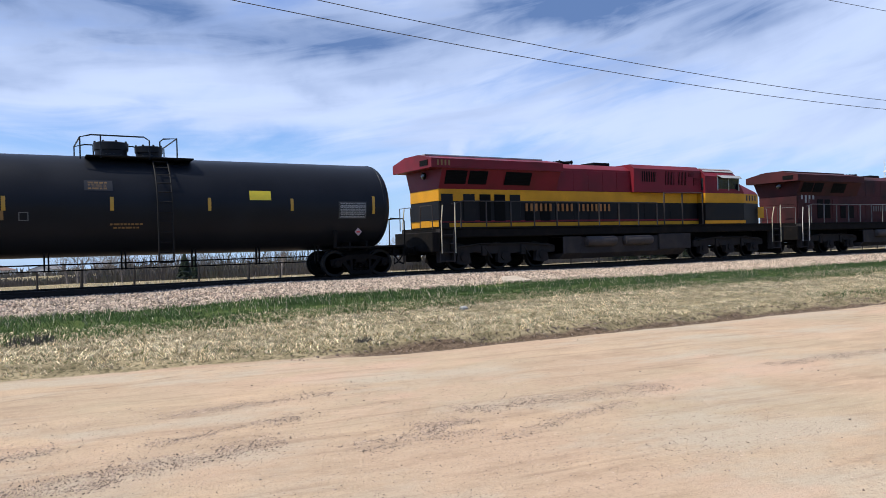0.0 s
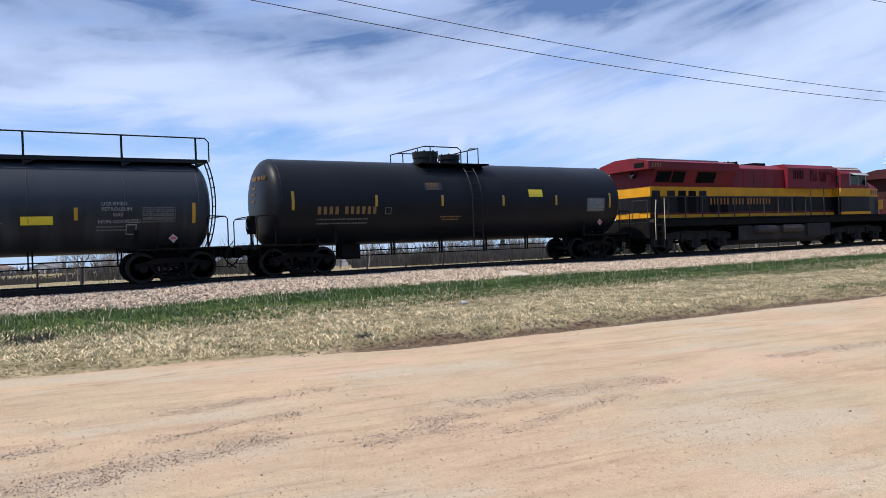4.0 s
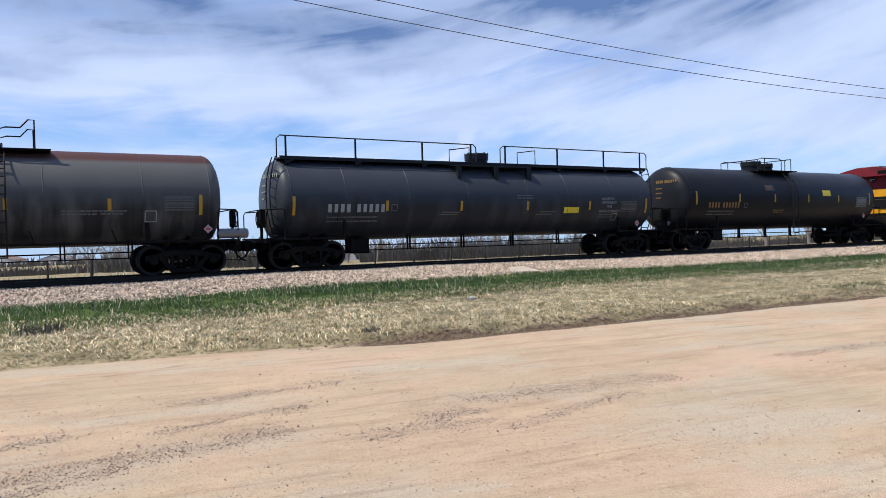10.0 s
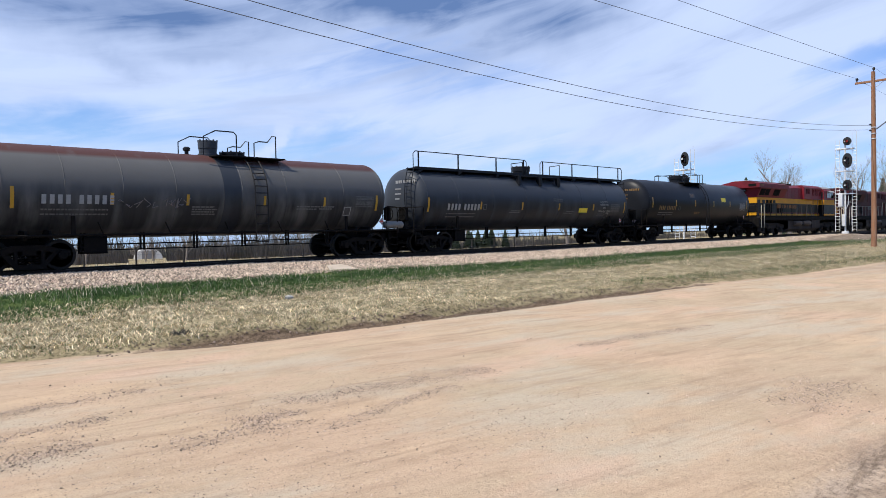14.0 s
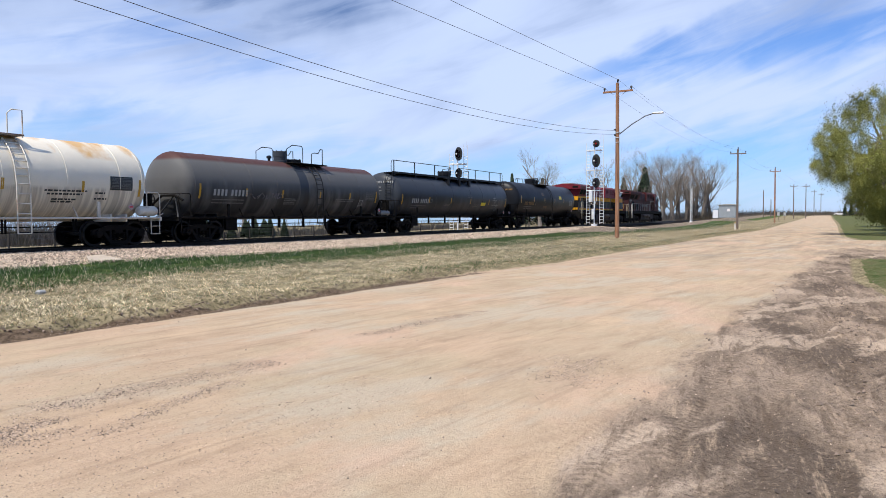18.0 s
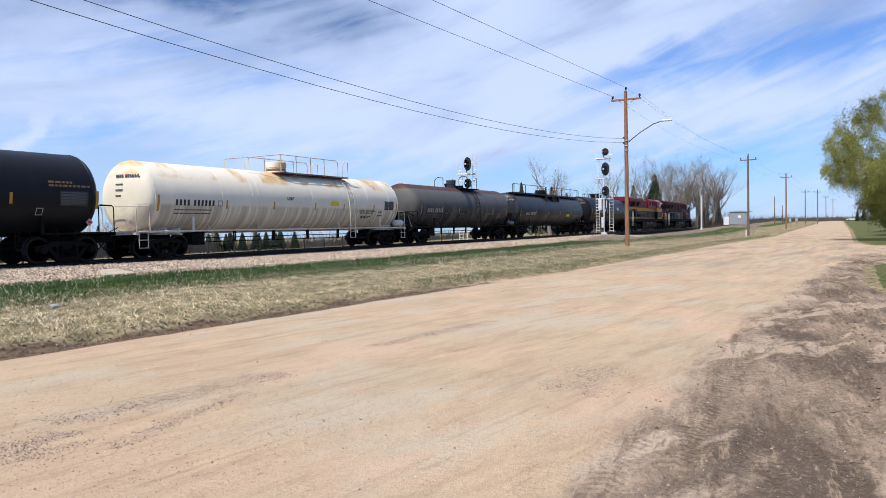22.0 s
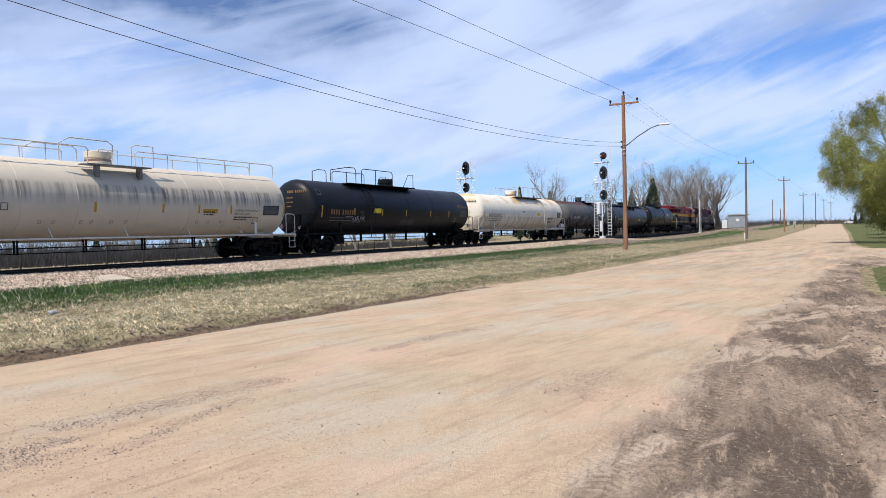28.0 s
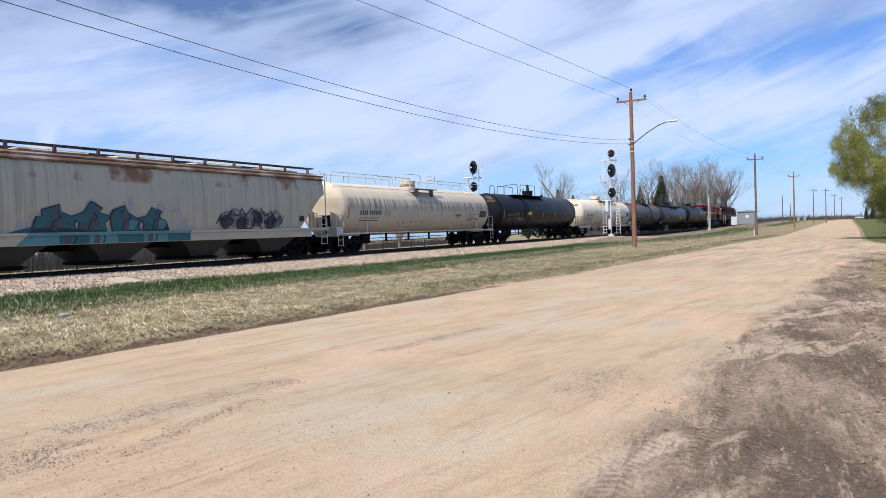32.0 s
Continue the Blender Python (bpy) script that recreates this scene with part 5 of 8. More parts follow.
def build_second_black_tank():
    R, zc = 1.46, 2.38
    c, m = tank_car("tank_car", -79.75, -60.30, R, zc, BLACK, STEEL_DARK, "glossy black tank car with amber lettering and a scrawl", [v + 70.02 for v in (-73.2, -69.6, -66.6)], -1)
    zt = zc + R
    dome(c, -70.0 - m, R, zc, BLACK, 0.46, 0.42)
    part("platform", Shape().box(-75.2 - m, -68.2 - m, -1.05, -0.5, zt - 0.1, zt - 0.05, 0.01).box(-75.2 - m, -68.2 - m, 0.5, 1.05, zt - 0.1, zt - 0.05, 0.01), STEEL_DARK, c)
    for y in (-1.03, 1.03):
        part("railing", hoop([(-76.3 - m, y * 0.6, zt), (-76.3 - m, y * 0.6, zt + 0.6), (-75.3 - m, y, zt + 0.78), (-74.7 - m, y, zt + 0.78), (-74.55 - m, y, zt + 0.65), (-74.55 - m, y, zt - 0.1)]), BLACK, c)
        part("railing", hoop([(-74.0 - m, y, zt - 0.1), (-74.0 - m, y, zt + 0.65), (-73.85 - m, y, zt + 0.78), (-70.9 - m, y, zt + 0.78), (-70.8 - m, y, zt + 0.65), (-70.8 - m, y, zt - 0.1)]), BLACK, c)
        part("railing", hoop([(-69.6 - m, y, zt - 0.1), (-69.0 - m, y, zt + 0.7), (-68.4 - m, y, zt + 0.74), (-68.4 - m, y, zt - 0.1)]), BLACK, c)
        part("railing_post", Shape().tube([(-72.6 - m, y, zt - 0.1), (-72.6 - m, y, zt + 0.78)], 0.024, 6), BLACK, c)
    bend = [(-1.52 * math.cos(a), zc + 1.52 * math.sin(a)) for a in (radians(k) for k in range(2, 62, 9))]
    part("ladder", ladder(0, -73.7 - m, 0, 0, 0.45, bend=[(-1.56, 0.75 + 0.32 * k) for k in range(5)] + bend), BLACK, c)
    reflectors(c, R, zc, [v - m for v in (-78.13, -75.31, -72.57, -69.94, -66.95, -64.46, -61.42)], 2.18, 0.36, (0, 6))
    marks(c, R, zc, -77.42 - m, 2.02, LETTER_AMBER, 0.26, (4, 6), 16)
    square_mark(c, R, zc, -74.7 - m, 2.0, LETTER_GREY, 0.24)
    part("yellow_label", patch(Shape(), R, zc, -73.44 - m, -72.71 - m, 2.13, 2.40), YELLOW_SIGN, c)
    part("dark_patch", patch(Shape(), R, zc, -70.44 - m, -68.84 - m, 1.47, 1.78), CHAR, c)
    s, r = Shape(), random.Random(41)
    for i in range(9):
        x = -75.4 + 0.13 * i
        s.tube([on_tank(R, zc, x - m + r.uniform(-0.05, 0.2), 1.55 + r.uniform(0, 0.42), 0.008) for _ in range(5)], 0.012, 4)
    s.tube([on_tank(R, zc, -76.1 - m + 0.25 * k, 1.9 + 0.04 * math.sin(k), 0.008) for k in range(5)], 0.012, 4)
    part("scrawl", s, LETTER_WHITE, c)
    s = Shape()
    for x, z, w in ((-63.2, 2.72, 0.9), (-63.2, 2.6, 1.5)):
        lines(s, R, zc, x - m, z, 0.07, w, r)
    part("amber_print", s, LETTER_AMBER, c)
    data_panel(c, R, zc, -62.77 - m, 2.0, LETTER_GREY, BLACK_MARK, 0.95, 0.42, 18)
    square_mark(c, R, zc, -63.6 - m, 1.64, LETTER_WHITE, 0.24)
    square_mark(c, R, zc, -78.3 - m, 3.02, LETTER_GREY, 0.3)
    placard(c, -61.8 - m, 1.4, -1.5)
    end_mark(c, -(9.725 - 0.78), R, zc, LETTER_AMBER, 19)
    placard(c, -(9.725 - 0.45), 1.4, -0.9, -1)


def build_cream_tank():
    R, zc = 1.46, 2.38
    c, m = tank_car("tank_car", -99.50, -79.80, R, zc, CREAM, WHITE_PIPE, "cream tank car with black run-down stains and a long railing", [v + 89.65 for v in (-95.9, -93.6, -91.6, -89.1, -86.7, -84.7, -82.6)], -1)
    zt = zc + R
    dome(c, -89.75 - m, R, zc, CREAM, 0.48, 0.42)
    part("rust_collar", Shape().lathe([(zt - 0.02, 0.47), (zt + 0.14, 0.47)], "z", 20, (-89.75 - m, 0, 0)), RUST, c)
    for y in (-1, 1):
        for a, b in ((-98.6, -90.7), (-88.7, -81.0)):
            part("railing", hoop([(a - m, y * 0.75, zt - 0.1), (a - m, y * 0.75, zt + 0.42), (a + 0.1 - m, y * 0.75, zt + 0.5), (b - 0.1 - m, y * 0.75, zt + 0.5), (b - m, y * 0.75, zt + 0.42), (b - m, y * 0.75, zt - 0.1)], 0.02), WHITE_PIPE, c)
            for k in range(1, 5):
                x = a + (b - a) * k / 5
                part("railing_post", Shape().tube([(x - m, y * 0.75, zt - 0.1), (x - m, y * 0.75, zt + 0.5)], 0.02, 5), WHITE_PIPE, c)
        part("railing", hoop([(-92.0 - m, y * 1.05, zt - 0.1), (-92.0 - m, y * 1.05, zt + 0.5), (-91.6 - m, y * 1.05, zt + 0.72), (-90.1 - m, y * 1.05, zt + 0.72), (-89.9 - m, y * 1.05, zt + 0.6), (-89.9 - m, y * 1.05, zt - 0.1)]), WHITE_PIPE, c)
        part("railing", hoop([(-89.1 - m, y * 1.05, zt - 0.1), (-89.1 - m, y * 1.05, zt + 0.6), (-88.9 - m, y * 1.05, zt + 0.7), (-88.1 - m, y * 1.05, zt + 0.7), (-88.1 - m, y * 1.05, zt - 0.1)]), WHITE_PIPE, c)
    pl = Shape().box(-91.2 - m, -88.5 - m, -1.45, -0.9, zt - 0.2, zt - 0.15, 0.01)
    for x in (-90.7, -88.9):
        pl.prism([(x - 0.05 - m, zt - 0.2), (x + 0.05 - m, zt - 0.2), (x + 0.05 - m, zt - 0.62), (x - 0.05 - m, zt - 0.62)], -1.35, -1.1)
    part("side_platform", pl, GREY_PIPE, c)
    reflectors(c, R, zc, [v - m for v in (-97.99, -94.48, -90.94, -88.01, -86.21, -84.43, -81.06)], 2.15, 0.36, (0, 6))
    marks(c, R, zc, -96.98 - m, 2.04, LETTER_BLACK, 0.24, (4, 6), 22)
    square_mark(c, R, zc, -94.25 - m, 1.98, LETTER_BLACK, 0.24)
    for k, t in enumerate(("LIQUEFIED PETROLEUM GAS", "NON-ODORIZED")):
        part("stencil", tank_text(t, 0.12, R, zc, -84.21 - m, 2.08 - 0.14 * k), LETTER_BLACK, c)
    s, r = Shape(), random.Random(51)
    for x, z, w in ((-85.95, 2.0, 0.6), (-85.95, 1.9, 0.6), (-84.2, 1.80, 1.1), (-84.2, 1.70, 0.8)):
        lines(s, R, zc, x - m, z, 0.06, w, r)
    part("small_print", s, LETTER_BLACK, c)
    part("orange_label", patch(Shape(), R, zc, -86.0 - m, -85.2 - m, 1.98, 2.16, 0.004), AMBER, c)
    data_panel(c, R, zc, -82.39 - m, 1.98, LETTER_GREY, BLACK_MARK, 0.95, 0.34, 23)
    square_mark(c, R, zc, -83.0 - m, 1.55, LETTER_BLACK, 0.3)
    for x in (-92.9, -92.4, -91.4, -91.0, -90.2, -89.6, -86.2, -85.6, -84.9):
        part("rivet_mark", Shape().tube([on_tank(R, zc, x - m + 0.06 * math.cos(a), 1.62 + 0.06 * math.sin(a), 0.008) for a in (k * math.pi / 5 for k in range(11))], 0.008, 4, False), GREY_PIPE, c)
    placard(c, -81.3 - m, 1.4, -1.5)
    part("valve_box", Shape().box(-(9.85 - 0.95), -(9.85 - 0.55), -1.4, -0.9, 1.07, 1.35, 0.05).lathe([(-9.2, 0.1), (-8.8, 0.1)], "x", 10, (0, -1.25, 1.3)), WHITE_PIPE, c)


for build in (build_black_tank, build_charcoal_tank, build_grey_tank, build_white_tank, build_second_black_tank, build_cream_tank):
    build()


# ---- locomotives ----
DUST_TRUCK = material("dusty_engine_truck", (0.022, 0.020, 0.019), 0.8, 0, 0.3, 2, 25, 0.2, (0.035, 0.028, 0.024), 0.5, 1.5, spec=0.12)
def flat_bars(x, z, size, counts, y, width=0.62, gap=0.2):
    s = Shape()
    for c in counts:
        for _ in range(c):
            w, k = size * 0.46, size * 0.15
            s.box(x + k * 0.3, x + w - k * 0.3, y - 0.004, y, z, z + size)
            x += size * (width + gap)
        x += size * 0.5
    return s


def engine_truck(parent, x):
    s = Shape()
    s.box(-2.45, 2.45, -0.55, 0.55, 0.62, 0.8, 0.03)
    t = part("truck", s, STEEL_DARK, parent, "black three-axle engine truck", pose(x, 0, 0))
    side = Shape().prism([(-2.6, 0.62), (-2.6, 0.88), (-2.2, 0.98), (2.2, 0.98), (2.6, 0.88), (2.6, 0.62), (2.3, 0.60), (1.4, 0.70), (0.5, 0.62), (-0.5, 0.62), (-1.4, 0.70), (-2.3, 0.60)], -0.07, 0.07)
    for dx in (-1.9, 0, 1.9):
        side.prism([(dx - 0.34, 0.30), (dx - 0.26, 0.72), (dx + 0.26, 0.72), (dx + 0.34, 0.30), (dx + 0.18, 0.24), (dx - 0.18, 0.24)], -0.1, 0.1)
        side.lathe([(-0.16, 0.10), (-0.15, 0.16), (0, 0.17)], "y", 14, (dx, 0, 0.52))
    for dx in (-0.95, 0.95):
        side.box(dx - 0.12, dx + 0.12, -0.13, 0.02, 0.55, 0.95, 0.02)
        side.tube([(dx, -0.12, 0.9), (dx + 0.35, -0.12, 0.45)], 0.03, 6)
    side.tube([(-2.3, -0.12, 0.9), (-1.2, -0.14, 1.02), (1.2, -0.14, 1.0), (2.3, -0.12, 0.88)], 0.03, 6)
    me = mesh_of("side_frame", side, DUST_TRUCK)
    for d in (-1, 1):
        part("side_frame", me, None, t, at=pose(0, d * 1.12, 0, 0, 0, 0 if d < 0 else 180))
    for dx in (-1.9, 0, 1.9):
        w = part("wheelset", WHEEL_53, None, t, "steel driving wheels", pose(dx, 0, 0.53))
        AXLES.append((w, dx, 0.53, 0.53))


def locomotive(q0, q1, label, low, band, high, rails, name_mat, words, cab_bars, stripe, roof, step_rail):
    """A six-axle diesel with its radiator wings to the rear (-x) and a full-width cab in front."""
    half = (q1 - q0) / 2
    c = car("locomotive", (q0 + q1) / 2, label, "locomotive", "engines of the train")
    X = lambda v: v - half            # v: metres from the rear coupler
    YH = 1.08                         # half width of the hood
    part("underframe", Shape().box(X(0.95), X(21.35), -1.48, 1.48, 1.28, 1.60, 0.02).box(X(0.6), X(1.0), -1.5, 1.5, 0.75, 1.5, 0.03).box(X(21.3), X(21.7), -1.5, 1.5, 0.75, 1.5, 0.03).box(X(2), X(20.5), -0.5, 0.5, 0.9, 1.3, 0.02), STEEL_DARK, c)
    part("walkway", Shape().box(X(0.95), X(21.35), -1.52, 1.52, 1.60, 1.66, 0.006), STEEL_DARK, c)
    for y in (-1, 1):
        part("sill_stripe", Shape().box(X(1.6), X(15.6), y * 1.128 - 0.006, y * 1.128 + 0.006, 1.68, 1.83), stripe, c)
        part("sill_stripe", Shape().box(X(15.6), X(18.6), y * 1.530 - 0.006, y * 1.530 + 0.006, 1.68, 1.83), stripe, c)
    # radiator end: body, wings and screens
    part("radiator_lower", Shape().box(X(1.15), X(6.8), -1.12, 1.12, 1.66, 2.68, 0.03), low, c)
    part("radiator_band", Shape().box(X(1.148), X(6.8), -1.123, 1.123, 2.68, 3.14, 0.01), band, c)
    part("radiator_upper", Shape().loft([[(X(1.15), y, z) for y, z in ((-1.12, 3.14), (1.12, 3.14), (1.45, 3.92), (-1.45, 3.92))], [(X(6.85), y, z) for y, z in ((-1.12, 3.14), (1.12, 3.14), (1.45, 3.92), (-1.45, 3.92))]]), high, c)
    wing = [(-1.56, 3.90), (1.56, 3.90), (1.56, 4.24), (0.55, 4.45), (-0.55, 4.45), (-1.56, 4.24)]
    part("radiator_wing", Shape().loft([[(X(0.62), y, z) for y, z in wing], [(X(6.9), y, z) for y, z in wing]]), high, c, "overhanging radiator housing")
    part("roof_panel", Shape().loft([[(x, y, z) for y, z in ((-0.6, 4.452), (0.6, 4.452), (0.6, 4.50), (-0.6, 4.50))] for x in (X(0.9), X(6.6))]), roof, c)
    for a, b in ((1.35, 2.3), (2.4, 3.25), (4.1, 5.4)):
        for y in (-1, 1):
            s = Shape().add([(X(a), y * 1.215, 3.32), (X(b), y * 1.215, 3.32), (X(b), y * 1.425, 3.82), (X(a), y * 1.425, 3.82)], [(0, 1, 2, 3)])
            screen = part("radiator_screen", s, GRILLE, c)
            for k in range(9):
                z = 3.34 + 0.055 * k
                yy = y * (1.222 + 0.41 * (z - 3.32) + 0.012)
                part("slat", Shape().box(X(a), X(b), min(yy, yy + y * 0.01), max(yy, yy + y * 0.01), z, z + 0.02), GRILLE, screen)
    # engine hood, then the equipment section behind the cab
    part("hood_lower", Shape().box(X(6.82), X(15.6), -YH, YH, 1.66, 2.68, 0.02), low, c)
    part("hood_band", Shape().box(X(6.82), X(15.6), -YH - 0.003, YH + 0.003, 2.68, 3.14, 0.006), band, c)
    part("hood_upper", Shape().loft([[(x, y, z) for y, z in ((-YH, 3.14), (YH, 3.14), (YH, 4.10), (0.75, 4.32), (-0.75, 4.32), (-YH, 4.10))] for x in (X(6.82), X(11.6))]), high, c)
    part("equipment_upper", Shape().loft([[(x, y, z) for y, z in ((-1.3, 3.14), (1.3, 3.14), (1.3, 4.20), (1.05, 4.40), (-1.05, 4.40), (-1.3, 4.20))] for x in (X(11.2), X(15.62))]), high, c)
    for y in (-1, 1):
        for x in (1.25, 2.25, 3.0, 3.7, 4.45, 5.2, 6.0):
            part("louvre_door", Shape().box(X(x), X(x + 0.52), y * 1.135 - 0.012, y * 1.135 + 0.012, 1.9, 2.95 if x < 5 else 2.6, 0.008), GRILLE if int(x * 4) % 2 == 0 else low, c)
        for k in range(10):
            x = 7.0 + 0.84 * k
            part("hood_door", Shape().box(X(x), X(x + 0.80), y * (YH + 0.008) - 0.008, y * (YH + 0.008) + 0.008, 3.16, 4.02, 0.006), high, c)
            part("hood_door", Shape().box(X(x), X(x + 0.80), y * (YH + 0.008) - 0.008, y * (YH + 0.008) + 0.008, 1.74, 2.64, 0.006), low, c)
        part("trim_line", Shape().box(X(1.2), X(15.6), y * 1.10 - 0.035, y * 1.10 + 0.035, 1.86, 1.93), LOCO_RED if high is LOCO_RED else stripe, c)
        for a, b, z0, z1 in ((11.7, 12.6, 3.62, 4.08), (13.2, 13.8, 3.5, 4.12), (14.05, 14.65, 3.5, 4.12), (14.75, 15.2, 3.9, 4.12), (15.1, 15.55, 3.5, 3.86)):
            s = Shape().box(X(a), X(b), y * 1.305 - 0.006, y * 1.305 + 0.006, z0, z1)
            for k in range(6):
                x = X(a) + (b - a) * (k + 0.5) / 6
                s.box(x - 0.02, x + 0.02, y * 1.318 - 0.008, y * 1.318 + 0.008, z0, z1)
            pieces = islands(s)
            vent = part("vent", pieces[0], GRILLE, c)
            for bar in pieces[1:]:
                part("slat", bar, high, vent)
    part("exhaust_stack", Shape().box(X(9.6), X(10.6), -0.45, 0.45, 4.30, 4.50, 0.04), GRILLE, c)
    part("fan_housing", Shape().lathe([(4.3, 0.6), (4.42, 0.62), (4.45, 0.5)], "z", 20, (X(13.2), 0, 0)), roof, c)
    horn = Shape().box(X(7.9), X(8.5), -0.3, 0.3, 4.34, 4.38)
    for dy in (-0.2, 0, 0.2):
        horn.lathe([(X(7.85), 0.09), (X(8.0), 0.05), (X(8.4), 0.04)], "x", 10, (0, dy, 4.47))
        horn.lathe([(X(8.3), 0.04), (X(8.5), 0.05), (X(8.62), 0.09)], "x", 10, (0, dy + 0.08, 4.50))
    part("horn", horn, GRILLE, c)
    # cab and nose
    cab = [(-1.52, 1.66), (1.52, 1.66), (1.52, 3.95), (1.2, 4.30), (-1.2, 4.30), (-1.52, 3.95)]
    lo_z, b0, b1 = 1.66, 2.68, 3.14
    part("cab_lower", Shape().box(X(15.66), X(18.5), -1.52, 1.52, lo_z, b0, 0.02), low, c)
    part("cab_band", Shape().box(X(15.658), X(18.5), -1.523, 1.523, b0, b1, 0.006), band, c)
    part("cab", Shape().loft([[(X(15.66), y, max(z, b1)) for y, z in cab], [(X(17.95), y, max(z, b1)) for y, z in cab], [(X(18.5), y, max(b1, z - 0.75) if z > 3 else b1) for y, z in cab]]), high, c)
    part("cab_roof", Shape().loft([[(x, y, z) for y, z in ((-1.35, 4.18), (1.35, 4.18), (1.1, 4.36), (-1.1, 4.36))] for x in (X(15.8), X(18.0))]), roof, c)
    part("nose_lower", Shape().loft([[(X(18.5), y, z) for y, z in ((-1.5, 1.66), (1.5, 1.66), (1.5, b0), (-1.5, b0))], [(X(20.25), y, z) for y, z in ((-1.05, 1.66), (1.05, 1.66), (1.05, b0), (-1.05, b0))]]), low, c)
    part("nose_band", Shape().loft([[(X(18.5), y, z) for y, z in ((-1.503, b0), (1.503, b0), (1.5, b1), (-1.5, b1))], [(X(20.25), y, z) for y, z in ((-1.053, b0), (1.053, b0), (1.05, b1), (-1.05, b1))]]), band, c)
    part("nose_upper", Shape().loft([[(X(18.5), y, z) for y, z in ((-1.5, b1), (1.5, b1), (1.1, 3.72), (-1.1, 3.72))], [(X(20.25), y, z) for y, z in ((-1.05, b1), (1.05, b1), (0.9, b1 + 0.14), (-0.9, b1 + 0.14))]]), high, c)
    for y in (-1, 1):
        part("side_window", Shape().box(X(16.6), X(18.1), y * 1.525 - 0.008, y * 1.525 + 0.008, 3.35, 3.92, 0.006), GLASS, c)
        part("window_frame", Shape().box(X(16.52), X(16.58), y * 1.53 - 0.012, y * 1.53 + 0.012, 3.28, 3.98).box(X(17.32), X(17.38), y * 1.53 - 0.012, y * 1.53 + 0.012, 3.28, 3.98).box(X(18.08), X(18.14), y * 1.53 - 0.012, y * 1.53 + 0.012, 3.28, 3.98).box(X(16.52), X(18.14), y * 1.53 - 0.012, y * 1.53 + 0.012, 3.94, 4.0), ROOF_GREY, c)
        part("sun_visor", Shape().add([(X(16.5), y * 1.53, 4.0), (X(18.2), y * 1.53, 4.0), (X(18.1), y * 1.75, 3.85), (X(16.6), y * 1.75, 3.85)], [(0, 1, 2, 3)]).add([(X(16.5), y * 1.53, 4.012), (X(18.2), y * 1.53, 4.012), (X(18.1), y * 1.75, 3.862), (X(16.6), y * 1.75, 3.862)], [(0, 1, 2, 3)]), ROOF_GREY, c)
        part("rear_window", Shape().box(X(15.64), X(15.66), min(y * 1.18, y * 1.42), max(y * 1.18, y * 1.42), 3.3, 3.85), GLASS, c)
        part("windshield", Shape().add([(X(18.08), y * 0.2, 4.1), (X(18.08), y * 1.15, 4.05), (X(18.46), y * 1.2, 3.45), (X(18.46), y * 0.2, 3.5)], [(0, 1, 2, 3)]), GLASS, c)
        part("mirror", Shape().box(X(17.9), X(17.96), y * 1.58 - 0.04, y * 1.58 + 0.04, 3.3, 3.6, 0.01), GRILLE, c)
    # fuel tank with air reservoirs
    part("fuel_tank", Shape().loft([[(x, y, z) for y, z in ((-1.15, 0.28), (1.15, 0.28), (1.4, 0.5), (1.4, 1.18), (-1.4, 1.18), (-1.4, 0.5))] for x in (X(6.9), X(14.3))]).box(X(6.9), X(7.9), -1.46, 1.46, 0.5, 1.22, 0.02), DUSTY, c)
    for y in (-1, 1):
        for a in (8.1, 10.3):
            part("air_reservoir", Shape().lathe([(X(a), 0.05), (X(a + 0.05), 0.19), (X(a + 0.15), 0.22), (X(a + 1.6), 0.22), (X(a + 1.7), 0.19), (X(a + 1.75), 0.05)], "x", 14, (0, y * 1.45, 1.0)), DUST_RAIL, c)
        part("battery_box", Shape().box(X(12.5), X(14.6), y * 1.4 - 0.1, y * 1.4 + 0.1, 0.55, 1.25, 0.02), DUSTY, c)
    engine_truck(c, X(4.05))
    engine_truck(c, X(17.75))
    # handrails
    for y in (-1, 1):
        part("handrail", Shape().tube([(X(1.5), y * 1.47, 2.55), (X(2.0), y * 1.47, 2.66), (X(12.4), y * 1.47, 2.66)], 0.02, 6).tube([(X(12.9), y * 1.47, 3.1), (X(15.5), y * 1.47, 3.15)], 0.02, 6), rails, c)
        for k in range(10):
            x = 1.9 + 1.17 * k
            part("handrail_post", Shape().box(X(x) - 0.022, X(x) + 0.022, y * 1.47 - 0.02, y * 1.47 + 0.02, 1.6, 2.66), rails, c)
        for x in (12.9, 14.1, 15.5):
            part("handrail_post", Shape().box(X(x) - 0.025, X(x) + 0.025, y * 1.47 - 0.02, y * 1.47 + 0.02, 1.6, 3.13), rails, c)
        for d, x in ((-1, 0.95), (1, 20.75)):
            st = Shape()
            for xx in (x, x + 0.6):
                st.box(X(xx) - 0.02, X(xx) + 0.02, y * 1.5 - 0.25 * (y > 0), y * 1.5 + 0.25 * (y < 0), 0.35, 1.62)
            for k in range(4):
                st.box(X(x), X(x + 0.6), y * 1.5 - 0.28 * (y > 0), y * 1.5 + 0.28 * (y < 0), 0.38 + 0.33 * k, 0.41 + 0.33 * k)
            part("step", st, DUSTY, c)
            part("stair_plate", Shape().box(X(x - 0.02), X(x + 0.62), y * 1.22 - 0.012, y * 1.22 + 0.012, 0.36, 1.6, 0.005).box(X(x + 0.62), X(x + 0.66), min(y * 1.2, y * 1.5), max(y * 1.2, y * 1.5), 0.36, 1.6, 0.005), DUSTY, c)
            g = Shape()
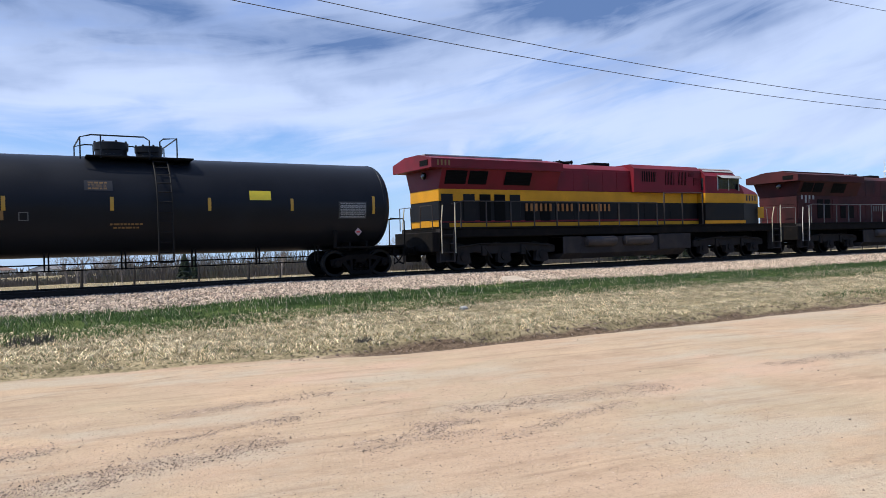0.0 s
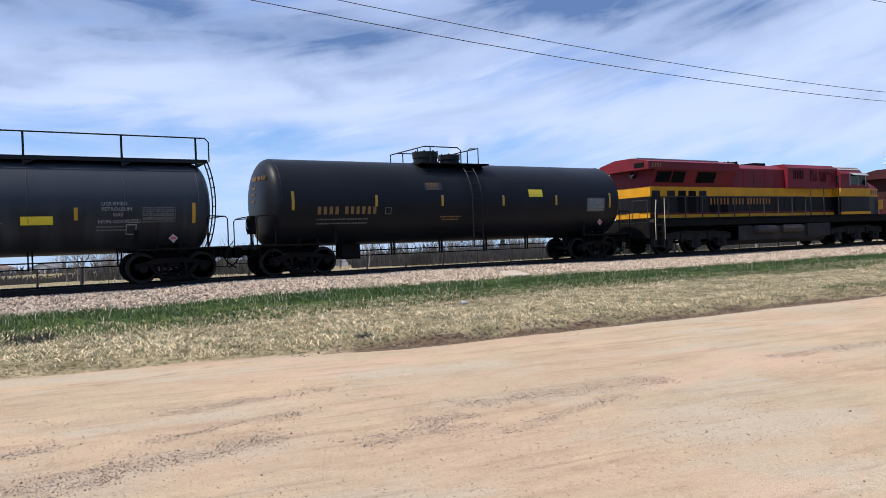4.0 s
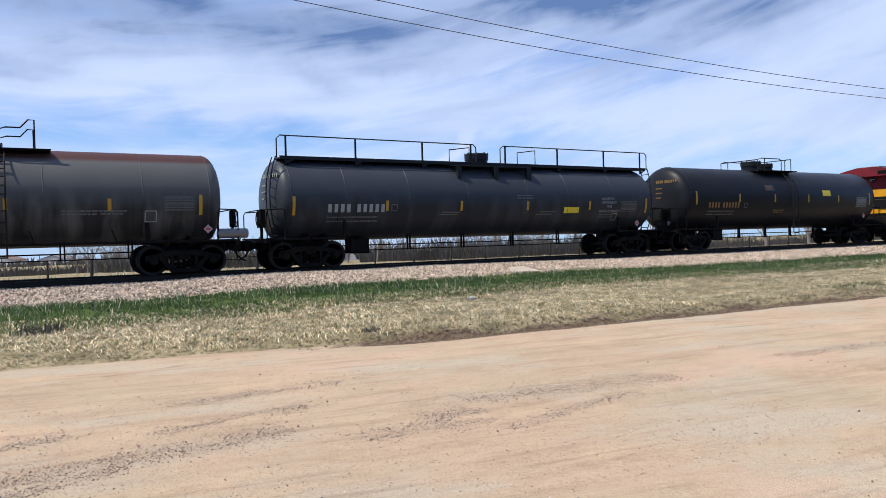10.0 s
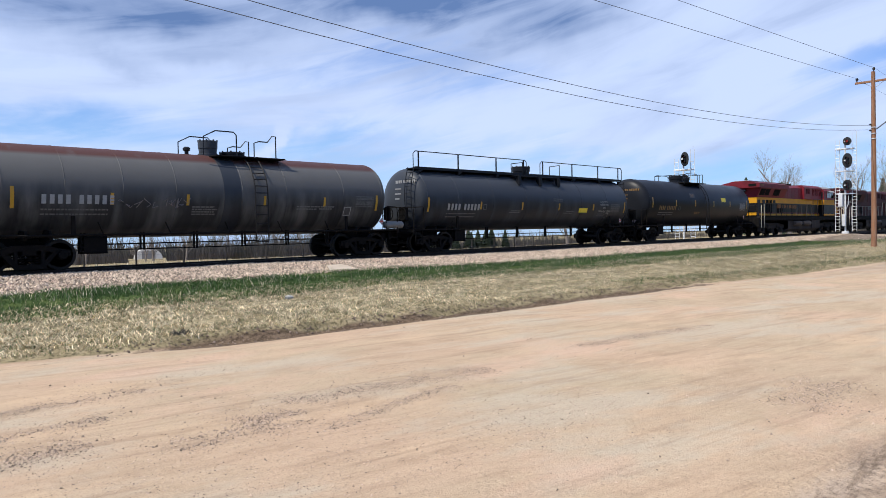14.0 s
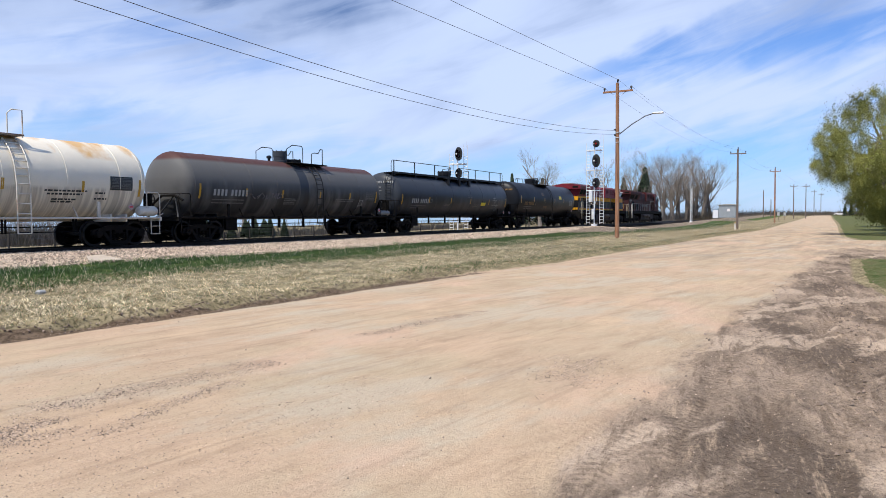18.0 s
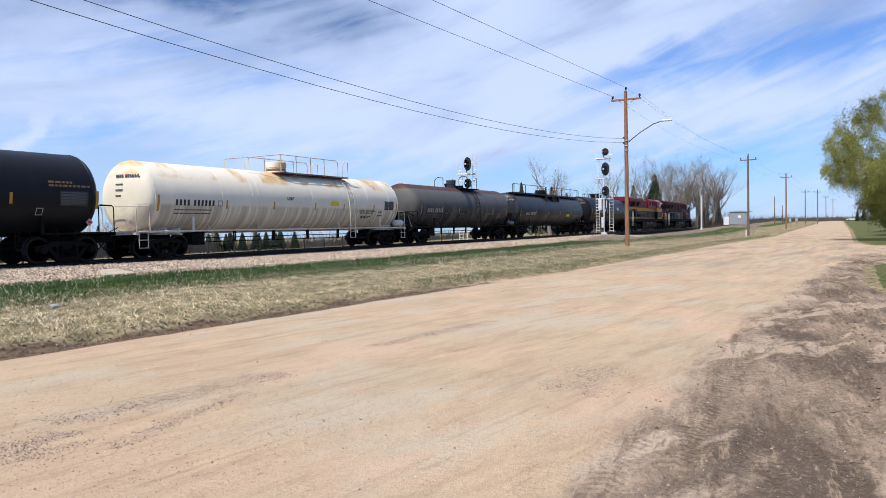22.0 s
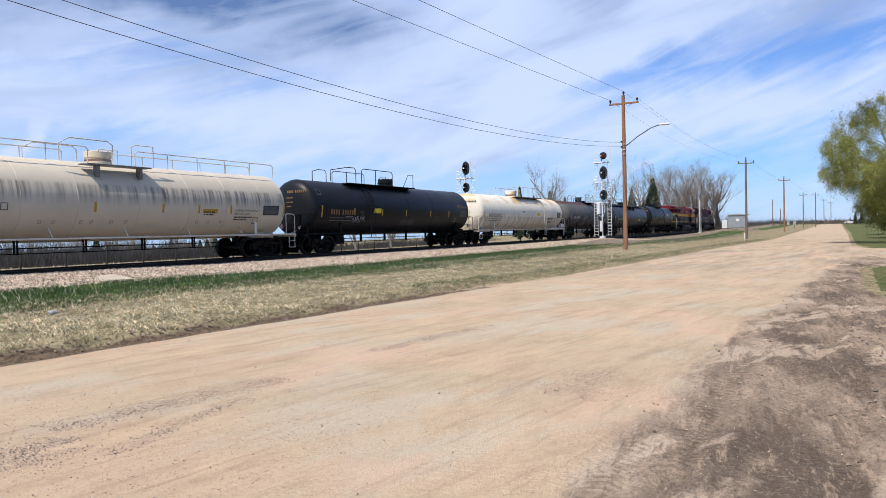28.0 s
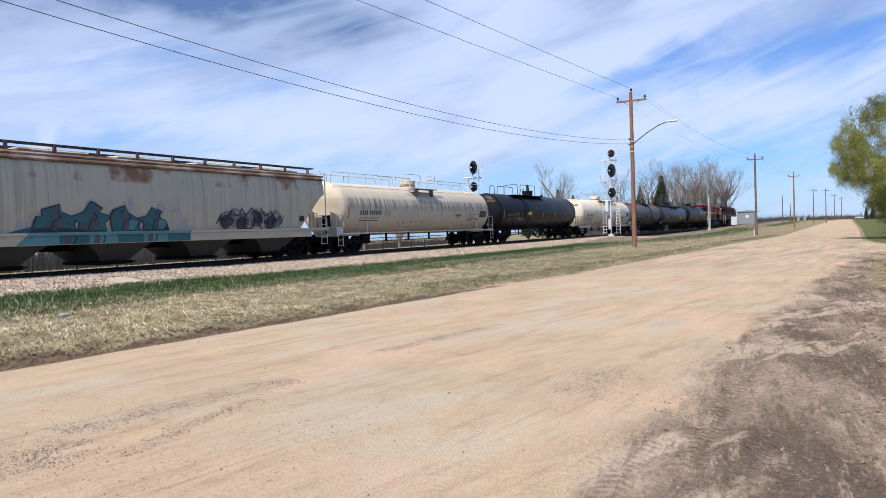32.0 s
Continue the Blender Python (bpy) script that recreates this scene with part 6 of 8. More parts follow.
            g.tube([(X(x - 0.05 * d), y * 1.53, 0.7), (X(x - 0.05 * d), y * 1.53, 1.9), (X(x + 0.12), y * 1.53, 2.5)], 0.024, 6)
            g.tube([(X(x + 0.65), y * 1.53, 0.7), (X(x + 0.65), y * 1.53, 2.6)], 0.024, 6)
            part("grab_rail", g, step_rail, c)
    for x in (0.75, 21.5):
        part("end_rail", Shape().tube([(X(x), -1.3, 1.6), (X(x), -1.3, 2.5), (X(x), -0.4, 2.5), (X(x), -0.35, 1.6)], 0.02, 6).tube([(X(x), 1.3, 1.6), (X(x), 1.3, 2.5), (X(x), 0.4, 2.5), (X(x), 0.35, 1.6)], 0.02, 6), rails, c)
    part("headlight", Shape().lathe([(X(1.1), 0.14), (X(1.02), 0.14), (X(1.0), 0.1)], "x", 12, (0, -0.16, 3.7)), GLASS, c)
    part("number_board", Shape().box(X(0.60), X(0.62), -1.3, -0.7, 4.0, 4.2), GRILLE, c)
    part("name_lettering", flat_bars(X(5.2) if words == (6, 4, 8) else X(8.5), 2.29, 0.31, words, -1.158, 0.62, 0.18), name_mat, c)
    part("cab_number", flat_bars(X(*cab_bars[:1]), cab_bars[1], cab_bars[2], (4,), cab_bars[3]), cab_bars[4], c)
    plow = Shape().loft([[(X(21.5), -1.45, 0.2), (X(21.5), 1.45, 0.2), (X(21.45), 1.45, 0.95), (X(21.45), -1.45, 0.95)], [(X(21.85), -1.3, 0.16), (X(21.85), 1.3, 0.16), (X(21.55), 1.4, 0.95), (X(21.55), -1.4, 0.95)]])
    part("plow", plow, STEEL_DARK, c)
    couplers(c, half)
    return c, half


STEP_STRIPE = material("pale_grab_rail", (0.50, 0.44, 0.30), 0.5, 0, 0.2, 6, 30, 0.05)
second_engine, h1 = locomotive(12.72, 35.0, "red, yellow and black diesel locomotive pulling the train", LOCO_BLACK, LOCO_YELLOW, LOCO_RED, DUST_RAIL, LETTER_ORANGE, (6, 4, 8), (18.75, 2.8, 0.26, -1.46, LETTER_BLACK), LOCO_YELLOW, ROOF_GREY, STEP_STRIPE)
part("crest", Shape().box(20.0 - h1, 20.5 - h1, -1.22, -1.20, 1.95, 2.5, 0.02), LOCO_YELLOW, second_engine, "small yellow crest with red bars")
part("wing_number", flat_bars(0.85 - h1, 3.98, 0.2, (4,), -1.565), LETTER_AMBER, second_engine)
part("end_stripe", Shape().box(1.13 - h1, 1.146 - h1, -1.1, 1.1, 1.70, 1.95), LOCO_YELLOW, second_engine)
lead_engine, h2 = locomotive(35.0, 57.3, "faded maroon diesel locomotive at the head of the train", MAROON, MAROON, MAROON, GREY_PIPE, LETTER_GREY, (8, 7), (15.9, 2.4, 0.3, -1.53, LETTER_WHITE), MAROON, MAROON, WHITE_PIPE)
part("rear_number", flat_bars(1.5 - h2, 2.75, 0.42, (4,), -1.14), LETTER_WHITE, lead_engine)


# ---- covered hopper ----
def build_hopper():
    q0, q1 = -119.80, -99.60
    half = (q1 - q0) / 2
    m = (q0 + q1) / 2
    c = car("hopper_car", m, "weathered grey covered hopper car with rust and painted graffiti", "hopper car")
    skin = [(1.48, 1.37), (1.56, 1.9), (1.60, 2.6), (1.57, 3.3), (1.48, 3.74)]

    def section(x, low):
        pts = []
        for y, z in skin:
            pts.append((y, max(z, low)))
        right = [(x, y, z) for y, z in pts]
        return [(x, -y, z) for y, z in pts][::-1] + right
    e = half - 0.62
    part("body", Shape().loft([section(-e, 3.05), section(-e + 0.12, 2.95), section(-e + 1.75, 1.37), section(e - 1.75, 1.37), section(e - 0.12, 2.95), section(e, 3.05)]), HOPPER, c)

    def side(x, z, off=0.004):
        return (x, -(float(np.interp(z, [k[1] for k in skin], [k[0] for k in skin])) + off), z)
    roof = [(-1.5, 3.72), (1.5, 3.72), (1.42, 3.86), (1.1, 4.04), (0.6, 4.14), (-0.6, 4.14), (-1.1, 4.04), (-1.42, 3.86)]
    part("roof", Shape().loft([[(x, y, z) for y, z in roof] for x in (-e - 0.05, e + 0.05)]), RUST, c, "rust-streaked roof")
    for y in (-1, 1):
        for z in (3.72, 3.88):
            part("eave_rail", Shape().box(-e - 0.05, e + 0.05, y * 1.5 - 0.05, y * 1.5 + 0.05, z, z + 0.07, 0.01), RUST, c)
        part("running_board", Shape().box(-e - 0.3, e + 0.1, y * 0.72 - 0.2, y * 0.72 + 0.2, 4.34, 4.39, 0.005), ROOF_DARK, c)
        for k in range(12):
            x = -e + 0.4 + k * (2 * e - 0.8) / 11
            part("running_board_bracket", Shape().box(x - 0.05, x + 0.05, y * 0.92 - 0.04, y * 0.92 + 0.04, 4.05, 4.36), RUST, c)
    for k in range(5):
        x = -7.6 + 3.8 * k
        part("roof_hatch", Shape().box(x - 1.35, x + 1.35, -0.42, 0.42, 4.12, 4.26, 0.05), HOPPER, c)
    for k in range(9):
        x = -e + 2.0 + k * (2 * e - 4.0) / 8
        s = Shape()
        zs = [1.42 + 0.28 * i for i in range(9)]
        s.add([side(x - 0.12, z, 0.0) for z in zs] + [side(x, z, 0.02) for z in zs] + [side(x + 0.03, z, 0.0) for z in zs], [(i, i + 1, 9 + i + 1, 9 + i) for i in range(8)] + [(9 + i, 9 + i + 1, 18 + i + 1, 18 + i) for i in range(8)])
        part("side_seam", s, HOPPER, c)
    for y in (-1, 1):
        part("side_sill", Shape().box(-half + 0.35, half - 0.35, y * 1.55 - 0.07, y * 1.55 + 0.07, 1.27, 1.37, 0.01).box(-e + 1.0, e - 1.0, y * 1.52 - 0.03, y * 1.52 + 0.03, 0.95, 1.28, 0.01), HOPPER, c)
    part("centre_sill", Shape().box(-half + 0.5, half - 0.5, -0.3, 0.3, 0.72, 1.0, 0.02), STEEL_DARK, c)
    for q in (-115.85, -111.75, -107.65, -103.6):
        x = q - m
        b = Shape()
        rows = [[(x - 1.6, -1.45, 1.1), (x + 1.6, -1.45, 1.1), (x + 1.6, 1.45, 1.1), (x - 1.6, 1.45, 1.1)], [(x - 1.0, -1.3, 0.72), (x + 1.0, -1.3, 0.72), (x + 1.0, 1.3, 0.72), (x - 1.0, 1.3, 0.72)], [(x - 0.55, -1.0, 0.30), (x + 0.55, -1.0, 0.30), (x + 0.55, 1.0, 0.30), (x - 0.55, 1.0, 0.30)]]
        part("discharge_bay", b.loft(rows), BAY, c)
        part("outlet_gate", Shape().box(x - 0.7, x + 0.7, -1.05, 1.05, 0.18, 0.32, 0.02).tube([(x - 0.75, -1.15, 0.26), (x + 0.75, -1.15, 0.26)], 0.03, 6), STEEL_DARK, c)
    for d in (-1, 1):
        part("slope_sheet", Shape().box(d * (e - 0.9), d * (half - 0.35), -1.45, 1.45, 1.22, 1.30, 0.01), HOPPER, c)
        for y in (-1, 1):
            x = d * (half - 0.42)
            s = Shape()
            for xx in (x - d * 0.45, x):
                s.tube([(xx, y * 1.56, 0.55), (xx, y * 1.56, 1.9)], 0.02, 5)
            for k in range(5):
                s.tube([(x - d * 0.45, y * 1.56, 0.58 + 0.32 * k), (x, y * 1.56, 0.58 + 0.32 * k)], 0.016, 5)
            part("side_ladder", s, WHITE_PIPE, c)
            part("corner_post", Shape().tube([(x, y * 1.5, 1.3), (x, y * 1.5, 4.1), (x - d * 0.2, y * 1.2, 4.25)], 0.03, 6), WHITE_PIPE, c)
            part("end_brace", Shape().box(d * (e - 0.75) - 0.08, d * (e - 0.75) + 0.08, y * 1.3 - 0.06, y * 1.3 + 0.06, 1.3, 2.3, 0.01), HOPPER, c)
        truck(c, d * 7.78)
        part("end_handrail", Shape().tube([(d * (half - 0.5), -1.0, 1.3), (d * (half - 0.5), -1.0, 2.1), (d * (half - 0.5), -0.5, 2.15), (d * (half - 0.5), -0.5, 1.3)], 0.02, 6), STEEL_DARK, c)
    for q in (-113.9, -106.6, -110.2, -101.3):
        part("reflector", Shape().add([side(q - m - 0.05, z) for z in (1.5, 1.9)] + [side(q - m + 0.05, z) for z in (1.9, 1.5)], [(0, 1, 2, 3)]), AMBER, c)
    part("stencil_panel", Shape().add([side(-102.1 - m, 1.7), side(-102.1 - m, 1.95), side(-101.75 - m, 1.95), side(-101.75 - m, 1.7)], [(0, 1, 2, 3)]), BLACK_MARK, c)
    rng = random.Random(61)

    def spot(x, z, r, n=10, k=0.15, off=0.006):
        return [side(x + r * math.cos(a) * (1 + rng.uniform(-k, k)), max(0.98, z + r * math.sin(a) * (1 + rng.uniform(-k, k))), off) for a in (2 * math.pi * i / n for i in range(n))]

    def fan(s, pts):
        s.add(pts, [tuple(range(len(pts)))])
        return s
    cloud = Shape()
    for x, z, r in ((-115.4, 1.5, 0.28), (-114.9, 1.75, 0.32), (-114.3, 2.0, 0.28), (-113.0, 2.25, 0.25), (-111.5, 2.35, 0.25), (-110.1, 2.2, 0.28), (-109.4, 1.9, 0.35), (-109.0, 1.55, 0.3), (-108.6, 1.3, 0.25)):
        fan(cloud, spot(x - m, z, r))
    part("graffiti_cloud", cloud, GRAF_WHITE, c)
    forms = ([(-0.78, -0.05), (-0.62, 0.55), (-0.42, 0.55), (-0.45, 0.78), (0.18, 0.97), (0.20, 0.72), (0.74, 0.50), (0.70, 0.22), (0.84, -0.05)],
             [(-0.78, 0.55), (-0.30, 0.72), (-0.06, 1.08), (0.06, 1.06), (0.42, 0.84), (0.28, 0.70), (0.74, 0.55), (0.50, 0.30), (0.62, -0.05), (-0.55, -0.05), (-0.46, 0.32)],
             [(-0.64, 0.58), (-0.50, 0.80), (-0.02, 0.96), (0.10, 0.70), (0.64, 0.40), (0.58, 0.18), (0.68, -0.05), (-0.48, -0.05), (-0.60, 0.28)],
             [(-0.78, 0.50), (-0.36, 0.60), (-0.18, 0.92), (0.22, 0.70), (0.10, 0.54), (0.48, 0.40), (0.66, -0.05), (-0.58, -0.05), (-0.50, 0.26)])
    shades = ([(-0.10, 0.84), (0.10, 0.90), (0.12, 0.62), (-0.02, 0.56)], [(-0.40, 0.30), (0.38, 0.44), (0.30, 0.20), (-0.44, 0.14)], [(0.05, 0.98), (0.34, 0.84), (0.06, 0.40), (-0.02, 0.44)], [(-0.08, 0.06), (-0.12, 0.60), (0.06, 0.60), (0.12, 0.06)], [(0.18, 0.50), (0.54, 0.40), (0.40, 0.04), (0.14, 0.06)])
    for i, x in enumerate((-114.35, -113.0, -111.65, -110.35)):
        o = forms[i]
        for name, k, off, mat in (("graffiti_outline", 1.0, 0.030, GRAF_DARK), ("graffiti_letter", 0.90, 0.034, GRAF_TEAL)):
            part(name, fan(Shape(), [side(x - m + a * 1.06 * k, 1.36 + 0.4 + (b - 0.4) * k, off) for a, b in o]), mat, c)
        for j in ((0, 1, 3), (1, 2, 3), (0, 3, 4), (2, 3, 4))[i]:
            part("graffiti_shade", fan(Shape(), [side(x - m + a * 0.95, 1.38 + b * 0.86, 0.038) for a, b in shades[j]]), GRAF_GREY if j != 4 else GRAF_PALE, c)
        part("graffiti_line", Shape().tube([side(x - m - 0.12, 1.42, 0.04), side(x - m - 0.05, 1.75, 0.04), side(x - m + 0.22, 1.85, 0.04), side(x - m + 0.1, 2.05, 0.04)], 0.018, 4), GRAF_DARK, c)
    part("graffiti_sweep", fan(Shape(), [side(q - m, z, 0.028) for q, z in ((-115.9, 1.38), (-114.9, 1.62), (-114.2, 1.95), (-113.9, 1.6), (-114.0, 1.38))]), GRAF_TEAL, c)
    for i, q in enumerate((-115.3, -114.2, -113.1, -112.0, -110.9, -109.8)):
        part("graffiti_base", Shape().add([(q - m - (0.35 if i == 0 else 0), -1.556, 0.97), (q - m + 1.1, -1.556, 0.97), (q - m + 1.1, -1.556, 1.27), (q - m, -1.556, 1.27)], [(0, 1, 2, 3)]), GRAF_TEAL if i % 2 else GRAF_PALE, c)
        if i in (1, 2, 4):
            part("graffiti_line", Shape().tube([(q - m + 0.55, -1.557, 1.26), (q - m + 0.62, -1.557, 1.12), (q - m + 0.5, -1.557, 0.98)], 0.025, 4), GRAF_DARK, c)
            part("graffiti_shade", Shape().add([(q - m + 0.15, -1.558, 0.98), (q - m + 0.4, -1.558, 0.98), (q - m + 0.42, -1.558, 1.26), (q - m + 0.22, -1.558, 1.26)], [(0, 1, 2, 3)]), GRAF_GREY, c)
        part("graffiti_sill", Shape().add([(q - m, -1.626, 1.275), (q - m + 1.1, -1.626, 1.275), (q - m + 1.1, -1.626, 1.365), (q - m, -1.626, 1.365)], [(0, 1, 2, 3)]), GRAF_PALE, c)
    for k in range(8):
        x = -106.75 + 0.44 * k
        z = 1.74 + 0.14 * math.sin(k * 1.9)
        part("graffiti_patch", fan(Shape(), spot(x - m, z, 0.30, 9, 0.25, 0.03)), GRAF_WHITE if k % 2 else GRAF_GREY, c)
        for i, r in enumerate((0.34, 0.25, 0.16, 0.08)):
            a0 = rng.uniform(0, 6.28)
            part("graffiti_swirl", Shape().tube([side(x - m + r * math.cos(a) * (1.1 + 0.2 * math.sin(3 * a)), max(1.40, z + r * 1.1 * math.sin(a)), 0.036) for a in (a0 + n * 0.5 for n in range(11))], 0.02, 4), GRAF_DARK, c)
    part("graffiti_edge", Shape().tube([side(-107.3 - m + 0.2 * i, 2.02 + (0.28 if i % 3 == 1 else 0.08 * (i % 2)) - 0.004 * (i - 10) ** 2, 0.03) for i in range(21)], 0.028, 4), GRAF_DARK, c)
    couplers(c, half)


# the bays' grey made much darker, for the shade beneath the car
BAY = material("shaded_discharge_bay", (0.045, 0.039, 0.032), 0.8, 0, 0.2, 1.5, 25, 0.1)
ROOF_DARK = material("dark_grating", (0.06, 0.055, 0.05), 0.7, 0.2, 0.2, 5, 40, 0.3)
GRAF_TEAL = material("teal_spray_paint", (0.03, 0.125, 0.14), 0.6, 0, 0.2, 1.5, 30, 0.0)
GRAF_DARK = material("dark_spray_paint", (0.03, 0.03, 0.05), 0.6, 0, 0.2, 2, 30, 0.0)
GRAF_PALE = material("pale_teal_spray_paint", (0.10, 0.26, 0.27), 0.6, 0, 0.2, 1.5, 30, 0.0)
GRAF_GREY = material("grey_spray_paint", (0.085, 0.085, 0.10), 0.6, 0, 0.2, 2, 30, 0.0)
GRAF_WHITE = material("pale_spray_paint", (0.42, 0.37, 0.36), 0.6, 0, 0.1, 2, 30, 0.0)
build_hopper()


# ---- beside the line: poles, wires, signals, hut ----
def utility_pole(s, n, z, top, wood, lamp=False, label="weathered wooden utility pole with a crossarm"):
    p = thing("utility_pole", pose(s, n, z), label, "utility pole", "utility poles along the road")
    h = top - z
    r0 = 0.15
    part("pole", Shape().tube([(0, 0, -0.3), (0.02, 0.01, h * 0.5), (0.0, 0.03, h - 0.1)], [r0, 0.13, 0.105], 12), wood, p)
    part("crossarm", Shape().box(-0.05, 0.05, -0.98, 0.98, h - 0.72, h - 0.60, 0.01), wood, p)
    for y in (-1, 1):
        part("brace", Shape().tube([(0.06, y * 0.55, h - 0.68), (0.08, 0, h - 1.05)], 0.015, 5), GALV, p)
    for y, zz in ((-0.88, h - 0.6), (0.88, h - 0.6), (0, h - 0.1)):
        part("insulator", Shape().lathe([(zz, 0.03), (zz + 0.08, 0.03), (zz + 0.09, 0.075), (zz + 0.15, 0.06), (zz + 0.17, 0.08), (zz + 0.24, 0.05)], "z", 10, (0, y, 0)), SIGNAL_BLACK, p)
    if lamp:
        part("lamp_arm", Shape().tube([(0, -0.12, 6.95), (0.1, -0.9, 7.55), (0.3, -1.7, 8.05), (0.4, -2.2, 8.2)], 0.035, 8), WIRE, p)
        part("lamp_head", Shape().box(0.3, 0.5, -2.85, -2.15, 8.16, 8.28, 0.04), GALV, p)
        for zz in (6.4, 6.7, 7.05):
            part("band", Shape().lathe([(zz, 0.155), (zz + 0.04, 0.155)], "z", 12), GALV, p)
        part("strain_insulator", Shape().box(-0.2, 0.2, 0.1, 0.2, 6.85, 6.93, 0.02).box(-0.2, 0.2, 0.1, 0.2, 7.2, 7.28, 0.02), SIGNAL_BLACK, p)
    return p


POLES = [(-14.0, 14.2, 0.05, 9.0), (47.5, 12.3, 0.0, 10.4), (98.8, 10.1, -0.3, 10.05), (148.2, 8.6, -0.1, 10.35), (235.9, 8.6, 0.35, 10.6), (245.3, 5.6, 0.4, 10.8), (306.7, 4.2, 0.9, 10.9), (359.3, 2.2, 1.3, 11.1)]
for i, (s, n, z, t) in enumerate(POLES):
    utility_pole(s, n, z, t, WOOD_POLE if i in (1, 3) else WOOD_GREY, i == 1, "orange-brown wooden utility pole with a street lamp arm" if i == 1 else "weathered wooden utility pole with a crossarm")


def wire(a, b, sag, r=0.010):
    pts = []
    for k in range(25):
        t = k / 24
        pts.append(tuple(a[i] + (b[i] - a[i]) * t - (4 * sag * t * (1 - t) if i == 2 else 0) for i in range(3)))
    whole("overhead_wire", Shape().tube(pts, r, 5), WIRE, Matrix.Identity(4), "thin dark overhead wire between wooden poles", "wire", "overhead wires")


for i in range(len(POLES) - 2):
    a, b = POLES[i], POLES[i + 1 if i != 3 else 5]
    for dy, dz in ((0.88, -0.38), (0.0, 0.12), (-0.88, -0.38)):
        if i:
            wire((a[0], a[1] + dy, a[3] + dz), (b[0], b[1] + dy, b[3] + dz), 0.9, 0.005)
        elif dy >= 0:
            wire((a[0], a[1] + dy, a[3] + dz), (b[0], b[1] + dy, b[3] + dz), 0.1, 0.010)
    if i == 0:
        wire((a[0], a[1] + 0.15, 8.2), (b[0], b[1] + 0.15, 6.95), 1.8, 0.009)
        wire((a[0], a[1] + 0.15, 8.6), (b[0], b[1] + 0.15, 7.2), 1.8, 0.009)


def glow(name, col, power):
    m = material(name, tuple(c * 0.3 for c in col), 0.3, 0, 0.02, 5, 40, 0)
    b = m.node_tree.nodes["Principled BSDF"]
    b.inputs["Emission Color"].default_value, b.inputs["Emission Strength"].default_value = (*col, 1), power
    return m


RED_LAMP = glow("lit_red_lens", (1.0, 0.05, 0.03), 0.18)
DARK_LENS = material("unlit_red_lens", (0.06, 0.006, 0.006), 0.15, 0, 0.05, 5, 40, 0)


def signal_mast(s, n, z, top, heads, label, cabinet=True, ladders=(0.52, -0.9)):
    p = thing("signal_mast", pose(s, n, z), label, "railway signal", "railway signals")
    h = top - z
    part("mast", Shape().tube([(0, 0, -0.5), (0, 0, h - 0.5)], 0.075, 10).box(-0.25, 0.25, -0.25, 0.25, -0.4, 0.12, 0.02), GALV, p)
    for y in ladders:
        top_ = h - (0.0 if y < 0 else 0.7)
        lad = part("ladder", Shape().tube([(0.2, y, 0.1), (0.2, y, top_)], 0.024, 5), GALV, p)
        part("ladder_rail", Shape().tube([(0.2, y + 0.38, 0.1), (0.2, y + 0.38, top_)], 0.024, 5), GALV, lad)
        for k in range(int((h - 0.9) / 0.3)):
            part("rung", Shape().tube([(0.2, y, 0.3 + 0.3 * k), (0.2, y + 0.38, 0.3 + 0.3 * k)], 0.02, 5), GALV, lad)
    part("finial", Shape().tube([(0.55, -0.6, h - 0.2), (0.55, -0.6, h + 0.35)], 0.015, 5), GALV, p)
    for zz, rx, rz, lens in heads:
        zz -= z
        part("bracket", Shape().box(-0.1, 0.6, -0.62, 0.84, zz - rz - 0.32, zz - rz - 0.22, 0.01).box(-0.35, 0.05, -0.12, 0.02, zz - 0.06, zz + 0.06, 0.01), GALV, p)
        bg = [(-0.30, -0.25 + rx * math.cos(a), zz + rz * math.sin(a)) for a in (2 * math.pi * k / 24 for k in range(24))]
        hd = part("signal_head", Shape().loft([bg, [(x + 0.05, y, q) for x, y, q in bg]]).box(-0.25, 0.02, -0.42, -0.08, zz - rz * 0.75, zz + rz * 0.75, 0.03), SIGNAL_BLACK, p)
        for k, dz in enumerate((0,) if rz < rx * 1.2 else (-0.2, 0.2)):
            part("hood", Shape().tube([(-0.30, -0.25, zz + dz), (-0.55, -0.25, zz + dz)], 0.14, 14, False), SIGNAL_BLACK, hd)
            part("lens", Shape().lathe([(-0.34, 0.115), (-0.32, 0.12)], "x", 14, (0, -0.25, zz + dz)), RED_LAMP if lens == "lit" else DARK_LENS, hd)
    if cabinet:
        part("junction_box", Shape().box(-0.2, 0.2, 0.2, 0.55, 2.4, 3.6, 0.03), GALV, p, "pale grey junction box")
        part("junction_box", Shape().box(-0.35, -0.05, -0.1, 0.2, 0.6, 1.7, 0.03), GALV, p)
        part("cable", Shape().tube([(-0.2, 0.3, 2.3), (-0.3, -0.1, 2.0), (-0.15, -0.3, 2.7), (-0.1, -0.3, 3.4)], 0.025, 6), GALV, p)
    return p


signal_mast(73.3, 21.3, 0.62, 9.87, ((8.99, 0.36, 0.38, "lit"), (7.24, 0.42, 0.68, "dark"), (4.98, 0.40, 0.50, "dark")), "tall galvanised signal mast with three black heads")
signal_mast(57.2, 29.0, 0.0, 7.9, ((7.10, 0.36, 0.60, "dark"), (5.40, 0.34, 0.42, "dark")), "galvanised signal mast with two black heads", False)
signal_mast(138.2, 22.0, 0.35, 6.9, (), "bare galvanised ladder mast beside the track", False, (-0.2,))

HUT = material("blue_grey_metal_siding", (0.26, 0.285, 0.30), 0.5, 0.1, 0.1, 2, 30, 0.1)


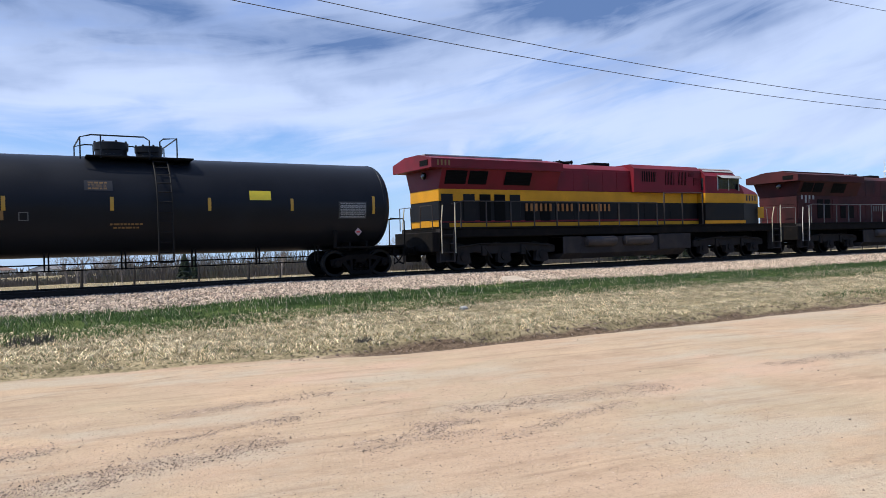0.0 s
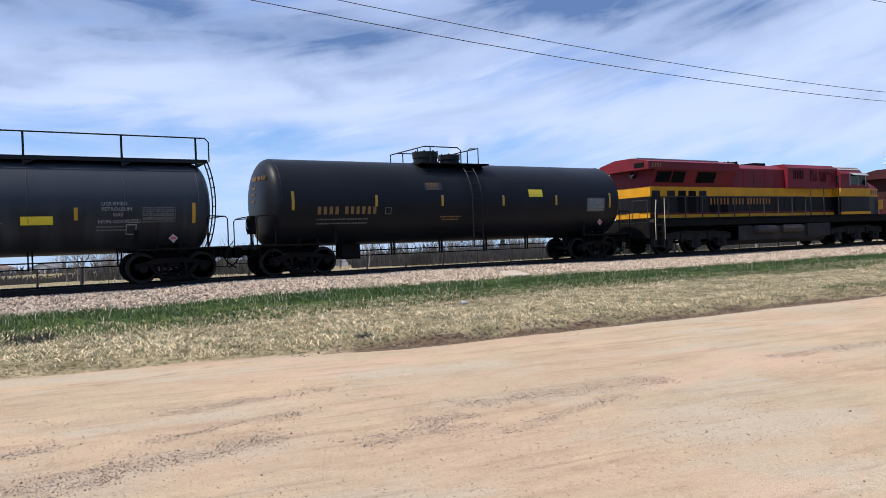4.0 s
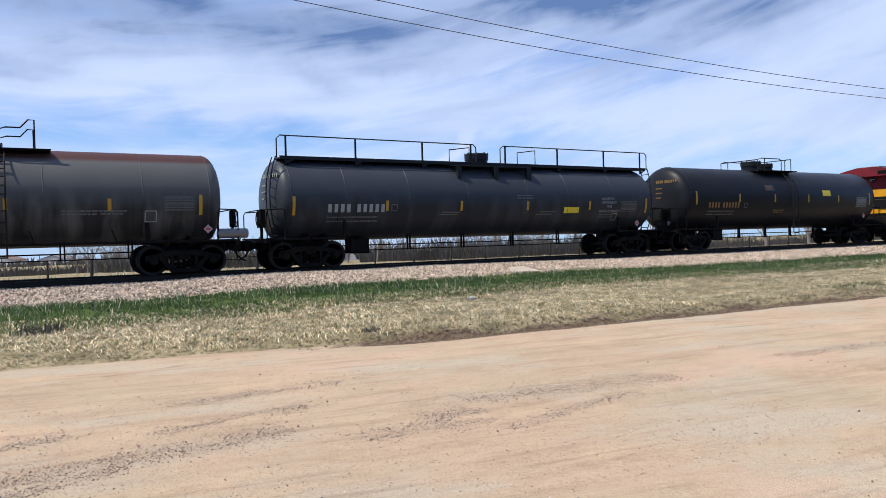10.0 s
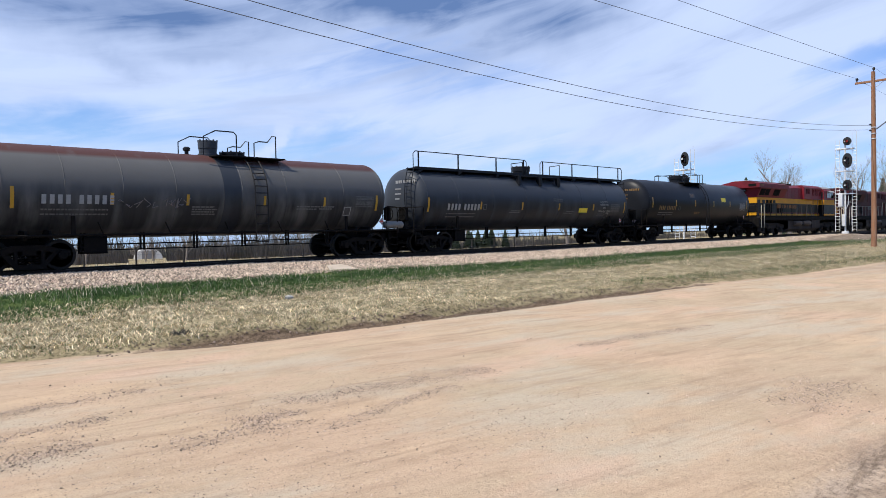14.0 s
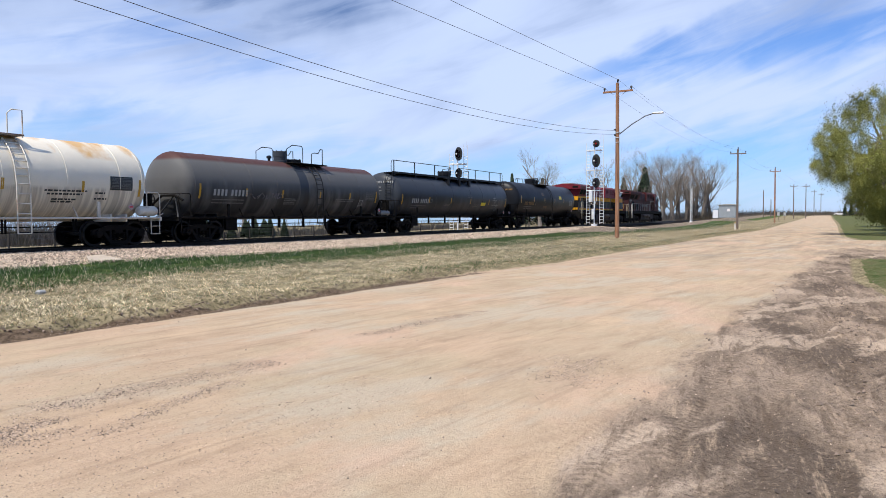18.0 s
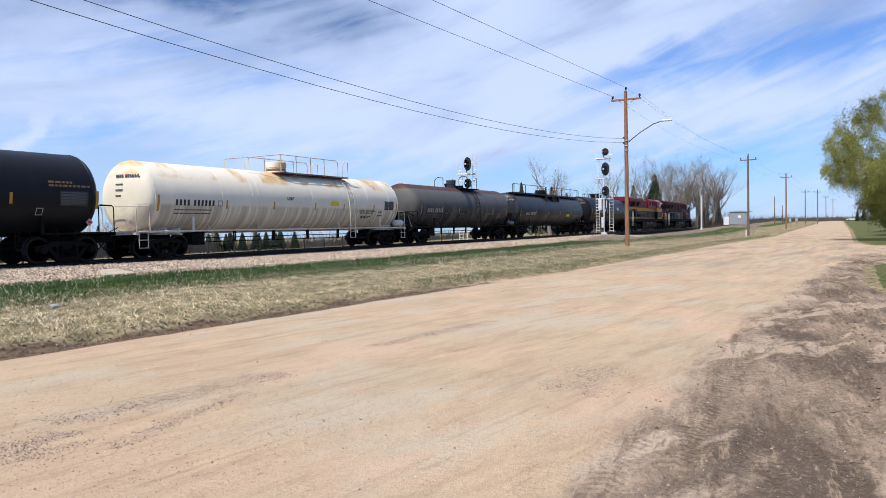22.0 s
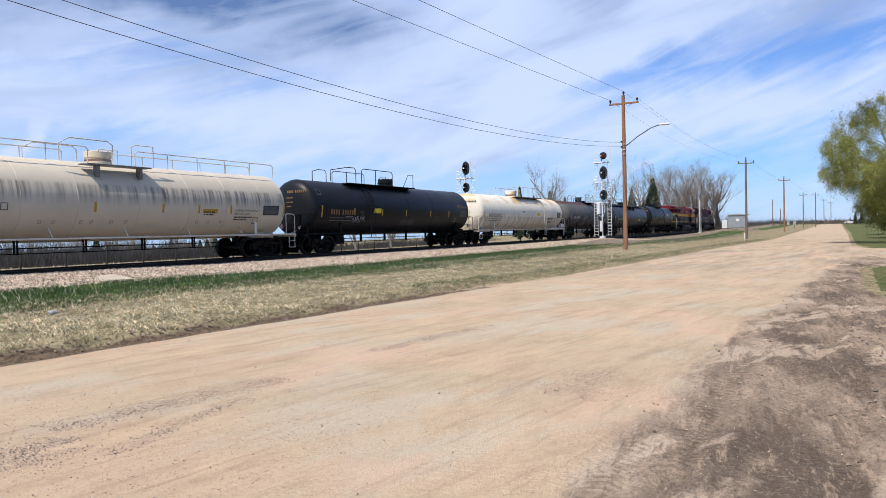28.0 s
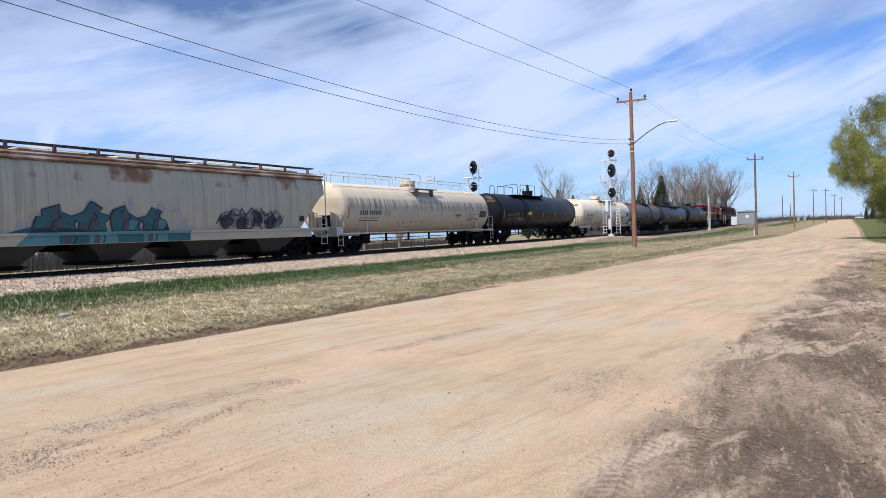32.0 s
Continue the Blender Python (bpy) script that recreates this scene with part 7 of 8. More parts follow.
def build_hut():
    z = ground_height(157, 17.5)
    h = thing("equipment_hut", pose(157, 17.5, z), "blue-grey metal equipment hut on a gravel pad", "hut")
    part("wall", Shape().box(-1.5, 1.5, -1.35, 1.9, 0, 2.5, 0.03), HUT, h)
    part("roof", Shape().loft([[(x, y, q) for y, q in ((-2.05, 2.5), (2.05, 2.5), (2.0, 2.62), (0, 2.8), (-2.0, 2.62))] for x in (-1.65, 1.65)]), ROOF_GREY, h)
    part("sign", Shape().box(-1.53, -1.505, -0.3, 0.3, 1.3, 1.8, 0.004), PLACARD, h)
    c = thing("relay_cabinet", pose(156, 20.0, z - 0.1), "small silver relay cabinet beside the hut", "cabinet")
    part("body", Shape().box(-0.6, 0.6, -0.55, 0.5, 0, 1.7, 0.03), GALV, c)


build_hut()
for s, n, h in ((262, 18.6, 9.0), (262, 16.3, 6.0)):
    q = thing("bare_pole", pose(s, n, ground_height(s, n)), "slim bare wooden pole beyond the crossing", "pole", "bare poles beyond the crossing")
    part("shaft", Shape().lathe([(-0.3, 0.17), (h, 0.11)], "z", 8), WOOD_GREY, q)


def marker(s, n, h, name, label, cap=None):
    p = thing(name, pose(s, n, ground_height(s, n)), label, "marker post", "markers along the verge")
    part("post", Shape().box(-0.06, 0.06, -0.06, 0.06, -0.1, h, 0.01), PLACARD, p)
    part("cap", Shape().box(-0.065, 0.065, -0.065, 0.065, h, h + 0.12, 0.02), cap or RED_MARK, p)


marker(94.4, 9.9, 0.75, "marker_post", "short white marker post with an orange cap", AMBER)
for s, n in ((205, 9.5), (196, 10.5)):
    p = thing("road_sign", pose(s, n, ground_height(s, n)), "pale board sign on a post", "sign", "board signs at the crossing")
    part("post", Shape().box(-0.05, 0.05, -0.05, 0.05, -0.1, 1.2), WOOD_GREY, p)
    part("board", Shape().box(-0.02, 0.02, -0.28, 0.28, 1.0, 2.0, 0.005), ROOF_GREY, p)


def build_far_car():
    z = ground_height(330, -4.8)
    c = thing("parked_car", pose(330, -4.8, z, 0, 0, 90), "white car far off at the road crossing", "car")
    part("body", Shape().prism([(-2.2, 0.35), (2.2, 0.35), (2.2, 0.75), (1.2, 0.9), (0.6, 1.4), (-1.0, 1.42), (-1.7, 0.95), (-2.2, 0.9)], -0.9, 0.9), PLACARD, c)
    part("window", Shape().prism([(-1.4, 0.95), (1.0, 0.95), (0.5, 1.33), (-0.95, 1.35)], -0.92, 0.92), GLASS, c)
    for x in (-1.35, 1.35):
        for y in (-0.8, 0.8):
            part("wheel", Shape().lathe([(y - 0.1, 0.3), (y - 0.1, 0.33), (y + 0.1, 0.33), (y + 0.1, 0.3)], "y", 14, (x, 0, 0.33)), SIGNAL_BLACK, c)


build_far_car()

# ---- far side of the line ----
SIDING = material("pale_siding", (0.55, 0.53, 0.49), 0.7, 0, 0.08, 2, 30, 0.1)
SHINGLE = material("brown_roof_shingle", (0.20, 0.13, 0.10), 0.85, 0, 0.15, 3, 30, 0.2)
GREYWALL = material("grey_house_wall", (0.20, 0.19, 0.185), 0.8, 0, 0.1, 2, 30, 0.1)


def house(s, n, w, d, h, wall, roof, label):
    z = ground_height(s, n)
    p = thing("house", pose(s, n, z, 0, 0, -30), label, "house", "houses behind the line")
    part("wall", Shape().prism([(-w / 2, 0), (w / 2, 0), (w / 2, h * 0.62), (0, h * 0.95), (-w / 2, h * 0.62)], -d / 2, d / 2), wall, p)
    for k in (-1, 1):
        part("roof", Shape().add([(0, -d / 2 - 0.3, h), (k * (w / 2 + 0.3), -d / 2 - 0.3, h * 0.6), (k * (w / 2 + 0.3), d / 2 + 0.3, h * 0.6), (0, d / 2 + 0.3, h), (0, -d / 2 - 0.3, h + 0.12), (k * (w / 2 + 0.3), -d / 2 - 0.3, h * 0.6 + 0.12), (k * (w / 2 + 0.3), d / 2 + 0.3, h * 0.6 + 0.12), (0, d / 2 + 0.3, h + 0.12)], [(0, 1, 2, 3), (4, 5, 6, 7), (0, 1, 5, 4), (1, 2, 6, 5), (2, 3, 7, 6), (3, 0, 4, 7)]), roof, p)
    part("door", Shape().box(-0.5, 0.5, -d / 2 - 0.03, -d / 2 + 0.02, 0, min(2.0, h * 0.55), 0.01), GREYWALL if wall is SIDING else SIDING, p)
    return p


house(133.5, 152, 4.2, 5, 2.6, SIDING, ROOF_GREY, "small pale garden shed behind the line")
house(158, 176, 7.0, 9, 3.0, SIDING, SHINGLE, "pale house with a brown roof behind the line")
house(120, 152, 6.0, 7, 3.4, GREYWALL, SHINGLE, "dark grey house among bare trees")
house(-6, 330, 12, 9, 4.5, SIDING, SHINGLE, "far pale house beyond the field")
house(12, 320, 9, 9, 4.0, SIDING, GREYWALL, "far pale house beyond the field")


def build_barn():
    s, n = 59.3, 144
    z = ground_height(s, n)
    p = thing("barn", pose(s, n, z, 0, 0, -20), "white arched metal barn beyond the field", "barn")
    arc = [(2.6 * math.cos(a), 2.2 * math.sin(a)) for a in (math.pi * k / 12 for k in range(13))]
    part("shell", Shape().prism(arc, -3, 3), SIDING, p)
    part("door", Shape().box(-1.2, 1.2, -3.04, -3.0, 0, 1.6), GREYWALL, p)
    s, n = 115, 136
    t = thing("box_truck", pose(s, n, ground_height(s, n), 0, 0, -25), "white truck with a dark box parked by the houses", "truck")
    part("cab", Shape().prism([(-3.3, 0.4), (-1.7, 0.4), (-1.7, 2.1), (-2.6, 2.1), (-3.2, 1.3)], -0.9, 0.9), SIDING, t)
    part("box", Shape().box(-1.6, 3.0, -1.0, 1.0, 0.55, 2.0, 0.03), GREYWALL, t)
    for x in (-2.5, 1.8):
        for y in (-0.85, 0.85):
            part("wheel", Shape().lathe([(y - 0.12, 0.38), (y - 0.1, 0.42), (y + 0.1, 0.42), (y + 0.12, 0.38)], "y", 12, (x, 0, 0.42)), SIGNAL_BLACK, t)


build_barn()


OLD_POST = material("dark_fence_wood", (0.035, 0.03, 0.026), 0.9, 0, 0.3, 3, 30, 0.3)


def build_fence():
    f = thing("field_fence", pose(0, 46, 0), "old wire fence on leaning dark wooden posts", "fence")
    rng = random.Random(9)
    xs = [1.2, 3.4, 6.2, 9.9, 13.0, 15.1] + [18.2 + 3.1 * k for k in range(26)]
    for i, x in enumerate(xs):
        z = ground_height(x, 46)
        t = rng.uniform(-0.06, 0.06)
        r = 0.10 if i in (1, 4) else 0.065
        part("post", Shape().tube([(x, 0, z - 0.2), (x + t, rng.uniform(-0.05, 0.05), z + rng.uniform(1.1, 1.35))], [r, r * 0.85], 7), OLD_POST, f)
    for h in (0.4, 0.75, 1.05):
        part("wire", Shape().tube([(x, 0, ground_height(x, 46) + h) for x in xs], 0.008, 4), WIRE, f)


build_fence()

# ---- loose things on the verge ----
SLAB = material("weathered_board", (0.46, 0.38, 0.29), 0.85, 0, 0.12, 2, 25, 0.2)
whole("board_slab", Shape().loft([[(-0.55, -0.32, 0), (0.60, -0.36, 0.0), (0.60, -0.36, 0.05), (-0.55, -0.32, 0.05)], [(-0.2, 0.30, 0.13), (0.35, 0.34, 0.15), (0.35, 0.34, 0.20), (-0.2, 0.30, 0.18)]]), SLAB, pose(14.3, 19.5, ground_height(14.3, 19.5) + 0.0), "pale tilted board lying at the foot of the ballast", "board")
whole("litter_box", Shape().box(-0.09, 0.09, -0.06, 0.06, 0, 0.09, 0.02), ROOF_GREY, pose(8.45, 13.3, ground_height(8.45, 13.3) - 0.02, 8, 0, 20), "crumpled white litter in the dry grass", "litter")


# ---- plants ----
BARK = material("grey_bark", (0.20, 0.17, 0.145), 0.9, 0, 0.2, 3, 30, 0.4, stretch=(3, 3, 0.6))
TWIG = material("bare_twigs", (0.25, 0.215, 0.185), 0.9, 0, 0.2, 1, 20, 0.0, island=0.4)
WILLOW_LEAF = material("young_willow_leaves", (0.22, 0.225, 0.045), 0.7, 0, 0.2, 0.6, 20, 0.0, (0.07, 0.085, 0.02), 0.85, 0.4, island=0.45)
NEEDLE = material("dark_needles", (0.018, 0.032, 0.014), 0.85, 0, 0.25, 1, 20, 0.0, island=0.4)
BRUSH = material("bare_brush", (0.135, 0.115, 0.092), 0.9, 0, 0.25, 0.25, 8, 0.0, (0.10, 0.11, 0.05), 0.7, 0.12, island=0.35)
STRAW = material("dry_grass", (0.78, 0.64, 0.41), 0.8, 0, 0.15, 0.5, 15, 0.0, (0.22, 0.175, 0.095), 0.8, 3.0, island=0.65)
GREEN = material("green_grass", (0.085, 0.145, 0.032), 0.7, 0, 0.2, 0.5, 15, 0.0, (0.16, 0.19, 0.06), 0.6, 0.5, island=0.5)


def bare_tree_mesh(seed, height, spread=1.0):
    """Trunk and limbs in one shape, fine twigs in another."""
    rng = random.Random(seed)
    limbs, twigs = Shape(), Shape()

    def grow(p, d, length, r, depth):
        q, pts, rr = Vector(p), [tuple(p)], [r]
        for k in range(3):
            d = (d + Vector((rng.uniform(-1, 1), rng.uniform(-1, 1), rng.uniform(-0.5, 0.9))) * 0.17).normalized()
            q = q + d * length / 3
            pts.append(tuple(q)); rr.append(r * (1 - 0.16 * (k + 1)))
        (limbs if depth < 3 else twigs).tube(pts, [x * (1, 1, 1.05, 1.35, 1.9, 2.5)[depth] for x in rr], 6 if depth < 2 else 3, depth < 2)
        if depth >= 5:
            return
        for k in range(rng.choice((3, 4, 4)) if depth else 6):
            f = rng.uniform(0.35, 1.0)
            at = Vector(pts[min(3, int(f * 3) + 0)]) if f < 0.97 else q
            a = rng.uniform(0, 2 * math.pi)
            side = d.orthogonal().normalized()
            side = (Matrix.Rotation(a, 3, d) @ side)
            nd = (d * rng.uniform(0.6, 1.0) + side * rng.uniform(0.4, 0.85) * spread + Vector((0, 0, 0.20))).normalized()
            grow(at, nd, length * rng.uniform(0.55, 0.78), rr[-1] * rng.uniform(0.5, 0.75), depth + 1)
    grow(Vector((0, 0, -0.02)), Vector((0, 0, 1)), height * 0.28, height * 0.016, 0)
    top = max(p[2] for p in twigs.v) / height
    for sh in (limbs, twigs):
        sh.v = [(x / top, y / top, z / top) for x, y, z in sh.v]
    return mesh_of("trunk", limbs, BARK), mesh_of("twig_crown", twigs, TWIG, False, False)


BARE = [bare_tree_mesh(100 + k, 1.0, (1.0, 0.8, 1.15)[k]) for k in range(3)]


def bare_tree(i, s, n, h, turn, z=None):
    a, b = BARE[i % 3]
    t = thing("bare_tree", pose(s, n, ground_height(s, n) if z is None else z, 0, 0, turn) @ Matrix.Scale(h, 4), "tall leafless tree with fine grey twigs", "tree", "leafless trees behind the line")
    part("trunk", a, None, t)
    tagged(part("twig_crown", b, None, t), kind="stuff")


rng = random.Random(77)
for i, (s, n, h) in enumerate(((150, 55.5, 18.5), (152, 54.3, 16), (196, 46, 23), (190, 50, 16), (200, 43, 22), (204, 40, 22), (199, 39, 19), (209, 36.5, 22), (206, 34, 20), (212, 32, 21.5), (214, 28.8, 18), (210, 38, 20), (218, 34, 20), (211, 30.5, 20), (215, 35, 21), (203, 37, 20), (192, 52.5, 19), (188, 56, 15), (202, 48, 18), (216, 30, 12), (160, 62, 9), (90, 58, 8.0), (84, 60, 7.5), (96, 62, 7), (112, 118, 9), (126, 120, 9), (104, 110, 8), (52, 84, 4.6), (46, 86, 4.2))):
    bare_tree(i, s, n, h, rng.uniform(0, 360))


for k in range(44):
    bare_tree(k, rng.uniform(4, 78), rng.uniform(80, 102), rng.uniform(3.2, 6.2), rng.uniform(0, 360))


def conifer_mesh(seed):
    rng = random.Random(seed)
    v, f = [], []
    for k in range(620):
        t = rng.random() ** 0.8
        z, R = 0.06 + 0.94 * t, 0.20 * (1 - t) ** 0.85 + 0.012
        a = rng.uniform(0, 2 * math.pi)
        R *= rng.uniform(0.75, 1.12)
        w = rng.uniform(0.025, 0.055) * (1.15 - t * 0.6)
        ca, sa = math.cos(a), math.sin(a)
        n0 = len(v)
        v += [(ca * R * 0.15, sa * R * 0.15, z + 0.03), (ca * R * 0.7 - sa * w, sa * R * 0.7 + ca * w, z - 0.01), (ca * R, sa * R, z - 0.05), (ca * R * 0.7 + sa * w, sa * R * 0.7 - ca * w, z - 0.015)]
        f.append((n0, n0 + 1, n0 + 2, n0 + 3))
    return mesh_of("foliage", Shape().add(v, f), NEEDLE, False, False), mesh_of("trunk", Shape().tube([(0, 0, -0.03), (0, 0, 0.95)], [0.018, 0.004], 6), BARK)


CONIFERS = [conifer_mesh(200 + k) for k in range(2)]


def conifer(i, s, n, h, wide=1.0):
    t = thing("conifer", pose(s, n, ground_height(s, n), 0, 0, 70 * i) @ Matrix.Diagonal((h * wide, h * wide, h, 1)), "dark green pointed conifer", "tree", "conifers behind the line")
    tagged(part("foliage", CONIFERS[i % 2][0], None, t), kind="stuff")
    part("trunk", CONIFERS[i % 2][1], None, t)


for i, (s, n, h, w) in enumerate(((157, 65.1, 12.5, 0.9), (163, 64, 10.5, 0.9), (160.7, 55.4, 9.5, 1.1), (158, 58, 11, 1.2), (195.3, 42.9, 14.5, 1.35), (194.1, 48.2, 12, 1.2), (197, 44, 11.5, 1.4), (300, -5.9, 4.4, 1.2), (304, -8, 6, 1.0), (15.8, 80, 2.9, 1.7), (17.2, 82, 2.5, 1.6), (12, 120, 2.6, 1.3), (66, 92, 4.4, 1.1), (110, 128, 4.6, 1.2), (45, 95, 3.2, 1.2))):
    conifer(i, s, n, h, w)
for k in range(15):
    conifer(k, 74.5 + 1.35 * k + rng.uniform(-0.4, 0.4), 80 + rng.uniform(-1.5, 1.5), rng.uniform(2.5, 3.3), rng.uniform(1.5, 2.0))


def willow_mesh(seed):
    rng = random.Random(seed)
    wood = Shape()
    wood.tube([(0, 0, -0.3), (0.1, 0.05, 1.5), (0.0, 0.1, 3.2)], [0.55, 0.45, 0.38], 10)
    ends = []
    for k in range(11):
        a = k * 2.4
        R, top = rng.uniform(2.2, 4.8), rng.uniform(5.5, 9.5)
        e = Vector((R * math.cos(a), R * math.sin(a), top))
        wood.tube([(0, 0.1, 2.8), (e.x * 0.35, e.y * 0.35, 2.8 + (top - 2.8) * 0.5), tuple(e)], [0.24, 0.15, 0.05], 6)
        ends.append(e)
        for j in range(4):
            g = e * rng.uniform(0.7, 1.0) + Vector((rng.uniform(-2, 2), rng.uniform(-2, 2), rng.uniform(-0.5, 1.5)))
            wood.tube([tuple(e * 0.75 + Vector((0, 0, 0.7))), tuple(g)], [0.07, 0.02], 4)
            ends.append(g)
    v, f = [], []
    clumps = []
    for k in range(980):
        while True:
            d = Vector((rng.gauss(0, 1), rng.gauss(0, 1), rng.gauss(0, 1))).normalized() * rng.uniform(0.55, 1.0) ** 0.5
            p = Vector((d.x * 6.2, d.y * 6.2, 6.3 + d.z * 5.5))
            taper = 0.74 + 0.26 * smooth_step(1.5, 7.0, p.z)
            p.x, p.y = p.x * taper, p.y * taper
            if noise.noise(p * 0.42 + Vector((seed, 0, 0))) > -0.05 and p.z > 0.9:
                break
        clumps.append((p, rng.uniform(0.55, 1.15)))
    for p, R in clumps:
        for j in range(150):
            c = p + Vector((rng.gauss(0, 0.24), rng.gauss(0, 0.24), rng.gauss(-0.1, 0.36))) * R
            L_, w = rng.uniform(0.10, 0.21), rng.uniform(0.016, 0.031)
            d = Vector((rng.gauss(0, 0.55), rng.gauss(0, 0.55), -1 + rng.uniform(-0.2, 0.9))).normalized()
            sd = d.orthogonal().normalized()
            sd = Matrix.Rotation(rng.uniform(0, 6.28), 3, d) @ sd
            n0 = len(v)
            v += [tuple(c), tuple(c + d * L_ * 0.5 + sd * w), tuple(c + d * L_), tuple(c + d * L_ * 0.5 - sd * w)]
            f.append((n0, n0 + 1, n0 + 2, n0 + 3))
    return mesh_of("trunk", wood, BARK), mesh_of("crown", Shape().add(v, f), WILLOW_LEAF, False, False)


W1 = willow_mesh(301)
for i, (s, n, k, turn) in enumerate(((66.8, -4.75, 1.0, 0), (79, -9.5, 1.02, 140), (97, -8.0, 0.95, 230), (118, -8.6, 0.9, 60), (62, -13.5, 1.0, 200))):
    t = thing("willow_tree", pose(s, n, ground_height(s, n), 0, 0, turn) @ Matrix.Scale(k, 4), "spreading willow in fresh yellow-green leaf beside the road", "tree", "willows beside the road")
    part("trunk", W1[0], None, t)
    tagged(part("crown", W1[1], None, t), kind="stuff")


def brush(name, label, boxes, seed):
    """Leafless undergrowth: thin upright stems in a belt."""
    g = np.random.RandomState(seed)
    v, f = [], []
    for s0, s1, n0, n1, count, h0, h1, wide in boxes:
        for k in range(count):
            s, n = g.uniform(s0, s1), g.uniform(n0, n1)
            lump = 0.62 + 0.55 * noise.noise((s * 0.16, n * 0.12, seed)) + 0.25 * noise.noise((s * 0.7, n * 0.5, seed))
            if 0.385 < s / n < 0.438 and n < 140:
                continue
            h, w = g.uniform(h0, h1) * lump * (0.4 + 0.75 * g.random_sample() ** 2), g.uniform(0.02, 0.06) * wide
            z = ground_height(s, n)
            lx, ly = g.uniform(-0.45, 0.45) * h, g.uniform(-0.3, 0.3) * h
            i = len(v)
            a = g.uniform(0, 0.7)
            v += [(s - w * math.cos(a), n - w * math.sin(a), z - 0.05), (s + w * math.cos(a), n + w * math.sin(a), z - 0.05), (s + lx * 0.4 + w * 0.8, n + ly * 0.4, z + h * 0.6), (s + lx * 0.4 - w * 0.8, n + ly * 0.4, z + h * 0.6), (s + lx, n + ly, z + h)]
            f += [(i, i + 1, i + 2, i + 3), (i + 3, i + 2, i + 4)]
    whole(name, Shape().add(v, f), BRUSH, Matrix.Identity(4), label, "bushes", kind="stuff", smooth=False, normals=False)


brush("brush_belt", "grey-brown leafless thicket behind the field", ((8, 75, 84, 104, 9000, 1.9, 5.6, 1.2), (50, 80, 150, 162, 1500, 3.0, 7.0, 2.0), (60, 74, 76, 84, 3000, 1.8, 3.8, 1.2), (-4, 10, 105, 118, 2500, 1.0, 2.6, 1.3), (40, 60, 70, 80, 4500, 1.6, 4.2, 1.1), (90, 190, 84, 104, 7000, 1.6, 4.4, 1.4), (150, 240, 32, 60, 7000, 2.0, 6.0, 1.6), (205, 222, 25, 36, 2600, 2.5, 7.5, 1.6), (-60, 40, 300, 420, 2500, 2.0, 5.0, 8)), 3)
brush("weed_tuft", "small dark tuft of dead weeds in the verge", ((-0.1, 0.6, 13.7, 14.2, 160, 0.12, 0.34, 0.25), (4.6, 4.9, 10.4, 10.55, 60, 0.05, 0.14, 0.25)), 5)
brush("far_brush", "low leafless scrub along the far crossing", ((330, 420, 6, 60, 9000, 1.5, 4.2, 5), (345, 430, -60, 8, 9000, 2.0, 5.2, 6), (240, 330, 24, 60, 6000, 1.5, 4.2, 4), (420, 600, -150, 200, 9000, 3.0, 7.0, 12)), 4)


def blades(name, label, mat, zones, seed):
    g = np.random.RandomState(seed)
    v, f = [], []
    for s0, s1, lo, hi, count, h0, h1, w0, lean in zones:
        for k in range(count):
            s = g.uniform(s0, s1)
            a, b = lo(s) if callable(lo) else lo, hi(s) if callable(hi) else hi
            n = g.uniform(a, b)
            d = 0.8 * noise.noise((s * 0.6, n * 0.9, 11)) + 0.5 * noise.noise((s * 2.3, n * 2.3, 4)) + 0.8 * noise.noise((s * 6.5, n * 4.0, 17))
            if d < g.uniform(-0.55, 0.25):
                continue
            z = ground_height(s, n) - 0.01
            if (s - 66) ** 2 / 90 + (n - 18.8) ** 2 / 8 < 1:
                continue
            h = g.uniform(h0, h1) * (0.75 + 0.35 * d)
            w = g.uniform(0.6, 1.2) * w0
            t, l = g.uniform(0, 2 * math.pi), g.uniform(0.3, 1.0) * lean * h
            lx, ly = math.cos(t) * l, math.sin(t) * l
            px = w * math.sin(g.uniform(-1.2, 1.2) + 1.6)
            i = len(v)
            v += [(s - px, n, z), (s + px, n, z), (s + lx * 0.45 + px * 0.8, n + ly * 0.45, z + h * 0.6), (s + lx * 0.45 - px * 0.8, n + ly * 0.45, z + h * 0.6), (s + lx, n + ly, z + h * (1.0 if lean < 1 else 0.72))]
            f += [(i, i + 1, i + 2, i + 3), (i + 3, i + 2, i + 4)]
    whole(name, Shape().add(v, f), mat, Matrix.Identity(4), label, "grass", kind="stuff", smooth=False, normals=False)


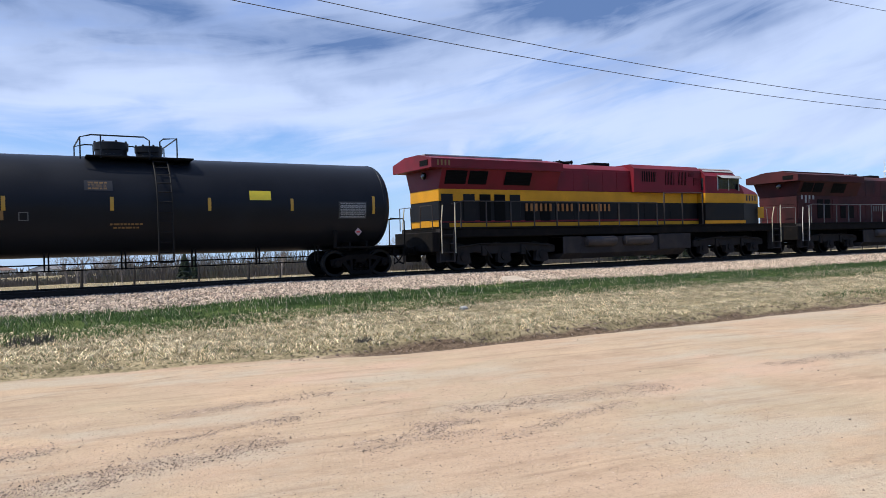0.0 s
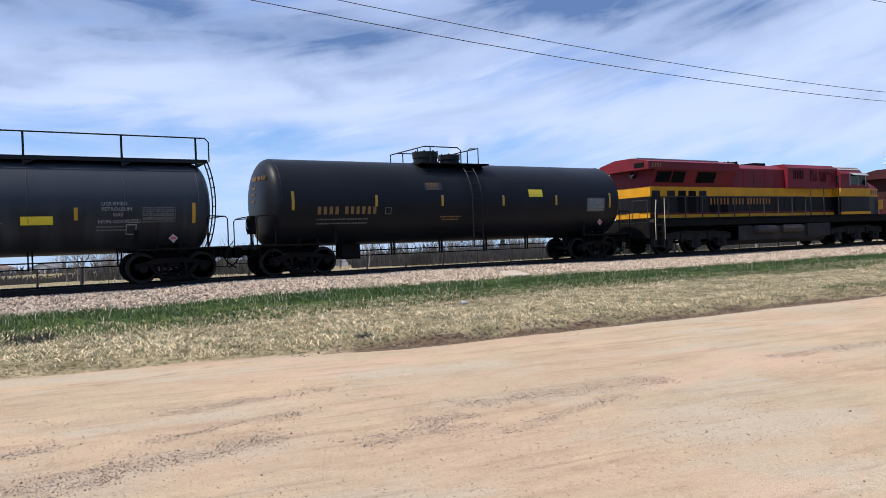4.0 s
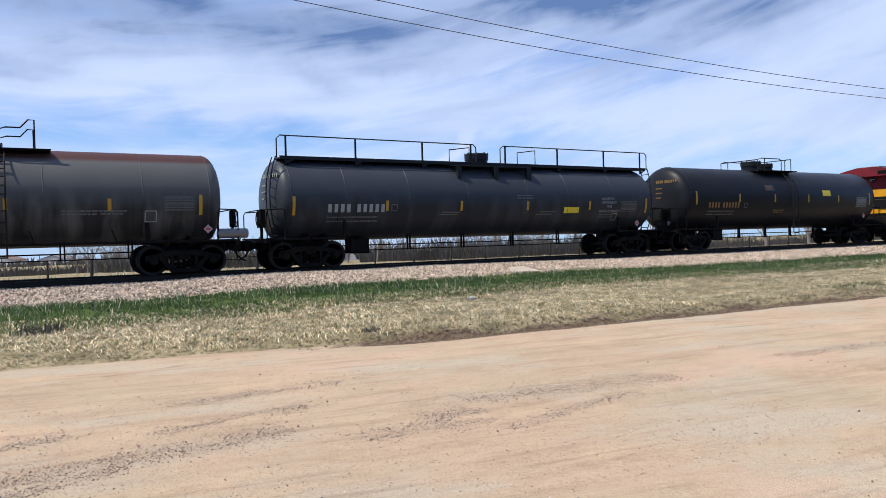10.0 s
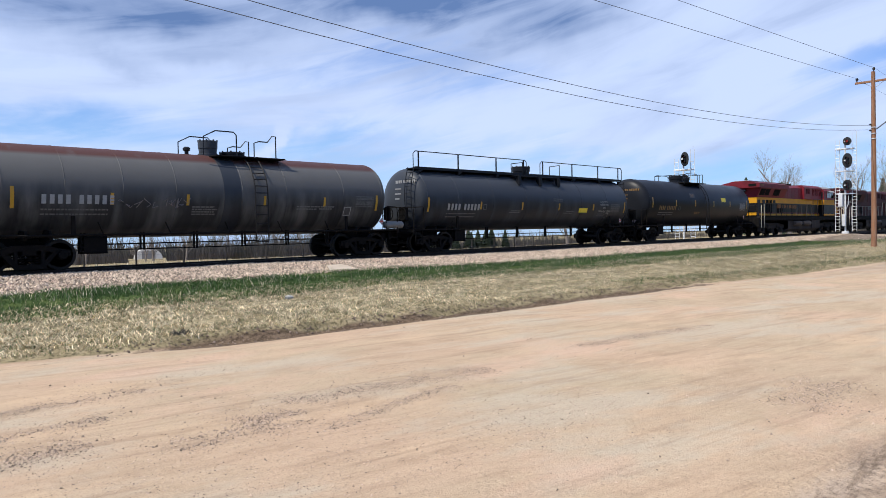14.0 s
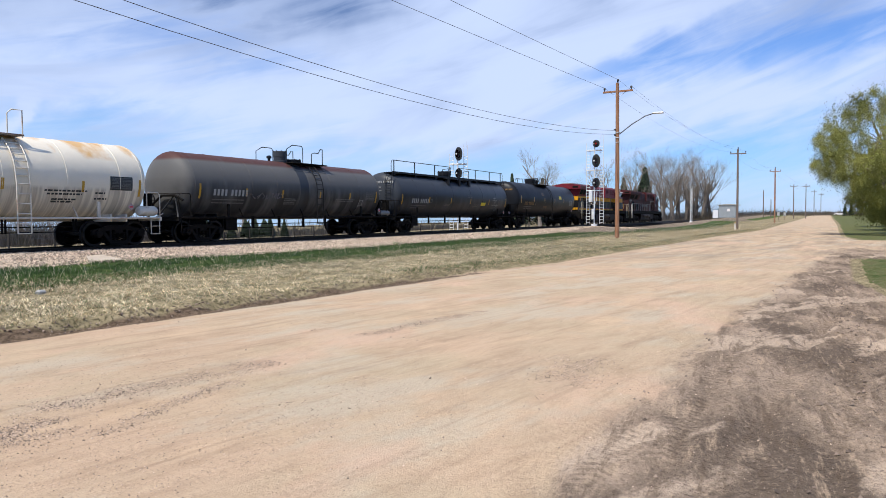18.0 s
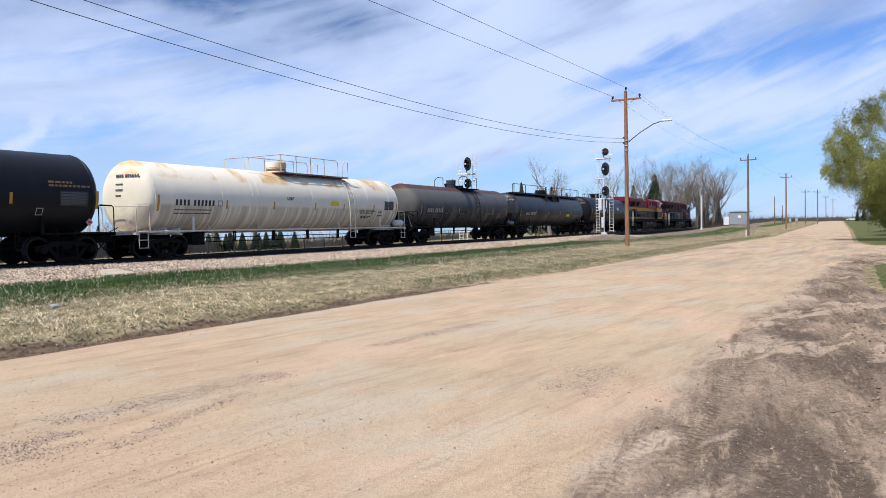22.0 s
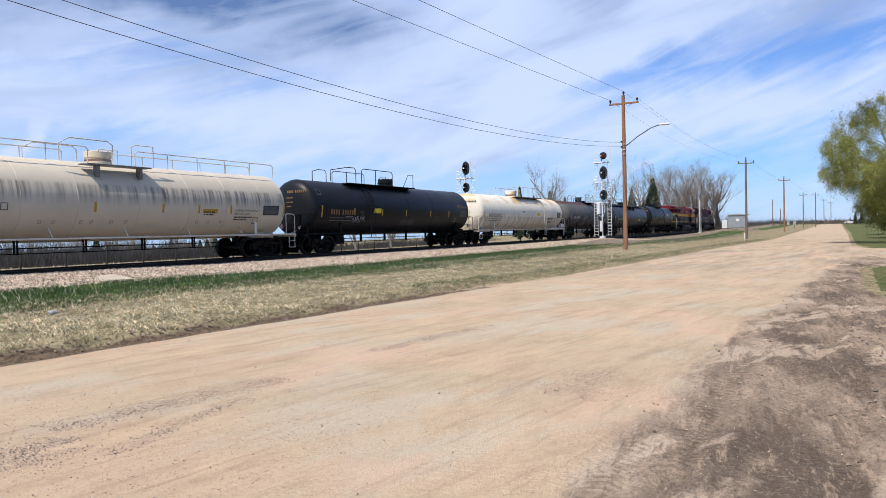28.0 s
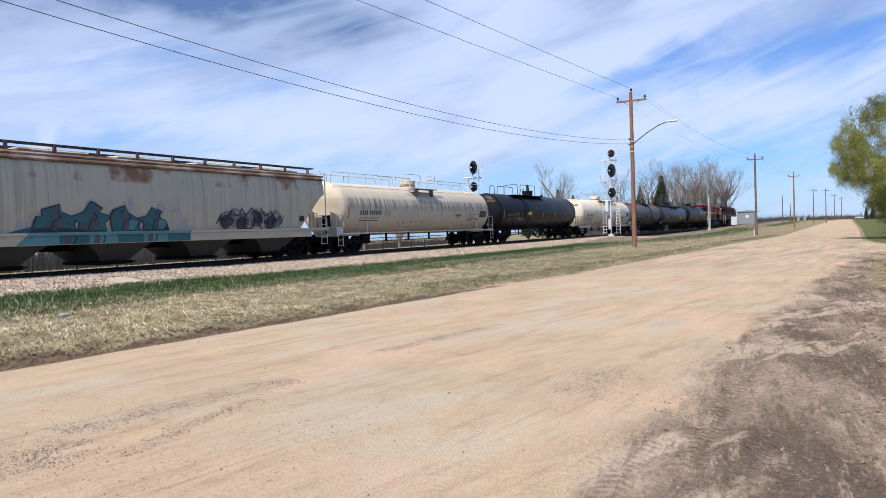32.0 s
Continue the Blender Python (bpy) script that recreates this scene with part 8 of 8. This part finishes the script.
edge_in = lambda s: road_edge(s) + 0.12
blades("dry_grass", "matted dry straw-coloured grass on the verge", STRAW, ((-4, 24, edge_in, 15.6, 85000, 0.03, 0.13, 0.0075, 2.2), (-4, 24, edge_in, 14.5, 14000, 0.05, 0.15, 0.006, 1.1), (24, 60, edge_in, 16.3, 50000, 0.05, 0.17, 0.015, 1.9), (60, 160, edge_in, 17.5, 15000, 0.12, 0.34, 0.035, 1.2), (-4, 30, 15.5, 19.2, 3000, 0.1, 0.24, 0.007, 0.8), (-2, 90, 36, 60, 4000, 0.15, 0.4, 0.03, 0.6)), 21)
blades("green_grass", "fresh green grass along the ballast", GREEN, ((-4, 24, 13.8, 19.3, 85000, 0.06, 0.16, 0.006, 0.8), (24, 60, 13.8, 19.3, 32000, 0.08, 0.2, 0.012, 0.7), (60, 150, 13.5, 18.8, 7000, 0.1, 0.25, 0.03, 0.7), (-4, 24, edge_in, 15.0, 60000, 0.025, 0.08, 0.005, 1.0), (24, 40, edge_in, 15.0, 22000, 0.04, 0.11, 0.008, 0.8), (16, 100, edge_in, lambda s: road_edge(s) + 1.1, 14000, 0.06, 0.16, 0.014, 0.7), (60, 150, 12.5, 18.8, 7000, 0.12, 0.28, 0.035, 0.7), (14, 31, -3.5, -0.7, 9000, 0.04, 0.1, 0.008, 0.6), (50, 90, -9, -1.3, 9000, 0.05, 0.12, 0.015, 0.6)), 22)

# ---- stones ----
BALLAST = material("ballast_rock", (0.40, 0.315, 0.235), 0.85, 0, 0.15, 2, 30, 0.2, (0.30, 0.20, 0.15), 0.6, 1.5, island=0.65)
# darker copy of the ballast rock: the train's shadow, put into its colour
SHADED_BALLAST = material("shaded_ballast_rock", (0.055, 0.046, 0.04), 0.7, 0, 0.2, 2, 30, 0.2, island=0.5)
CLOD = material("mud_clod", (0.17, 0.125, 0.095), 0.95, 0, 0.25, 3, 30, 0.3, (0.34, 0.26, 0.20), 0.6, 3.0, island=0.5)
PEBBLE = material("road_pebbles", (0.34, 0.255, 0.19), 0.85, 0, 0.15, 3, 30, 0.2, island=0.7)


def stones(name, label, mat, spots, seed, category):
    g = np.random.RandomState(seed)
    v, f = [], []
    faces = ((0, 2, 4), (2, 1, 4), (1, 3, 4), (3, 0, 4), (2, 0, 5), (1, 2, 5), (3, 1, 5), (0, 3, 5))
    for s, n, r in spots:
        z = ground_height(s, n) + r * 0.15
        k = g.uniform(0.6, 1.3, 6) * r
        c, q = math.cos(g.uniform(0, 3)), 0
        q = math.sqrt(1 - c * c)
        tx, ty = g.uniform(-0.4, 0.4, 2)
        i = len(v)
        v += [(s + c * k[0], n + q * k[0], z + tx * k[0]), (s - c * k[1], n - q * k[1], z - tx * k[1]), (s - q * k[2], n + c * k[2], z + ty * k[2]), (s + q * k[3], n - c * k[3], z - ty * k[3]), (s + ty * r * 0.4, n + tx * r * 0.4, z + k[4] * 0.85), (s, n, z - k[5] * 0.7)]
        f += [tuple(i + j for j in t) for t in faces]
    whole(name, Shape().add(v, f), mat, Matrix.Identity(4), label, category, kind="stuff", smooth=False, normals=False)


g = np.random.RandomState(8)
spots = [(g.uniform(-4, 30), 23.3 - 4.3 * g.random_sample() ** 0.9, g.uniform(0.026, 0.066)) for _ in range(30000)]
spots += [(30 + 60 * g.random_sample() ** 1.4, 23.3 - 4.2 * g.random_sample(), g.uniform(0.035, 0.07)) for _ in range(20000)]
stones("ballast", "pale pinkish crushed-rock ballast", BALLAST, spots, 31, "ballast")
spots = [(g.uniform(-6, 70), g.uniform(23.35, 25.8), g.uniform(0.03, 0.055)) for _ in range(8000)]
stones("oily_ballast", "ballast between the rails, darkened for the train's shadow", SHADED_BALLAST, spots, 33, "ballast")
spots = []
for _ in range(30000):
    s, n = g.uniform(-3.5, 11), g.uniform(3.0, 9.5)
    d = gravel_share(s, n) * (0.75 + 0.6 * noise.noise((s * 1.3, n * 2.2, 20))) + 0.10 * max(0, noise.noise((s * 0.5, n * 1.1, 20)))
    if d > g.random_sample():
        spots.append((s, n, 0.0035 + 0.012 * g.random_sample() ** 2.2))
for s0, n0, s1, n1, half in RIDGES:
    for _ in range(int(11000 * half * math.hypot(s1 - s0, n1 - n0))):
        u, w = g.random_sample(), g.normal(0, 0.85) * half
        s, n = s0 + (s1 - s0) * u, n0 + (n1 - n0) * u + w
        if noise.noise((s * 2.1, n * 5.0, 7)) > -0.25 + 0.5 * (g.random_sample() - 0.5):
            spots.append((s, n, 0.0028 + 0.0075 * g.random_sample() ** 2.2))
spots += [(g.uniform(-1, 18), g.uniform(-0.5, 9), g.uniform(0.003, 0.010)) for _ in range(3200)]
spots += [(g.uniform(-2, 6), 3.4 + 4.6 * g.random_sample() ** 1.3, 0.0025 + 0.0055 * g.random_sample() ** 2) for _ in range(16000)]
spots += [(6.3 + g.normal(0, 0.9), 2.6 + g.normal(0, 0.5), g.uniform(0.005, 0.014)) for _ in range(70)]
stones("pebbles", "loose pebbles on the dirt road", PEBBLE, spots, 32, "pebbles")
spots = []
for _ in range(14000):
    s, n = g.uniform(3.6, 20), g.uniform(-2.2, 1.6)
    d = mud_share(s, n) * (0.10 + 0.8 * math.exp(-((n + 0.25 - 0.02 * (s - 9)) / 0.28) ** 2))
    if d * (0.7 + 0.9 * noise.noise((s * 1.1, n * 2.0, 5))) > g.random_sample():
        spots.append((s, n, 0.005 + 0.022 * g.random_sample() ** 3.0))
for _ in range(1800):
    s = g.uniform(3.5, 19)
    spots.append((s, road_edge(s) - 0.02 + g.normal(0, 0.11), 0.006 + 0.022 * g.random_sample() ** 2.5))
stones("soil_clods", "broken dark clods of drying mud", CLOD, spots, 34, "soil")


# ---- what moves ----
def motions():
    rows = [k * 1.0 for k in range(33)]
    for ob, q in CARS:
        walk(ob, [(t, at_rail(q + travel(t))) for t in rows])
    # wheels roll without slipping: a row for about every 75 degrees of turn
    times, at, dist = [0.0], 0.0, [0.0]
    for f in range(1, 961):
        t = f / 30
        if travel(t) - at > 0.56 or f == 960:
            at = travel(t)
            times.append(t)
            dist.append(at)
    for w, x, z, r in AXLES:
        walk(w, [(t, pose(x, 0, z) @ Matrix.Rotation(d / r, 4, "Y")) for t, d in zip(times, dist)])


motions()
